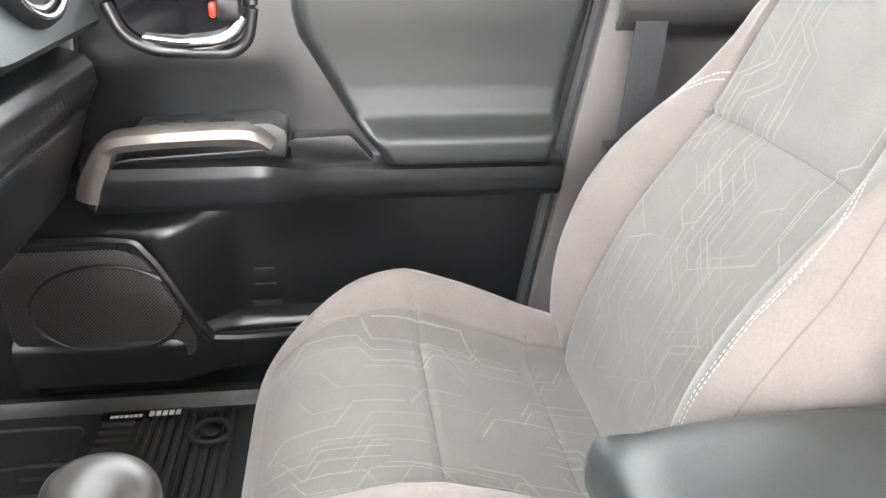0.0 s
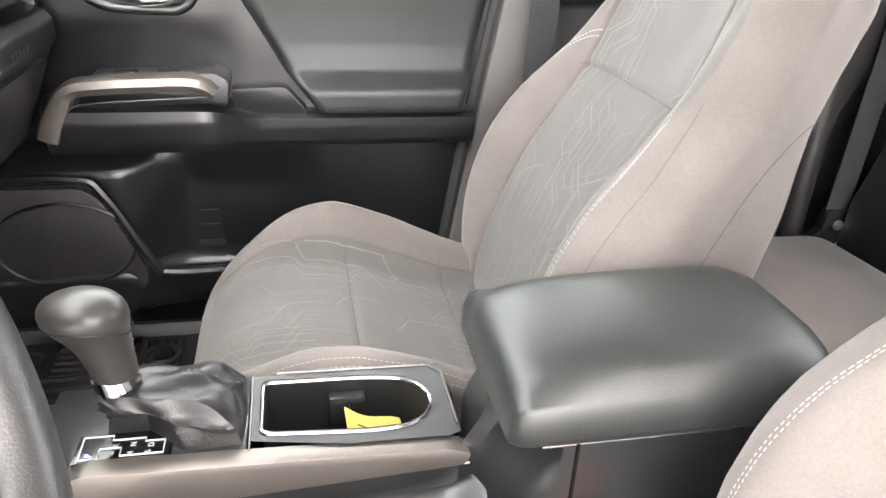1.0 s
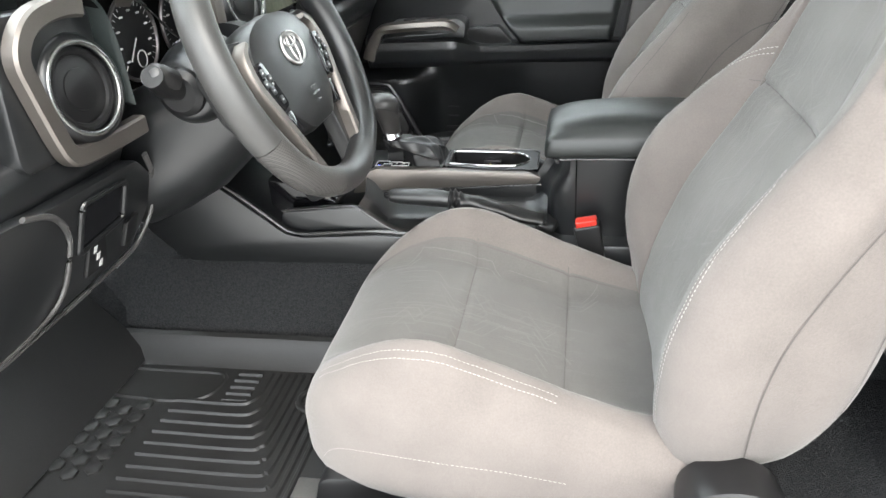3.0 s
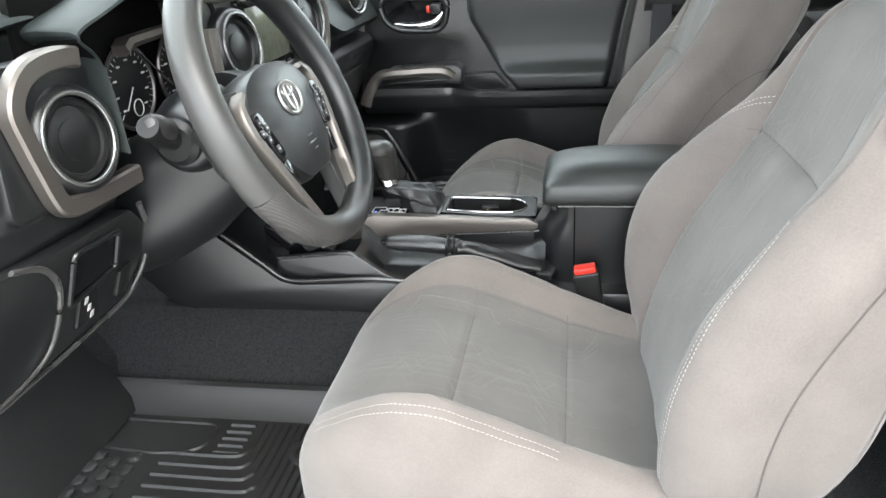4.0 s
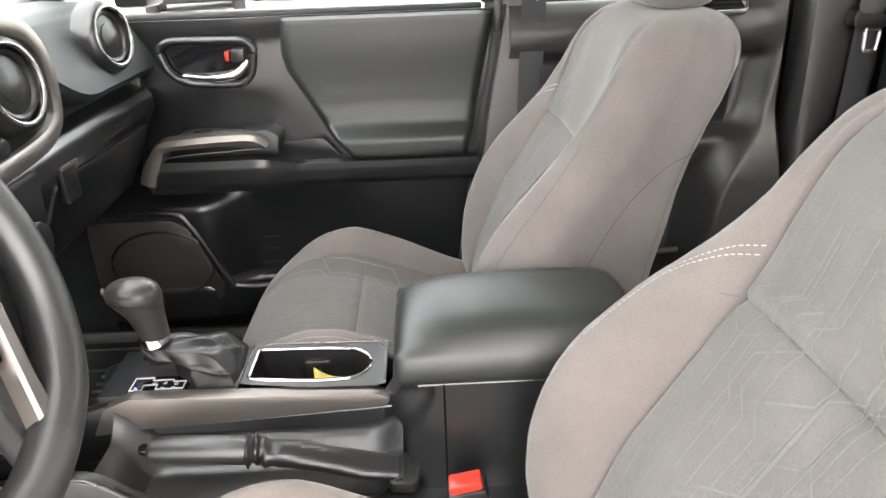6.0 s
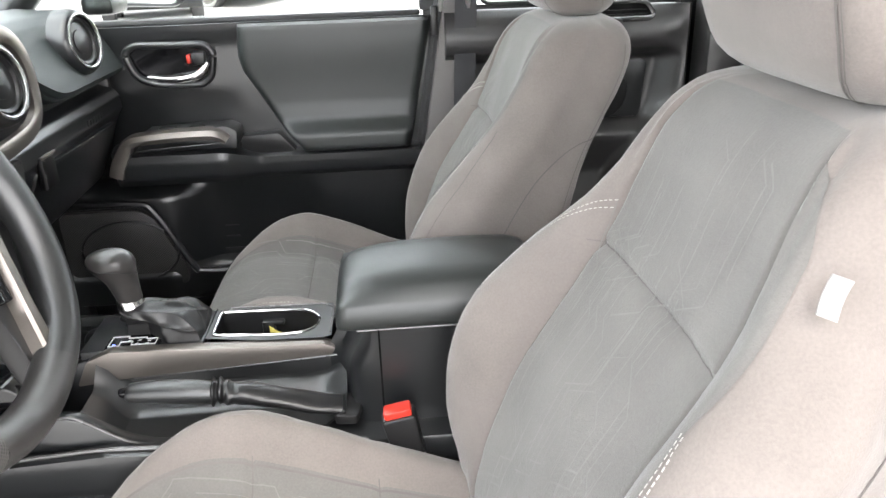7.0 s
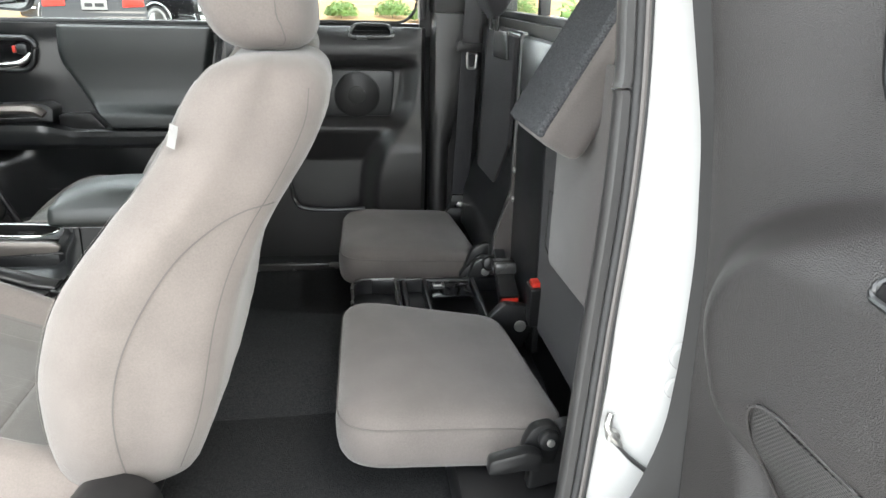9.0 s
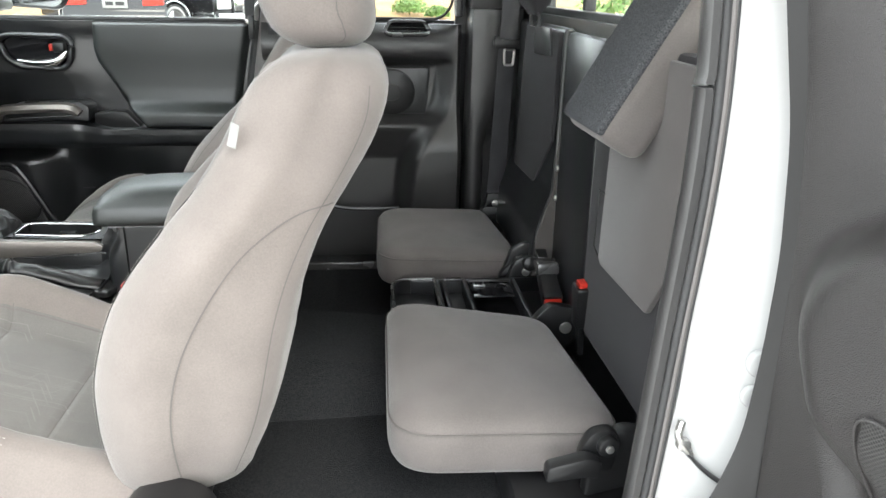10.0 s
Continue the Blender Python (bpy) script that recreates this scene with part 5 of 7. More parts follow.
# glove box
GLOVE = Matrix(((1, 0, 0.42, -0.42 * 1.15), (0, 1, 0, 0), (0, 0, 1, 0), (0, 0, 0, 1)))
part("glove_box_lid", turn(prism(round_poly([(0.57, 1.015), (0.95, 1.03), (0.96, 1.145), (0.58, 1.15)], 0.015), "x", -0.30, -0.277, 0.006), GLOVE), PLASTIC, dash, "black glove box lid")
part("glove_latch", prism(round_poly([(0.572, 1.118), (0.618, 1.118), (0.618, 1.17), (0.572, 1.17)], 0.005), "x", -0.277, -0.266, 0.003), DARK, dash, "black latch")
part("latch_edge", box(-0.267, -0.263, 0.570, 0.620, 1.168, 1.173, 0.001), SILVER, dash)
eb = bmesh.new()
for i, w in enumerate((0.010, 0.007, 0.012, 0.008, 0.011, 0.006)):
    box(-0.2755, -0.2748, 0.80 + 0.014 * i, 0.80 + 0.014 * i + w, 1.168, 1.178, bm=eb)
part("embossed_mark", eb, GREYP, dash, "embossed airbag marking")

# ---- steering wheel ----
WC = Vector((-0.128, -0.004, 1.247))
WN = Vector((math.cos(radians(23)), 0, math.sin(radians(23))))
WU = Vector((-WN.z, 0, WN.x))
WS = Vector((0, 1, 0))


def wp(a, b, c=0.0):
    """A place in the wheel's plane: right, up, towards the driver."""
    return WC + WS * a + WU * b + WN * c


wheel = thing("steering_wheel", tuple(WC), "black leather steering wheel with silver spokes", "steering wheel")
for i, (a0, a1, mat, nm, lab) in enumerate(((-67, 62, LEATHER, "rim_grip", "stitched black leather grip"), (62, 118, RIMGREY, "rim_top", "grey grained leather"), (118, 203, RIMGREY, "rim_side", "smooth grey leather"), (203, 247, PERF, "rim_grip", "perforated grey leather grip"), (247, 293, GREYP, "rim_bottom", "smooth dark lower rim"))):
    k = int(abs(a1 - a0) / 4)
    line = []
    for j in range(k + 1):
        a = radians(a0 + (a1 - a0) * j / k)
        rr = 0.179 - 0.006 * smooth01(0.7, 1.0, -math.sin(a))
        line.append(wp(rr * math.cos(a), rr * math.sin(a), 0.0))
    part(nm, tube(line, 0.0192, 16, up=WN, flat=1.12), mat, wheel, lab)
hub = [(-0.104, 0.014), (-0.082, 0.040), (-0.045, 0.053), (0.0, 0.057), (0.045, 0.053), (0.082, 0.040), (0.104, 0.014), (0.098, -0.002), (0.088, -0.022), (0.076, -0.066), (0.042, -0.098), (-0.042, -0.098), (-0.076, -0.066), (-0.088, -0.022), (-0.098, -0.002)]
hubp = round_poly(hub, 0.014)
hb = loft([[wp(a * k, b * k, c) for a, b in hubp] for k, c in ((0.92, -0.05), (1.0, -0.03), (1.0, -0.008), (0.96, 0.002), (0.8, 0.007), (0.4, 0.010), (0.1, 0.0105))])
part("airbag_cover", hb, LEATHER, wheel, "black padded centre")
def oval(ra, rb, oa, ob, w):
    """A closed oval bar on the wheel's centre."""
    return tube([wp(oa + ra * math.cos(t), ob + rb * math.sin(t), 0.0115) for t in (2 * math.pi * i / 40 for i in range(40))], w, 8, closed=True, up=WN)


part("badge_plate", loft([[wp(0.030 * k * math.cos(t), 0.004 + 0.021 * k * math.sin(t), c) for t in (2 * math.pi * i / 40 for i in range(40))] for k, c in ((1, 0.006), (1, 0.0105), (0.6, 0.0115))]), GREYP, wheel)
part("badge", oval(0.030, 0.021, 0, 0.004, 0.0022), STEEL, wheel, "oval chrome maker's badge")
part("badge_bar", join(oval(0.0085, 0.019, 0, 0.004, 0.0017), oval(0.0165, 0.0075, 0, 0.0145, 0.0017)), STEEL, wheel)
bars = bmesh.new()
for i, w in enumerate((0.016, 0.022, 0.009)):
    tube([wp(-w / 2, -0.049 - 0.009 * i, 0.0095), wp(w / 2, -0.049 - 0.009 * i, 0.0095)], 0.0014, 4, bm=bars)
part("embossed_mark", bars, GREYP, wheel)


def plate(poly, c0, c1, r):
    q = loft([[wp(a, b, c) for a, b in poly] for c in (c0, c1)])
    return bevel(q, r, 2)


def bow(k, pts, w, c0, c1):
    """A strip in the wheel's plane along a line, domed a little."""
    line = spline([Vector((a * k, b, 0)) for a, b in pts], 6)
    loops = []
    for n_, p in enumerate(line):
        d = (line[min(n_ + 1, len(line) - 1)] - line[max(n_ - 1, 0)]).normalized()
        q = Vector((-d.y, d.x, 0))
        ww = w * (0.5 + 0.5 * smooth01(0, 0.25, n_ / len(line)) + 0.5 * smooth01(0.55, 1, n_ / len(line)))
        loops.append([wp(p.x + q.x * s_ * ww, p.y + q.y * s_ * ww, c) for s_, c in ((-1, c0), (-1, c1 - 0.003), (-0.7, c1), (0.7, c1), (1, c1 - 0.003), (1, c0))])
    return loft(loops)


for k in (-1, 1):
    part("spoke", plate(round_poly([(0.07 * k, 0.04), (0.13 * k, 0.045), (0.174 * k, 0.025), (0.172 * k, -0.03), (0.14 * k, -0.075), (0.10 * k, -0.13), (0.086 * k, -0.172), (0.055 * k, -0.172), (0.062 * k, -0.10)], 0.008), -0.034, -0.010, 0.004), DARK, wheel)
    part("switch_pad", plate(round_poly([(0.086 * k, 0.010), (0.112 * k, 0.008), (0.112 * k, -0.024), (0.098 * k, -0.054), (0.074 * k, -0.050)], 0.008), -0.012, 0.006, 0.002), GLOSS, wheel, "gloss black switch pad")
    for a, b in ((0.102, -0.003), (0.098, -0.026), (0.091, -0.012), (0.107, -0.016), (0.089, -0.040)):
        part("button", plate(round_poly([((a - 0.005) * k, b - 0.005), ((a + 0.005) * k, b - 0.005), ((a + 0.005) * k, b + 0.005), ((a - 0.005) * k, b + 0.005)], 0.002), 0.006, 0.0075, 0.001), DARK, wheel)
        part("button_mark", plate([((a - 0.002) * k, b - 0.001), ((a + 0.002) * k, b - 0.001), ((a + 0.002) * k, b + 0.001), ((a - 0.002) * k, b + 0.001)], 0.0074, 0.0078, 0), PRINT, wheel)
    part("trim_bow", bow(k, ((0.096, 0.034), (0.114, 0.020), (0.119, -0.012), (0.107, -0.050), (0.088, -0.105), (0.074, -0.150), (0.068, -0.172)), 0.0078, -0.015, 0.006), SILVER, wheel, "satin silver spoke trim")
    part("lower_button", plate(round_poly([(0.074 * k, -0.056), (0.090 * k, -0.058), (0.080 * k, -0.090), (0.066 * k, -0.088)], 0.003), -0.011, 0.002, 0.001), GLOSS, wheel)
zig = bmesh.new()
for a0, a1 in ((-58, 60), (122, 150)):
    k = int((a1 - a0) / 0.85)
    pts = []
    for j in range(k):
        a = radians(a0 + (a1 - a0) * j / k)
        rr = 0.179 - 0.0173 + (0.0024 if j % 2 else -0.0)
        pts.append(wp(rr * math.cos(a), rr * math.sin(a), 0.006 if j % 2 else 0.001))
    tube(pts, 0.0008, 4, bm=zig)
tagged(part("stitching", zig, SEAM, wheel, "grey cross stitching inside the rim", smooth=False), kind="stuff")
col = thing("steering_column", (-0.3, -0.027, 1.1), "charcoal plastic steering column cover", "steering column")
part("cover", loft([[WC + WN * d + WS * (w * math.copysign(abs(math.cos(a)) ** 0.8, math.cos(a))) + WU * ((0.05 if math.sin(a) > 0 else dn) * math.copysign(abs(math.sin(a)) ** 0.8, math.sin(a))) for a in (2 * math.pi * i / 36 for i in range(36))] for d, w, dn in ((-0.045, 0.05, 0.055), (-0.052, 0.062, 0.066), (-0.075, 0.070, 0.078), (-0.12, 0.078, 0.098), (-0.18, 0.086, 0.118), (-0.24, 0.09, 0.124), (-0.30, 0.09, 0.124))]), PLASTIC, col)
cj = [WC + WN * -0.078 + WS * (0.0712 * math.copysign(abs(math.cos(a)) ** 0.8, math.cos(a))) + WU * ((0.0505 if math.sin(a) > 0 else 0.0798) * math.copysign(abs(math.sin(a)) ** 0.8, math.sin(a))) for a in (2 * math.pi * i / 48 for i in range(48))]
part("collar_joint", tube(cj, 0.0012, 5, closed=True), GLOSS, col)
for k, ln in ((-1, 0.098), (1, 0.098)):
    a0 = WC + WN * -0.100 + WS * (0.058 if k > 0 else 0.036) * k + WU * 0.020
    part("stalk_pod", tube([a0 - WS * 0.02 * k, a0 + WS * 0.02 * k, a0 + WS * 0.045 * k, a0 + WS * 0.058 * k, a0 + WS * 0.061 * k], [0.056, 0.052, 0.045, 0.037, 0.030], 28), PLASTIC, col)
    part("stalk_boot", tube([a0 + WS * 0.055 * k, a0 + WS * 0.068 * k, a0 + WS * 0.074 * k], [0.031, 0.029, 0.022], 24), DARK, col)
    st = part("stalk", tube([a0 + WS * 0.05 * k, a0 + WS * 0.09 * k + WU * 0.016, a0 + WS * (ln + 0.02) * k + WU * 0.030 + WN * 0.012], [0.016, 0.015, 0.013], 14), DARK, col, "black control stalk")
    part("stalk_end", tube([a0 + WS * (ln + 0.004 + d) * k + WU * (0.026 + d * 0.45) + WN * (0.009 + d * 0.15) for d in (-0.024, -0.022, -0.004, 0.008, 0.013, 0.015)], [0.012, 0.0145, 0.0155, 0.0145, 0.010, 0.004], 18), GREYP, st, "grey stalk knob")

# ---- centre console ----
con = thing("centre_console", (0.1, 0.37, FLOOR), "black centre console with silver edge and cup holders", "console")
low = round_poly([(-0.50, 0.62), (-0.50, 1.01), (-0.43, 1.01), (-0.29, 0.91), (-0.24, 0.882), (-0.19, 0.880), (-0.12, 0.880), (-0.05, 0.880), (0.22, 0.874), (0.30, 0.874), (0.44, 0.874), (0.455, 0.64)], 0.01)
part("lower_body", prism(low, "y", 0.207, 0.418, 0.008), PLASTIC, con, "black lower console")
up = round_poly([(-0.215, 0.84), (-0.195, 0.945), (-0.15, 0.958), (0.17, 0.950), (0.185, 0.94), (0.20, 0.84)], 0.01)
part("side_panel", prism(up, "y", 0.317, 0.335, 0.006), PLASTIC, con)
part("side_panel", prism(up, "y", 0.412, 0.430, 0.006), PLASTIC, con)
part("silver_edge", prism(round_poly([(-0.170, 0.922), (-0.152, 0.958), (-0.122, 0.970), (0.160, 0.962), (0.178, 0.955), (0.172, 0.944), (0.0, 0.9345), (-0.10, 0.930)], 0.005), "y", 0.308, 0.327, 0.004), SILVER, con, "satin silver edge strip")
part("silver_edge", prism(round_poly([(-0.135, 0.94), (-0.12, 0.962), (0.160, 0.956), (0.172, 0.948), (0.165, 0.938), (-0.11, 0.942)], 0.006), "y", 0.422, 0.433, 0.004), SILVER, con, "satin silver edge strip")
part("panel_line", tube([(-0.168, 0.3155, 0.920), (-0.10, 0.3155, 0.9255), (0.0, 0.3155, 0.930), (0.178, 0.3155, 0.9395)], 0.0016, 6), EDGE, con)
# top plate with the cup well left open
cup = round_poly([(0.008, 0.341), (0.10, 0.335), (0.140, 0.340), (0.158, 0.372), (0.140, 0.404), (0.10, 0.410), (0.008, 0.410)], [0.008, 0.03, 0.03, 0.035, 0.03, 0.03, 0.008])
CX0, CX1, CY0, CY1 = 0.000, 0.172, 0.322, 0.426


def top_z(x):
    return 0.968 - 0.02 * x


part("shifter_plate", box(-0.165, -0.002, CY0, CY1, 0.945, 0.9665, 0.004), PLASTIC, con)
bm = bmesh.new()
m = len(cup)
inn_t = [bm.verts.new((x, y, top_z(x))) for x, y in cup]
cx, cyy = sum(p[0] for p in cup) / m, sum(p[1] for p in cup) / m
out_t = []
for x, y in cup:
    d = Vector((x - cx, y - cyy))
    k = min((CX1 - cx) / d.x if d.x > 1e-6 else 9, (CX0 - cx) / d.x if d.x < -1e-6 else 9, (CY1 - cyy) / d.y if d.y > 1e-6 else 9, (CY0 - cyy) / d.y if d.y < -1e-6 else 9)
    out_t.append(bm.verts.new((cx + d.x * k, cyy + d.y * k, top_z(cx + d.x * k))))
inn_b = [bm.verts.new((cx + (x - cx) * 0.93, cyy + (y - cyy) * 0.93, 0.888)) for x, y in cup]
for i in range(m):
    j = (i + 1) % m
    bm.faces.new((inn_t[i], inn_t[j], out_t[j], out_t[i]))
    bm.faces.new((inn_t[j], inn_t[i], inn_b[i], inn_b[j]))
bm.faces.new(inn_b)
bmesh.ops.recalc_face_normals(bm, faces=bm.faces)
part("cup_well", bm, DARK, con, "black cup holder well")
part("cup_rim", tube([Vector((x, y, top_z(x) + 0.0005)) for x, y in cup], 0.0021, 8, closed=True), CHROME, con, "bright chrome rim")
part("plate_corner", tube([Vector((x, y, top_z(x) + 0.0005)) for x, y in ((0.02, 0.4235), (0.158, 0.4235), (0.170, 0.41), (0.170, 0.335))], 0.0011, 6), EDGE, con)
part("plate_gap", box(-0.0015, -0.0003, CY0 + 0.002, CY1 - 0.002, 0.960, 0.9672), GLOSS, con)
part("cup_clip", join(box(0.066, 0.084, 0.396, 0.409, 0.925, 0.952, 0.003), box(0.066, 0.098, 0.397, 0.409, 0.947, 0.954, 0.002)), DARK, con, "dark sprung cup grip")
# armrest box: its near face swells out of the console side in a soft hollow
plan = [(0.165, 0.318), (0.180, 0.314), (0.190, 0.300), (0.195, 0.278), (0.202, 0.258), (0.216, 0.248), (0.238, 0.245), (0.43, 0.245), (0.448, 0.258), (0.452, 0.28), (0.452, 0.40), (0.44, 0.415), (0.20, 0.415), (0.190, 0.40), (0.178, 0.33)]
loops = []
for z, k in ((0.66, 0.0), (0.90, 0.0), (0.940, 0.0), (0.958, 0.2), (0.972, 0.55), (0.985, 0.85), (1.0, 1.0), (1.0125, 1.0)):
    loops.append([Vector((x + (0.024 * k if x < 0.197 else 0.024 * k * max(0, (0.24 - x) / 0.043)), y, z)) for x, y in plan])
part("bin", loft(loops), PLASTIC, con, "black storage box")
# pale bar for the light caught along the top of the box
part("bin_edge", tube([(0.212, 0.2465, 1.0115), (0.44, 0.2465, 1.0115)], 0.0020, 6), EDGE, con)
part("bin_joint", box(0.238, 0.2404, 0.2435, 0.252, 0.86, 1.0125), VOID, con)
part("lid_latch", loft([[Vector((x, y, z)) for y in (0.300, 0.352)] + [Vector((x + 0.006, y, z - 0.001)) for y in (0.352, 0.300)] for x, z in ((0.2035, 0.985), (0.196, 1.008), (0.190, 1.030))]), GREYP, con, "pale worn lid latch")
# lid: a padded slab, chamfered all round
LID = [(0.1865, 0.078, 1.036), (0.188, 0.084, 1.047), (0.193, 0.0885, 1.057), (0.203, 0.0905, 1.0645), (0.22, 0.091, 1.070), (0.245, 0.091, 1.0745), (0.28, 0.091, 1.0775), (0.33, 0.091, 1.079), (0.39, 0.091, 1.0785), (0.425, 0.091, 1.0765), (0.443, 0.090, 1.071), (0.453, 0.087, 1.061), (0.458, 0.082, 1.048), (0.460, 0.076, 1.036)]
loops = []
for x, hw, zt in LID:
    zs = min(1.044, zt - 0.012)
    half = [(0, zt), (0.45 * hw, zt - 0.0004), (hw - 0.040, zt - 0.0022), (hw - 0.027, zt - 0.0055), (hw - 0.015, zt - 0.0125 if zt > 1.06 else zt - 0.009), (hw - 0.006, zs + 0.006), (hw - 0.001, zs), (hw, 1.024), (hw - 0.001, 1.018), (hw - 0.004, 1.0150)]
    loops.append([Vector((x, 0.329 + a, z)) for a, z in half] + [Vector((x, 0.329 - a, z)) for a, z in half[:0:-1]])
part("lid", loft(loops), SOFT, con, "black padded armrest lid", angle=60)
part("lid_gap", box(0.20, 0.42, 0.2475, 0.412, 1.0118, 1.0140), GLOSS, con)
# pale edge lines stand in for highlights on the console's mouldings
part("edge_line", tube(spline([(-0.50, 0.200, 1.075), (-0.37, 0.200, 0.980), (-0.30, 0.200, 0.924), (-0.265, 0.200, 0.895), (-0.235, 0.200, 0.889), (-0.17, 0.200, 0.893), (-0.10, 0.200, 0.896), (0.02, 0.200, 0.889), (0.17, 0.200, 0.880)], 6), 0.003, 8), EDGE, con)
part("side_skirt", prism(round_poly([(-0.53, 0.90), (-0.495, 0.865), (-0.455, 0.836), (-0.15, 0.838), (0.22, 0.828), (0.22, 0.876), (0.02, 0.887), (-0.10, 0.894), (-0.235, 0.887), (-0.265, 0.893), (-0.30, 0.922), (-0.37, 0.978), (-0.53, 1.095)], 0.010), "y", 0.188, 0.214, 0.004), PLASTIC, con, "smooth black console side")
part("recess_edge", tube(spline([(-0.275, 0.216, 0.926), (-0.21, 0.215, 0.932), (-0.150, 0.214, 0.937), (-0.132, 0.214, 0.932), (-0.085, 0.214, 0.899), (-0.055, 0.214, 0.888), (0.0, 0.214, 0.880)], 5), 0.0022, 8), EDGE, con)
part("tray_rim", prism(round_poly([(-0.29, 0.85), (-0.275, 0.925), (-0.150, 0.936), (-0.132, 0.931), (-0.085, 0.898), (-0.055, 0.887), (0.02, 0.879), (0.03, 0.85)], 0.008), "y", 0.213, 0.233, 0.004), PLASTIC, con, "moulded rim of the brake recess")
part("recess_floor", sheet(lambda u, v: Vector((-0.14 + 0.33 * u, 0.232 + 0.085 * v, 0.884 + 0.030 * smooth01(0.55, 1.0, v) + 0.045 * smooth01(0.14, 0.0, u) + 0.02 * smooth01(0.9, 1.0, u))), 24, 12, (0, 0, -0.004)), PLASTIC, con, "hollow beside the brake lever")
part("switch_pod", prism(round_poly([(-0.31, 0.885), (-0.20, 0.885), (-0.18, 0.925), (-0.23, 0.965), (-0.31, 0.975)], 0.01), "y", 0.250, 0.308, 0.006), GLOSS, con, "gloss black switch pod")
for x in (-0.262, -0.228):
    part("pod_switch", turn(box(-0.013, 0.013, 0.262, 0.296, -0.003, 0.004, 0.002), Matrix.Translation((x, 0, 0.968 - 0.75 * max(0, x + 0.245))) @ Matrix.Rotation(radians(28), 4, "Y")), DARK, con, "small dark rocker switch")
# gear plate marks
plate_bm = prism([(-0.132, 0.325), (-0.060, 0.325), (-0.060, 0.358), (-0.132, 0.358)], "z", 0.9665, 0.9682)
part("gear_plate", plate_bm, GLOSS, con, "gloss black gear plate")
gm = tube([Vector((x, y, 0.9688)) for x, y in ((-0.128, 0.3285), (-0.128, 0.3545), (-0.106, 0.3545), (-0.106, 0.349), (-0.081, 0.349), (-0.081, 0.345), (-0.066, 0.345), (-0.066, 0.330), (-0.098, 0.330), (-0.098, 0.3395), (-0.114, 0.3395), (-0.114, 0.3285))], 0.0008, 6, closed=True)
part("gear_track", gm, PRINT, con, "white gear gate outline")


def letters(text, size, place, mat, parent, turn_m):
    cu = bpy.data.curves.new("text", "FONT")
    cu.body, cu.size, cu.align_x, cu.extrude = text, size, "CENTER", 0.0002
    tmp = bpy.data.objects.new("tmp_text", cu)
    scene.collection.objects.link(tmp)
    dg = bpy.context.evaluated_depsgraph_get()
    me = bpy.data.meshes.new_from_object(tmp.evaluated_get(dg))
    bpy.data.objects.remove(tmp)
    b = bmesh.new()
    b.from_mesh(me)
    turn(b, Matrix.Translation(place) @ turn_m)
    return part("lettering", b, mat, parent, "white letters " + text, smooth=False)


for ch, x, y in (("R", -0.103, 0.3415), ("N", -0.090, 0.3415), ("D", -0.0765, 0.339), ("4", -0.091, 0.3315), ("S", -0.078, 0.3315)):
    letters(ch, 0.0065, (x + 0.0025, y + 0.0015, 0.9685), PRINT, con, Matrix.Rotation(radians(90), 4, "Z"))
BLUE = glow("blue_lit_letter", (0.15, 0.2, 1.0), 2.0)
letters("P", 0.0070, (-0.1190, 0.3335, 0.9685), BLUE, con, Matrix.Rotation(radians(90), 4, "Z"))

# gear shifter
sh = thing("gear_shifter", (-0.11, 0.404, 0.966), "automatic gear shifter with gathered leather boot", "gear shifter")
base = Vector((-0.058, 0.374, 0.9655))
topp = Vector((-0.099, 0.364, 1.012))
loops = []
for i in range(33):
    t = i / 32
    k = (1 - t ** 1.9) ** 0.85
    c = base.lerp(topp, t ** 2.2)
    c.z = base.z + 0.047 * t ** 0.8
    sag = math.sin(math.pi * t) ** 0.8
    lp = []
    for j in range(80):
        a = 2 * math.pi * j / 80
        sq = 1 / max(abs(math.cos(a)), abs(math.sin(a))) ** (0.85 * k)
        crease = 1 - abs(math.sin(2.5 * a + 5.5 * t + 0.8))
        fold = (0.0065 * crease ** 2 - 0.003 + 0.002 * math.sin(9 * a - 8 * t)) * sag
        rx, ry = 0.018 + 0.036 * k, 0.018 + 0.025 * k
        lift = 0.007 * sag * max(0, math.cos(a)) + 0.003 * sag * math.sin(5 * a + 9 * t)
        p = c + Vector(((rx * sq + fold) * math.cos(a), (ry * sq + fold) * math.sin(a), lift))
        p.y += (max(p.y, interp([(-0.080, 0.359), (-0.050, 0.330)], p.x)) - p.y) * smooth01(0.80, 0.35, t)
        lp.append(p)
    loops.append(lp)
seam_pts = [lp[4] + Vector((0, 0, 0.0006)) for lp in loops[4:31]]
part("boot", loft(loops), BOOT, sh, "gathered black leather boot")
sb = bmesh.new()
for p, q in zip(seam_pts[::2], seam_pts[1::2]):
    tube([p, p.lerp(q, 0.8)], 0.0007, 4, bm=sb)
part("boot_stitching", sb, SEAM, sh, "grey stitched seam", smooth=False)
part("collar", tube([topp, topp + Vector((-0.003, 0, 0.012))], [0.0185, 0.0165], 20), CHROME, sh, "chrome collar")
kl = []
prof_a = spline([(0.012, 0.016, 0), (0.03, 0.018, -0.004), (0.046, 0.0205, -0.008), (0.060, 0.0255, -0.015), (0.072, 0.0300, -0.020), (0.083, 0.0285, -0.0225), (0.091, 0.0205, -0.0238), (0.0955, 0.004, -0.024)], 6)
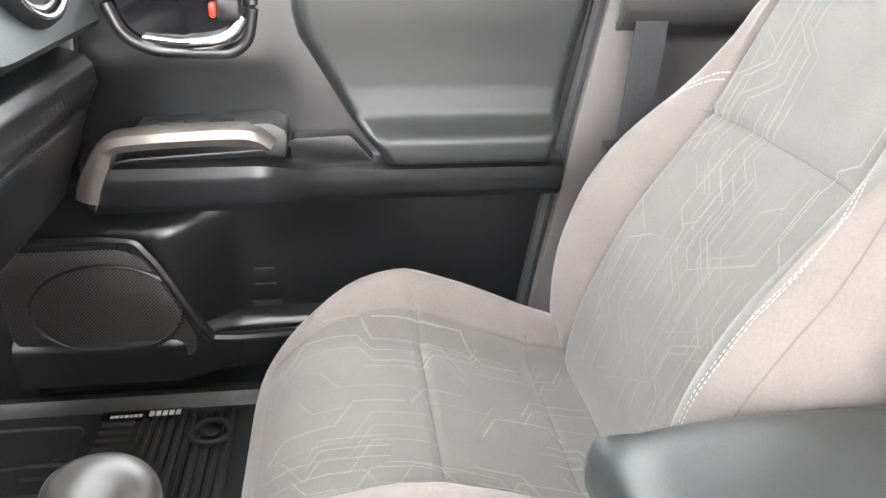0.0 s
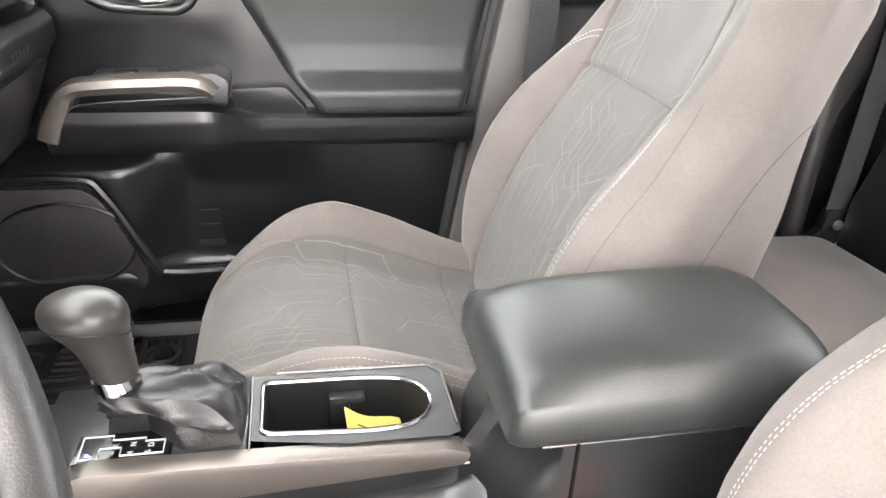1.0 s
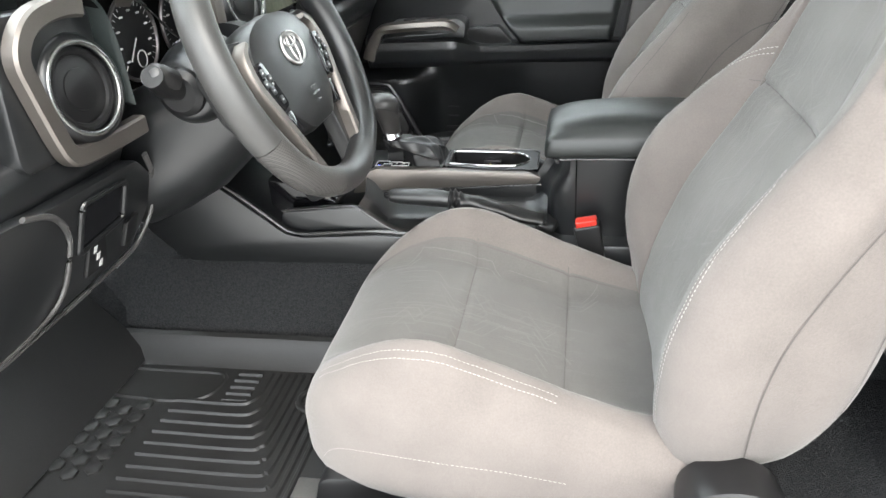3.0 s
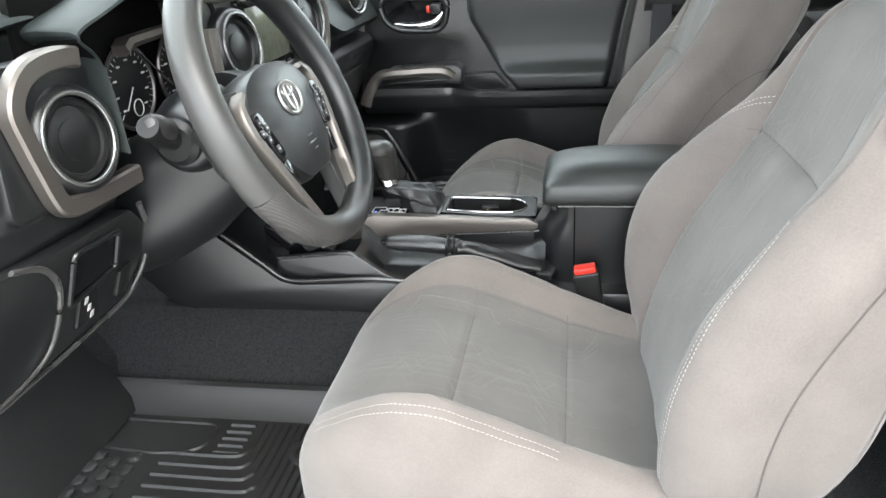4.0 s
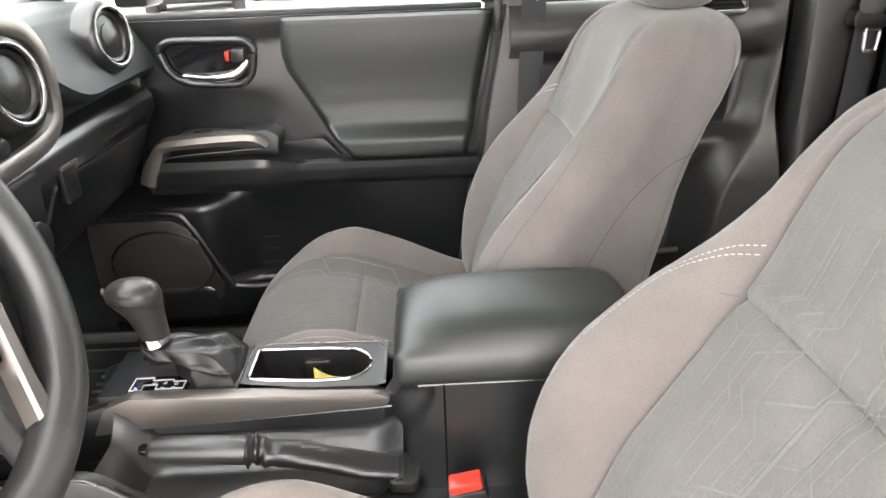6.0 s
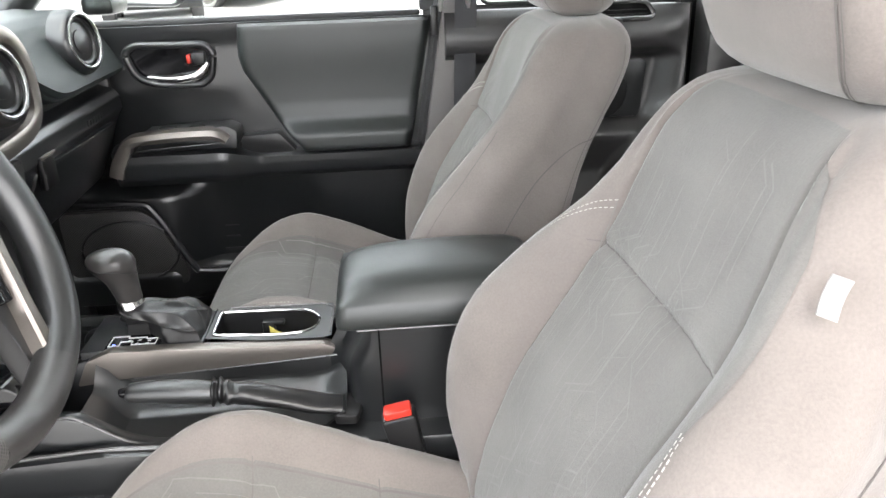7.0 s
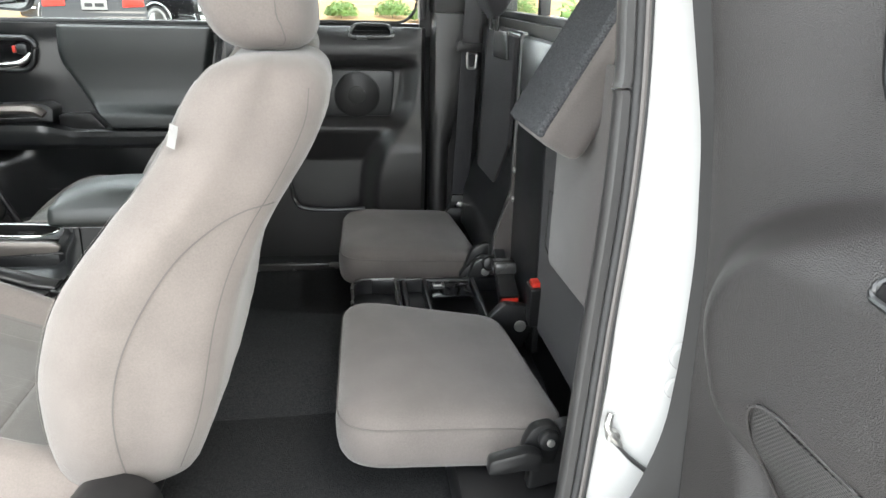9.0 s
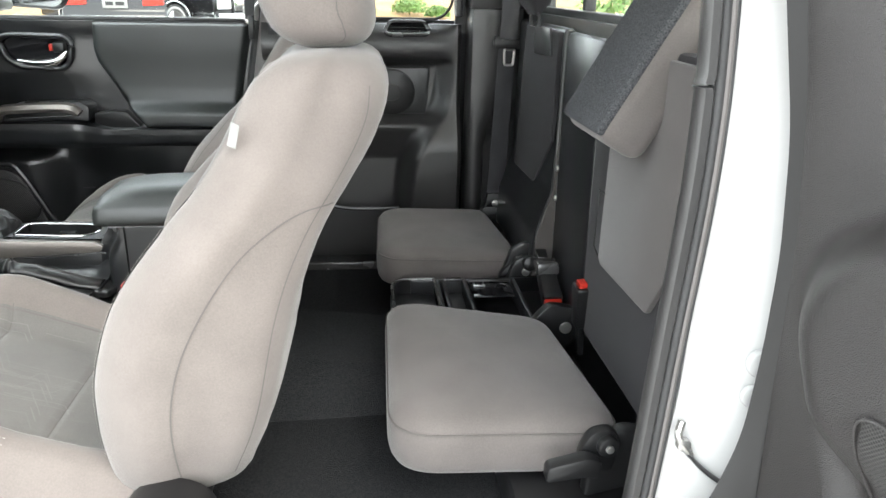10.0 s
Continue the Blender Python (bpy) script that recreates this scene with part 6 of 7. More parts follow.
prof_b = spline([(0.012, 0.016, 0), (0.03, 0.018, 0), (0.046, 0.0205, 0), (0.060, 0.0230, 0), (0.072, 0.0252, 0), (0.083, 0.0240, 0), (0.091, 0.0175, 0), (0.0955, 0.0035, 0)], 6)
for (z, rx, ox), (_, ry, _) in zip(prof_a, prof_b):
    kl.append([topp + Vector((0.72 * ox + rx * 1.04 * math.cos(a), ry * 1.06 * math.sin(a), z * 0.87)) for a in (2 * math.pi * i / 36 for i in range(36))])
part("knob", loft(kl), KNOB, sh, "smooth charcoal knob")
sm = tube([topp + Vector((-0.0140 + 0.0312 * math.cos(a), 0.0268 * math.sin(a), 0.0615 - 0.012 * max(0, math.cos(a)) ** 2)) for a in (2 * math.pi * i / 40 for i in range(40))], 0.0008, 5, closed=True)
part("knob_joint", sm, DARK, sh)

# parking brake
pb = thing("parking_brake", (0.0, 0.245, 0.89), "black parking brake lever with leather gaiter", "parking brake")
grip = spline([(-0.084, 0.250, 0.944), (-0.079, 0.250, 0.9435), (-0.060, 0.250, 0.943), (-0.03, 0.249, 0.942), (0.0, 0.248, 0.940), (0.018, 0.247, 0.938), (0.026, 0.247, 0.937)], 4)
part("grip", tube(grip, [interp([(0, 0.0095), (3, 0.0125), (8, 0.0155), (14, 0.0165), (20, 0.0155), (24, 0.0145)], i) for i in range(len(grip))], 18, flat=0.92), LEATHER, pb, "smooth black grip")
part("release_button", tube([(-0.093, 0.250, 0.9445), (-0.090, 0.250, 0.9445), (-0.080, 0.250, 0.944)], [0.005, 0.0065, 0.0065], 14), GLOSS, pb)
gl = spline([(0.022, 0.247, 0.938), (0.034, 0.247, 0.939), (0.048, 0.247, 0.934), (0.075, 0.248, 0.930), (0.11, 0.250, 0.919), (0.15, 0.253, 0.906), (0.185, 0.256, 0.898)], 8)
loops = []
for i, p in enumerate(gl):
    t = i / (len(gl) - 1)
    fold = math.exp(-(t / 0.32) ** 2)
    w = 0.0165 + 0.004 * smooth01(0.1, 0.9, t)
    h = 0.016 - 0.007 * t
    lp = []
    for j in range(28):
        a = 2 * math.pi * j / 28
        r = 1 + fold * (0.16 * math.sin(i * 1.05 + 1.3 * math.cos(a)) + 0.08 * math.sin(3 * a + i * 0.7)) + 0.03 * math.sin(2 * a + i * 0.5)
        lp.append(p + Vector((0.1 * h * math.sin(a), w * r * math.cos(a), h * r * math.sin(a))))
    loops.append(lp)
part("gaiter", loft(loops), BOOT, pb, "creased leather gaiter")
gs = bmesh.new()
edge = [lp[5] + Vector((0, 0, 0.0008)) for lp in loops[14:]]
for p, q in zip(fine(edge, 0.0022)[::2], fine(edge, 0.0022)[1::2]):
    tube([p, p.lerp(q, 0.75)], 0.0005, 4, bm=gs)
part("gaiter_stitching", gs, SEAM, pb, "pale stitched seam", smooth=False)
part("gaiter_foot", prism(round_poly([(0.175, 0.228), (0.205, 0.226), (0.212, 0.262), (0.200, 0.285), (0.170, 0.28)], 0.008), "z", 0.885, 0.899, 0.004), BOOT, pb)

# paper in the cup holder
note = thing("paper_slip", (0.09, 0.365, 0.889), "crumpled yellow paper slip in the cup holder", "paper")


def slip(u, v, lift=0.0):
    return Vector((0.084 + 0.052 * u - 0.006 * v, 0.352 + 0.036 * v + 0.006 * u, 0.902 + 0.050 * v * (1 - 0.55 * u) + 0.004 * math.sin(5 * u + 3 * v) + lift))


part("sheet", sheet(slip, 12, 10, (0, 0, -0.0006)), YELLOW, note)
nb = bmesh.new()
for i in range(4):
    v = 0.25 + 0.17 * i
    tube([slip(u / 10, v, 0.0012) for u in range(2, 9 - i % 2 * 2)], 0.0007, 4, bm=nb)
tube([slip(0.5 + 0.14 * math.cos(a), 0.12 + 0.1 * math.sin(a), 0.0014) for a in (0.5 * i for i in range(9))], 0.0022, 5, bm=nb)
part("print_bars", nb, DARK, note)


# ---- belt buckles ----
def buckle(base, lean, width, red=(0.020, 0.034, 0.016), name="belt_buckle"):
    """A buckle that rises from its base along lean; red: thickness, width and height of its button."""
    b = thing(name, base, "black seat belt buckle with red button", "belt buckle", "belt buckles")
    up_ = Vector(lean).normalized()
    w_ = (Vector(width) - up_ * up_.dot(Vector(width))).normalized()
    n_ = w_.cross(up_)
    M = Matrix.Translation(base) @ Matrix((n_, w_, up_)).transposed().to_4x4()
    part("housing", turn(prism(round_poly([(-0.018, 0), (0.018, 0), (0.022, 0.085), (-0.022, 0.085)], 0.006), "x", -0.014, 0.014, 0.004), M), DARK, b)
    part("release_button", turn(box(-red[0] / 2, red[0] / 2, -red[1] / 2, red[1] / 2, 0.094 - red[2], 0.094, 0.003), M), RED, b, "red release button")
    part("stem", turn(box(-0.006, 0.006, -0.012, 0.012, -0.06, 0.004, 0.003), M), DARK, b)
    return b


buckle((0.274, 0.200, 0.836), (-0.20, -0.03, 1), (1, 0, 0), (0.022, 0.035, 0.017))
# ---- rear seats ----
def jump_seat(y0, y1, label, mirror):
    s = thing("jump_seat", ((0.84), (y0 + y1) / 2, FLOOR), label, "seat", "rear jump seats")
    poly = round_poly([(0.685, y0 + 0.02), (0.697, y1 + (-0.02 if mirror else 0.062)), (1.0, y1 - (0.01 if mirror else 0.022)), (1.03, y0 + 0.02)], [0.075, 0.075, 0.04, 0.05], 10)
    loops = []
    cx_, cy_ = 0.85, (y0 + y1) / 2
    for z, k in ((0.750, 0.86), (0.752, 0.91), (0.757, 0.955), (0.766, 0.98), (0.78, 0.995), (0.80, 1.0), (0.813, 0.995), (0.824, 0.98), (0.833, 0.95), (0.840, 0.90), (0.845, 0.80), (0.849, 0.55), (0.851, 0.2)):
        loops.append([Vector((cx_ + (x - cx_) * k, cy_ + (y - cy_) * k, z - 0.035 * (x - 0.85))) for x, y in poly])
    part("cushion", loft(loops), REAR_CLOTH, s, "flat grey cloth cushion")
    se = tube([Vector((cx_ + (x - cx_) * 0.985, cy_ + (y - cy_) * 0.985, 0.8235 - 0.035 * (x - 0.85))) for x, y in poly], 0.0016, 5, closed=True)
    part("seam", se, SEAM, s)
    for yy in (y0 + 0.0, y1 - 0.0):
        part("hinge_arm", prism(round_poly([(0.962, 0.735), (1.06, 0.76), (1.085, 0.80), (1.06, 0.84), (1.01, 0.848), (0.968, 0.80)], 0.012), "y", yy - 0.012, yy + 0.012, 0.005), DARK, s)
        part("hinge_bolt", disc((1.045, yy - 0.012, 0.80), (0, -1, 0), 0.012, 0.006, 16, 0.002), STEEL, s)
    part("base_box", box(0.865, 1.06, y0 - 0.03, y1 - 0.01, FLOOR, 0.735, 0.010), DARK, s, "black plastic under-seat box")
    part("pivot_knob", disc((1.058 if y1 < 0.5 else 1.03, y1 + 0.012 if y1 < 0.5 else y0 - 0.03, 0.818 if y1 < 0.5 else 0.835), (0, -1, 0.2), 0.018, 0.024, 24, 0.008), DARK, s)
    return s


js1 = jump_seat(-0.18, 0.24, "grey cloth rear jump seat cushion folded down", False)
js2 = jump_seat(0.522, 0.945, "dark grey cloth rear jump seat cushion folded down", True)
part("release_handle", prism(round_poly([(0.898, 0.786), (0.955, 0.792), (0.972, 0.788), (0.976, 0.816), (0.955, 0.824), (0.899, 0.811)], 0.008), "y", -0.222, -0.198, 0.005), DARK, js1, "black release handle")
buckle((1.070, 0.214, 0.810), (-0.05, -0.05, 1), (0, 1, 0), (0.018, 0.026, 0.036))
lying = buckle((1.047, 0.412, 0.846), (0, -1, -0.52), (1, 0, 0), (0.015, 0.037, 0.018))
part("latch_cover", box(1.022, 1.072, 0.385, 0.43, 0.842, 0.872, 0.008), EDGE, lying, "grey latch cover")
for yb, zb in ((0.532, 0.80), (0.505, 0.775)):
    part("hinge_bracket", prism(round_poly([(0.975, zb), (1.05, zb), (1.065, zb + 0.05), (1.03, zb + 0.075), (0.995, zb + 0.06)], 0.012), "y", yb - 0.014, yb + 0.008, 0.005), DARK, js2, "black hinge bracket")
part("hinge_pin", disc((1.022, 0.488, 0.815), (0, -1, 0), 0.010, 0.006, 16, 0.002), STEEL, js2)
# storage tray between the cushions
tray = thing("storage_tray", (0.85, 0.37, 0.70), "black plastic storage tray between the rear seats", "tray")
part("base", box(0.715, 1.06, 0.25, 0.487, 0.74, 0.770, 0.004), DARK, tray)
for x in (0.817, 0.832, 0.880, 0.990):
    part("divider", box(x - 0.005, x + 0.005, 0.255, 0.482, 0.76, 0.803, 0.003), PLASTIC, tray)
for y in (0.255, 0.482):
    part("side_wall", box(0.76, 1.06, y - 0.005, y + 0.005, 0.76, 0.803, 0.003), PLASTIC, tray)
cell = round_poly([(0.717, 0.258), (0.812, 0.258), (0.812, 0.482), (0.717, 0.482)], [0.02, 0.004, 0.004, 0.045])
part("cell_wall", loft([[Vector((x, y, z)) for x, y in cell] for z in (0.742, 0.802)], caps=False), PLASTIC, tray)
part("cell_rim", tube([Vector((x, y, 0.804)) for x, y in cell], 0.0035, 8, closed=True), EDGE, tray)
part("slot_lip", box(0.838, 0.872, 0.468, 0.480, 0.803, 0.808, 0.002), EDGE, tray)
part("cover_plate", box(0.890, 0.982, 0.392, 0.474, 0.792, 0.798, 0.003), GLOSS, tray, "small dark cover plate")
part("cover_edge", box(0.890, 0.982, 0.472, 0.475, 0.798, 0.801, 0.001), EDGE, tray)
part("hook", join(box(0.897, 0.922, 0.440, 0.446, 0.798, 0.803, 0.002), join(box(0.897, 0.901, 0.440, 0.462, 0.798, 0.802, 0.001), box(0.918, 0.922, 0.440, 0.462, 0.798, 0.802, 0.001))), STEEL, tray)
part("latch_arc", tube([(0.958 + 0.016 * math.cos(a), 0.425 + 0.03 * math.sin(a), 0.800) for a in (0.6 + 0.16 * i for i in range(14))], 0.002, 6), EDGE, tray)
part("front_wall", box(0.712, 0.722, 0.25, 0.44, FLOOR, 0.742, 0.003), DARK, tray)
# back panels
part("hinge_plate", prism(round_poly([(0.952, 0.785), (1.0, 0.780), (1.010, 0.830), (0.995, 0.852), (0.964, 0.846), (0.950, 0.815)], 0.012), "y", -0.196, -0.176, 0.005), DARK, js1, "black hinge cover")
part("hinge_cover", disc((0.988, -0.192, 0.828), (0, -1, 0), 0.016, 0.016, 24, 0.005), DARK, js1)
part("hinge_pin", disc((0.988, -0.207, 0.828), (0, -1, 0), 0.006, 0.005, 16, 0.002), STEEL, js1)
bp = part("backrest", box(1.072, 1.099, -0.36, 0.23, 0.80, 1.345, 0.008), DARK_CLOTH, js1, "charcoal cloth backrest")
part("cloth_panel", prism(round_poly([(-0.204, 1.335), (0.118, 1.335), (0.130, 1.03), (0.130, 0.982), (0.118, 0.972), (-0.094, 0.976), (-0.204, 1.129)], 0.006), "x", 1.062, 1.074, 0.004), REAR_CLOTH_SHADED, bp, "grey cloth facing")
part("panel_seam", tube([(1.0715, 0.150, 1.09), (1.0715, 0.178, 1.09), (1.0715, 0.182, 0.985), (1.0715, 0.156, 0.975)], 0.0015, 6), EDGE, bp)
bp2 = part("backrest", prism(round_poly([(1.030, 0.80), (1.036, 0.90), (1.068, 1.0), (1.074, 1.345), (1.099, 1.345), (1.099, 0.80)], 0.01), "y", 0.490, 0.925, 0.014, 3), PLASTIC, js2)
# far facing darker than the near one: its deeper shade is in the colour
part("cloth_panel", prism(round_poly([(0.80, 1.338), (0.497, 1.338), (0.500, 1.11), (0.640, 0.985), (0.868, 0.978)], 0.008), "x", 1.062, 1.076, 0.003), DARK_CLOTH, bp2, "cloth facing, darkened for the shade on the far side")
# side that catches light, drawn in the paler of the two back cloths
part("side_panel", prism(round_poly([(1.034, 0.805), (1.040, 0.90), (1.070, 1.0), (1.078, 1.15), (1.096, 1.15), (1.096, 0.805)], 0.008), "y", 0.482, 0.492, 0.004), REAR_CLOTH_SHADED, bp2, "grey cloth side")
part("pull_flap", prism(round_poly([(0.69, 1.343), (0.55, 1.343), (0.538, 1.285), (0.69, 1.280)], 0.004), "x", 1.057, 1.064, 0.002), DARK, bp2, "black pull flap")
wall_piece("wall_back_board", box(1.074, 1.099, 0.240, 0.476, 0.80, 1.34, 0.012), PLASTIC, "black board between the rear backrests")
for z in (1.06, 0.995):
    bolt = thing("panel_bolt", (1.074, 0.462, z), "small zinc bolt on the black back board", "bolt", "back board bolts")
    part("bolt_head", disc((1.074, 0.462, z), (-1, 0, 0), 0.007, 0.005, 12, 0.002), STEEL, bolt)
# folded and upright headrests
fh = thing("rear_headrest", (1.02, -0.005, 1.2), "tilted headrest with dark fleece face and grey cloth sides", "headrest", "rear headrests")
up_h = Vector((0.50, 0, 0.866)).normalized()
fr_h = Vector((-up_h.z, 0, up_h.x))
o = Vector((0.970, 0.015, 1.232))
def slab(w, l0, l1, t0, t1, r):
    q = bmesh.new()
    bmesh.ops.create_cube(q, size=1)
    for v in q.verts:
        v.co = o + Vector((0, v.co.y * 2 * w, 0)) + up_h * (l0 + (v.co.x + 0.5) * (l1 - l0)) + fr_h * (t0 + (v.co.z + 0.5) * (t1 - t0))
    return bevel(q, r, 4)
part("pad", slab(0.0935, 0.0, 0.25, -0.078, -0.004, 0.02), REAR_CLOTH, fh, "grey cloth sides")
part("fleece_face", slab(0.0875, 0.006, 0.235, -0.012, 0.003, 0.006), FLEECE, fh, "dark grey fleece face")
uh = thing("rear_headrest", (1.05, 0.68, 1.34), "dark upright headrest on the rear backrest", "headrest", "rear headrests")
rows = [(Vector((1.05, 0.68, 1.44 + 0.075 * s)), Vector((0, 1, 0)), Vector((-1, 0, 0)), 0.09 * max(0.3, (1 - abs(s) ** 3)) ** 0.5, 0.035 * max(0.2, 1 - abs(s) ** 3), 0.0) for s in (-1, -0.9, -0.7, -0.4, 0, 0.4, 0.7, 0.9, 1)]
part("pad", loft(seat_shell(rows, n=36)), DARK_CLOTH, uh)
for k in (-1, 1):
    part("post", tube([(1.055, 0.68 + 0.04 * k, 1.34), (1.052, 0.68 + 0.04 * k, 1.38)], 0.005, 8), DARK, uh)

# ---- floor mats ----
def floor_mat(y0, y1, label, side, badge):
    """A tray mat; side: +1 where the raised inner wall stands at y1, -1 at y0."""
    m_ = thing("floor_mat", (-0.35, (y0 + y1) / 2, FLOOR), label, "floor mat", "floor mats")
    outline = round_poly([(-0.66, y0), (-0.06, y0), (-0.06, y1), (-0.66, y1)], 0.05)
    part("tray", prism(outline, "z", FLOOR + 0.002, FLOOR + 0.008, 0.002), MATRUB, m_, "black rubber tray")
    q = bmesh.new()
    cxm, cym = -0.36, (y0 + y1) / 2
    rr = []
    for inset, z in ((0.035, 0.008), (0.012, 0.03), (0.004, 0.055), (-0.006, 0.058), (-0.010, 0.052), (0.0, 0.005)):
        fx, fy = 1 - inset / 0.30, 1 - inset / ((y1 - y0) / 2)
        rr.append([q.verts.new((cxm + (x - cxm) * fx, cym + (y - cym) * fy, FLOOR + z * (0.4 if badge else 1.0))) for x, y in outline])
    for a, b in zip(rr, rr[1:]):
        for i in range(len(a)):
            j = (i + 1) % len(a)
            q.faces.new((a[i], a[j], b[j], b[i]))
    bmesh.ops.recalc_face_normals(q, faces=q.faces)
    part("rim", q, MATRUB, m_, "raised rubber rim")

    def at(a, b):
        """a: back along the truck; b: in from the raised wall."""
        return Vector((a, (y1 - b) if side > 0 else (y0 + b), FLOOR + 0.008))
    for i in range(10):
        xk, bk = -0.285 + 0.0145 * i, 0.13 + 0.026 * i
        part("rib", tube(spline([at(xk, 0.045), at(xk, 0.06), at(xk, bk - 0.03), at(xk - 0.008, bk - 0.008), at(xk - 0.03, bk), at(-0.40, bk), at(-0.425, bk)], 4), 0.0048, 6), MATRUB, m_)
    for i in range(5):
        part("short_rib", tube([at(-0.345, 0.05 + 0.018 * i), at(-0.30, 0.05 + 0.018 * i)], 0.005, 6), MATRUB, m_)
    for i in range(5):
        for j in range(6):
            c = at(-0.60 + 0.032 * i, 0.15 + 0.030 * j + (0.015 if i % 2 else 0))
            part("hexagon", disc(c - Vector((0, 0, 0.001)), (0, 0, 1), 0.0145, 0.006, 6, 0.002), MATRUB, m_)
    hp = round_poly([at(-0.63, 0.05)[:2], at(-0.36, 0.05)[:2], at(-0.37, 0.12)[:2], at(-0.44, 0.135)[:2], at(-0.62, 0.12)[:2]], 0.03)
    part("heel_pad_edge", tube([Vector((x, y, FLOOR + 0.008)) for x, y in hp], 0.004, 6, closed=True), MATRUB, m_)
    f_ = at(-0.182, 0.09 if badge else 0.115)
    part("fastener", ring(f_ + Vector((0, 0, 0.005)), (0, 0, 1), 0.026, 0.006, 28, 8), MATRUB, m_)
    part("fastener_cap", disc(f_, (0, 0, 1), 0.013, 0.010, 20, 0.002), DARK, m_)
    part("toe_flap", prism([(-0.55, FLOOR + 0.004), (-0.745, 0.893), (-0.737, 0.900), (-0.541, FLOOR + 0.012)], "y", y0 + (-0.03 if side > 0 and y0 < 0 else 0), y1, 0.002), MATRUB, m_, "smooth rubber flap up the toe board")
    if badge:
        part("badge_strip", box(-0.352, -0.222, y1 - 0.048, y1 - 0.022, FLOOR + 0.006, FLOOR + 0.0105, 0.001), GLOSS, m_, "dark badge strip")
        for x0, n_ in ((-0.338, 7), (-0.282, 5)):
            bq = bmesh.new()
            wdt = 0.048 / n_
            for i in range(n_):
                box(x0 + wdt * i, x0 + wdt * (i + 0.78), y1 - 0.040, y1 - (0.034 if n_ == 7 else 0.028), FLOOR + 0.0104, FLOOR + 0.0110, bm=bq)
            part("badge", bq, PRINT, m_, "small pale maker's badge")
    return m_


floor_mat(-0.31, 0.125, "black rubber floor mat with ribs and hexagons", 1, False)
floor_mat(0.52, 1.005, "black rubber floor mat with ribs and small badge", 1, True)


# ---- outside: parked cars and bushes ----
GLASSY = material("clear_lamp_glass", (0.55, 0.56, 0.56), 0.15, 0, 0.05, 5, 100, 0.0)
PAINT = material("black_car_paint", (0.012, 0.012, 0.013), 0.1, 0, 0.1, 3, 100, 0.0)
car = thing("car", (-4.6, 17.0, 0.28), "old long black sedan with chrome bumper and whitewall tyres parked outside", "car", "parked cars")
CM = Matrix(((0.857, 0.515, 0, -2.38), (-0.515, 0.857, 0, 15.5), (0, 0, 1, 0.28), (0, 0, 0, 1)))
cp = round_poly([(-5.3, 0.32), (-5.3, 0.85), (-4.4, 0.93), (-3.95, 1.36), (-2.6, 1.38), (-1.95, 0.96), (-0.1, 0.88), (0.0, 0.8), (0.0, 0.36), (-0.3, 0.30), (-5.0, 0.30)], 0.06)
part("body", turn(prism(cp, "y", 0.0, 1.9, 0.05, 3), CM), PAINT, car)
for x in (-1.05, -4.25):
    w_ = part("wheel", turn(disc((x, 0.20, 0.34), (0, -1, 0), 0.34, 0.22, 36, 0.03), CM), RUBBER, car)
    part("whitewall", turn(ring((x, -0.022, 0.34), (0, -1, 0), 0.255, 0.035, 36, 8, 0.3), CM), WHITE, w_, "white tyre wall")
    part("hub_cap", turn(disc((x, 0.0, 0.34), (0, -1, 0), 0.21, 0.03, 32, 0.012), CM), STEEL, w_, "spoked steel wheel cover")
    part("arch_trim", turn(tube([Vector((x + 0.40 * math.cos(a), -0.012, 0.34 + 0.40 * math.sin(a))) for a in (math.pi * i / 24 for i in range(25))], 0.022, 8), CM), CHROME, car, "chrome wheel arch trim")
part("bumper", turn(join(box(0.0, 0.17, -0.04, 1.94, 0.36, 0.52, 0.04), box(-0.55, 0.05, -0.05, 0.02, 0.38, 0.50, 0.02)), CM), CHROME, car, "chrome bumper")
part("grille", turn(box(-0.01, 0.03, 0.62, 1.28, 0.55, 0.84, 0.01), CM), CHROME, car, "chrome grille")
for y in (0.10, 1.36):
    part("headlamp", turn(box(-0.01, 0.025, y, y + 0.42, 0.60, 0.78, 0.015), CM), GLASSY, car, "square headlamp")
part("number_plate", turn(box(0.17, 0.185, 0.72, 1.06, 0.50, 0.66, 0.004), CM), TAG, car, "pale number plate")
for x0, x1 in ((-5.2, -4.7), (-3.8, -1.5), (-0.6, -0.02)):
    part("side_moulding", turn(box(x0, x1, -0.018, 0.01, 0.50, 0.545, 0.006), CM), CHROME, car, "chrome side moulding")
part("side_marker", turn(box(-0.5, -0.25, -0.012, 0.01, 0.40, 0.44, 0.004), CM), RED, car)
part("side_glass", turn(prism([(-4.3, 0.95), (-3.85, 1.30), (-2.7, 1.31), (-2.15, 0.98)], "y", -0.006, 0.02), CM), GLOSS, car)

suv = thing("car", (-3.6, 13.8, 0.26), "dark hatchback with red tail lamps parked outside", "car", "parked cars")
SM = Matrix.Translation((-4.32, 12.5, 0.26)) @ Matrix.Rotation(radians(14), 4, "Z")
part("body", turn(prism(round_poly([(0.0, 0.30), (-0.05, 0.42), (-0.05, 0.58), (0.03, 0.66), (0.08, 1.0), (0.40, 1.45), (1.2, 1.5), (2.2, 1.4), (2.7, 1.0), (3.2, 0.85), (3.25, 0.3)], 0.05), "x", 0.0, 1.66, 0.05, 3), SM), PAINT, suv)
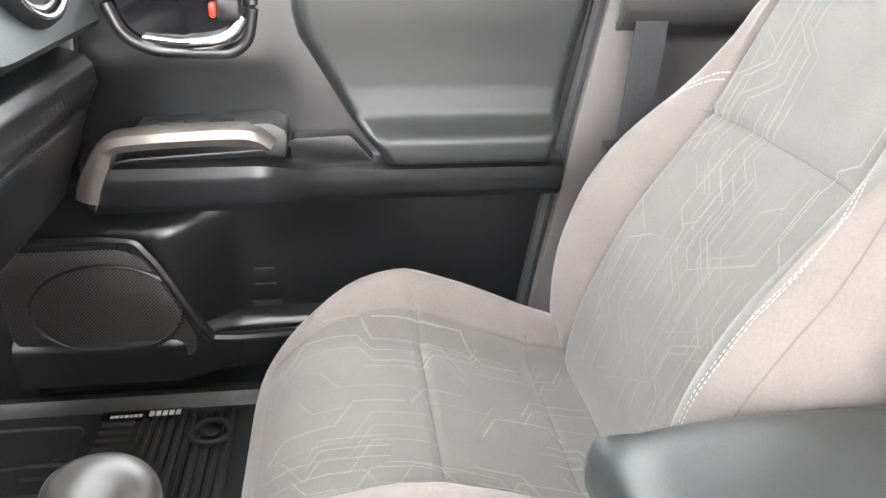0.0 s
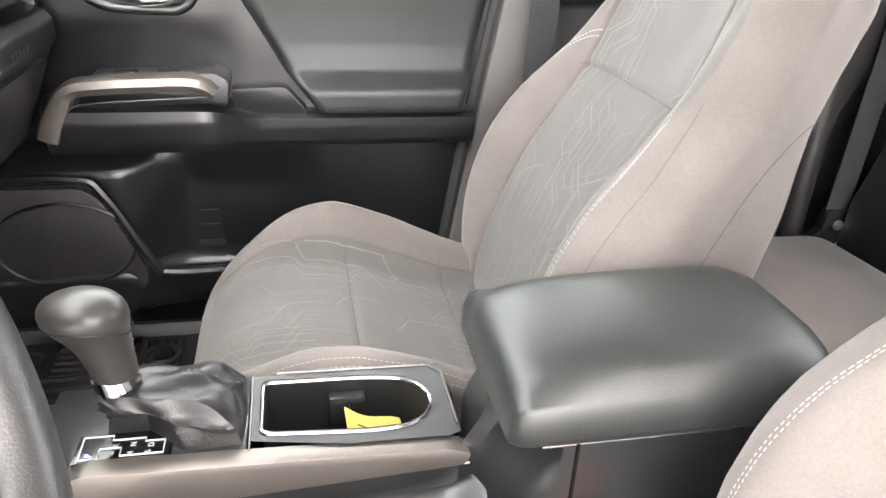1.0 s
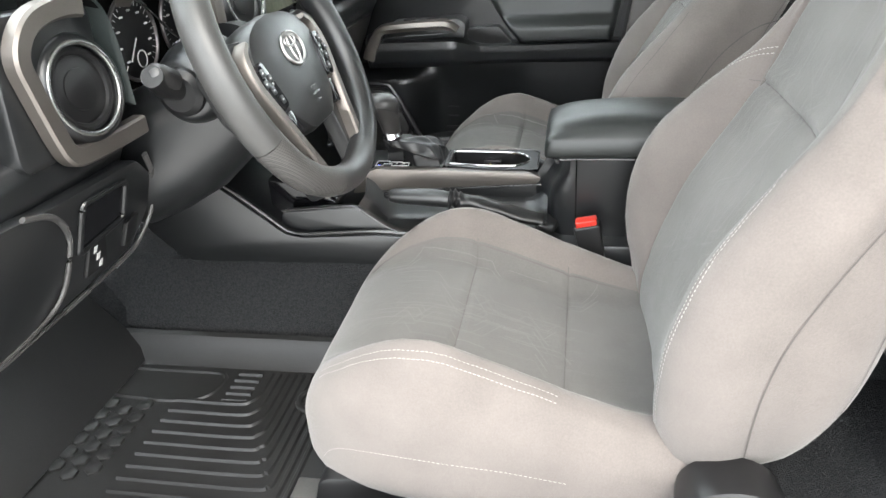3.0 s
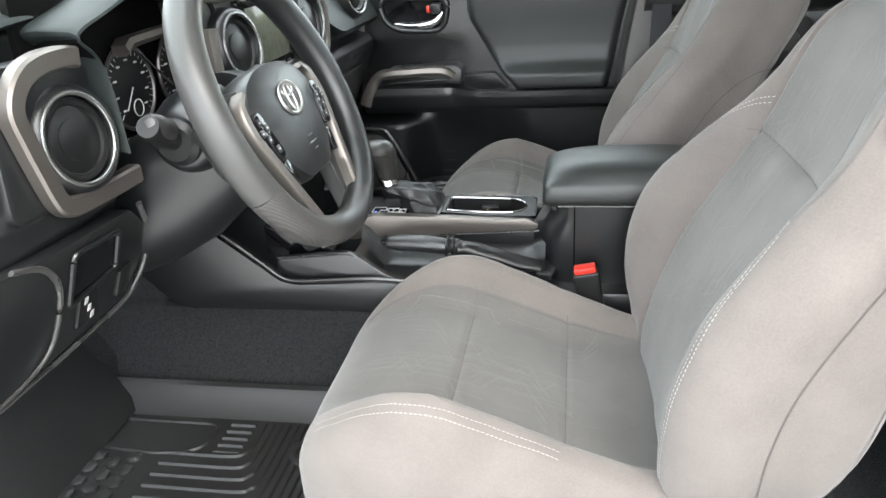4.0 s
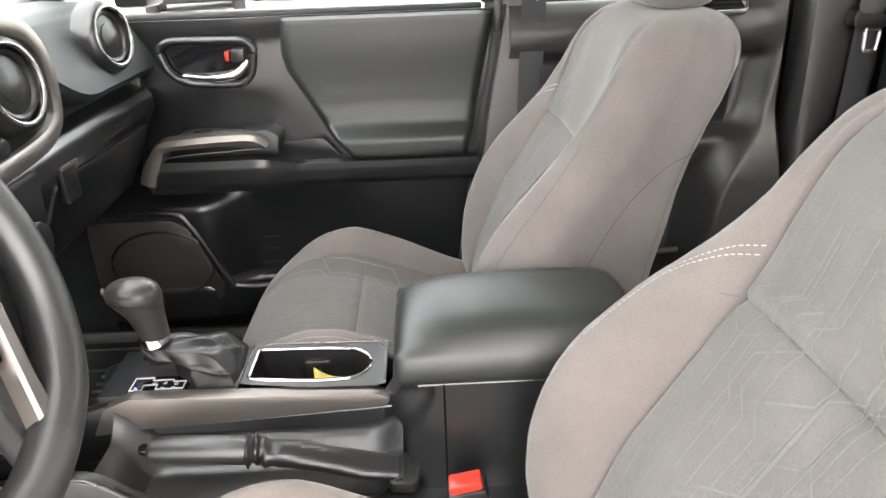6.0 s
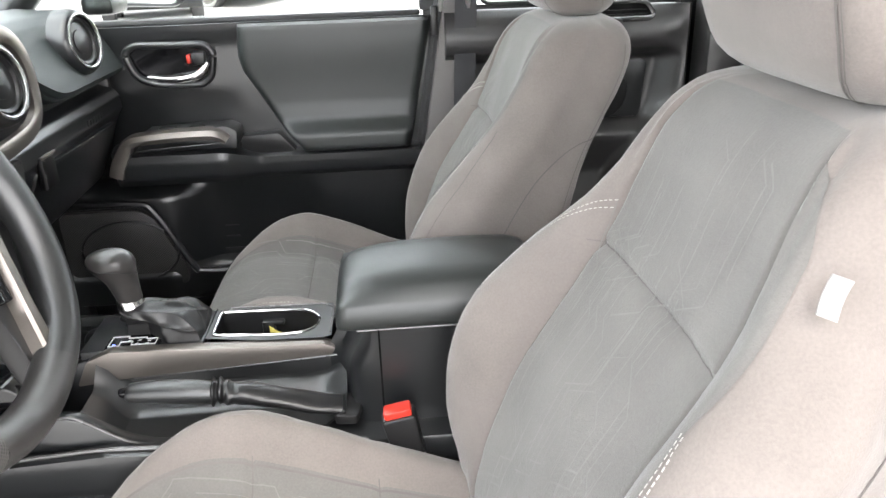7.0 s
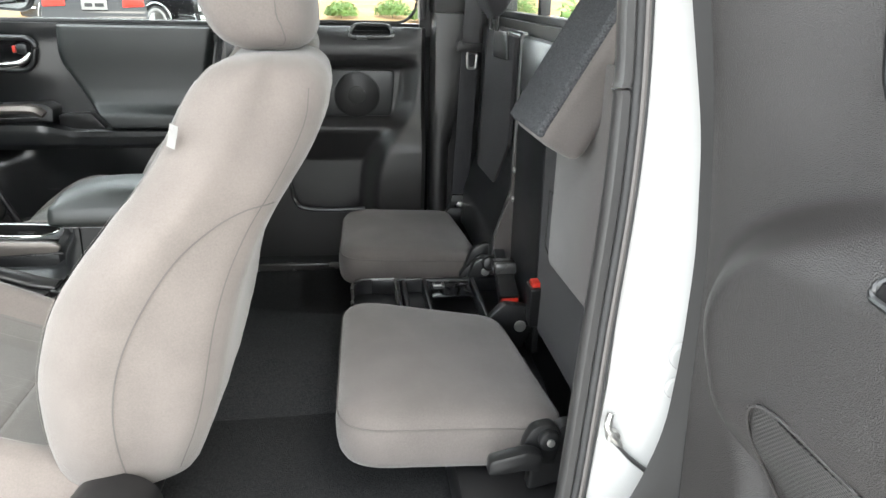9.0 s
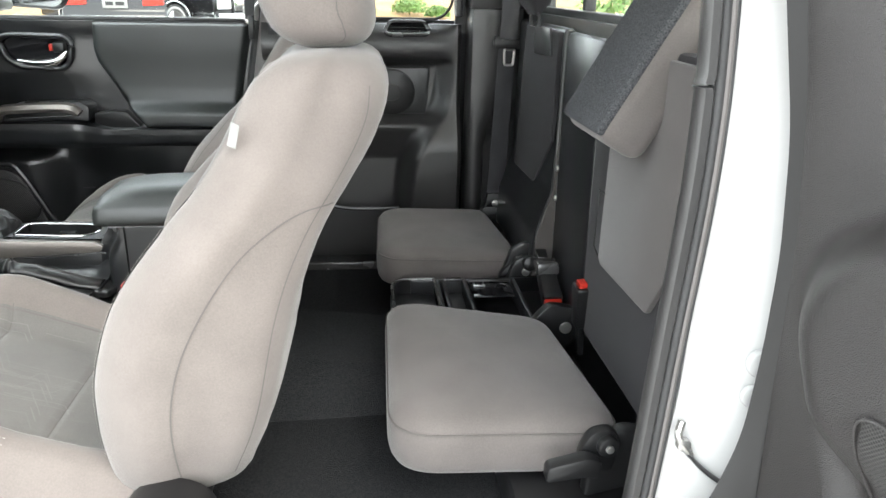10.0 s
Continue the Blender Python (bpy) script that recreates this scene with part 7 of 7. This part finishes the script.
for x in (0.03, 1.27):
    part("tail_lamp", turn(prism(round_poly([(x, 0.74), (x + 0.36, 0.76), (x + 0.34, 0.92), (x + 0.02, 0.94)], 0.03), "y", 0.02, 0.09, 0.015), SM), RED, suv, "red tail lamp")
    part("reflector", turn(box(x + 0.02, x + 0.32, -0.058, -0.03, 0.44, 0.49, 0.006), SM), RED, suv)
part("rear_strip", turn(box(0.36, 1.30, -0.062, -0.04, 0.465, 0.50, 0.006), SM), CHROME, suv)
part("number_plate", turn(box(0.63, 1.03, 0.005, 0.035, 0.70, 0.86, 0.004), SM), TAG, suv, "pale number plate")
part("plate_bars", turn(join(box(0.68, 0.80, 0.0, 0.01, 0.75, 0.81), box(0.84, 0.98, 0.0, 0.01, 0.75, 0.81)), SM), DARK, suv, "dark unreadable bars")
part("rear_glass", turn(prism([(0.2, 1.02), (1.46, 1.02), (1.34, 1.36), (0.32, 1.36)], "y", -0.008, 0.004), SM @ Matrix.Translation((0, 0.06, 0)) @ Matrix(((1, 0, 0, 0), (0, 1, 0.71, -0.71 * 1.0), (0, 0, 1, 0), (0, 0, 0, 1)))), GLOSS, suv)
for y in (0.75, 2.6):
    for x in (-0.01, 1.67):
        part("wheel", turn(disc((x if x < 0 else x - 0.2, y, 0.31), (1, 0, 0), 0.31, 0.21, 30, 0.03), SM), RUBBER, suv)

LEAF = material("bright_shrub_leaf", (0.10, 0.17, 0.035), 0.6, 0, 0.45, 3, 30, 0.0)


def bush(x, y, z, r, n, seed):
    rng = random.Random(seed)
    b = thing("bush", (x, y, z), "small bright green shrub on the bank", "bush", "bushes on the bank")
    q = bmesh.new()
    for _ in range(n):
        d = Vector((rng.gauss(0, 1), rng.gauss(0, 1), abs(rng.gauss(0, 0.9)))).normalized() * r * rng.uniform(0.45, 1.05)
        c = Vector((x, y, z)) + Vector((d.x * 1.2, d.y, d.z * 0.95 + 0.06))
        s = rng.uniform(0.05, 0.09) * max(0.7, r)
        u = Vector((rng.gauss(0, 1), rng.gauss(0, 1), rng.gauss(0, 1))).normalized()
        w = u.orthogonal().normalized()
        vs = [q.verts.new(c + p) for p in (u * s, w * s * 0.45, -u * s, -w * s * 0.45)]
        q.faces.new(vs)
    part("crown", q, LEAF, b, smooth=False)
    part("stem", tube([(x, y, z - 0.1), (x, y, z + r * 0.7)], [0.05 * r, 0.015 * r], 6), material("bark", (0.12, 0.08, 0.05), 0.9), b)
    return b


for i, (x, y, r) in enumerate(((0.63, 19.4, 0.38), (2.0, 19.7, 0.42), (2.7, 19.1, 0.28), (3.9, 19.7, 0.42), (-5.9, 20.0, 0.42), (5.7, 20.7, 0.48))):
    bush(x, y, 0.46 + 2.2 * max(0, (y - 18) / 27) ** 0.8, r, 900, i)
for i, (x, y, r) in enumerate(((6.2, 10.5, 1.4), (7.2, 12.2, 1.5), (8.2, 14.0, 1.5), (6.6, 14.4, 1.4), (9.4, 12.2, 1.6), (9.6, 15.6, 1.6), (7.4, 8.6, 1.4), (9.2, 9.6, 1.6), (8.4, 6.4, 1.4), (10.2, 7.4, 1.6), (11.0, 10.6, 1.8))):
    bush(x, y, ground_z(y), r, 2200, 40 + i)
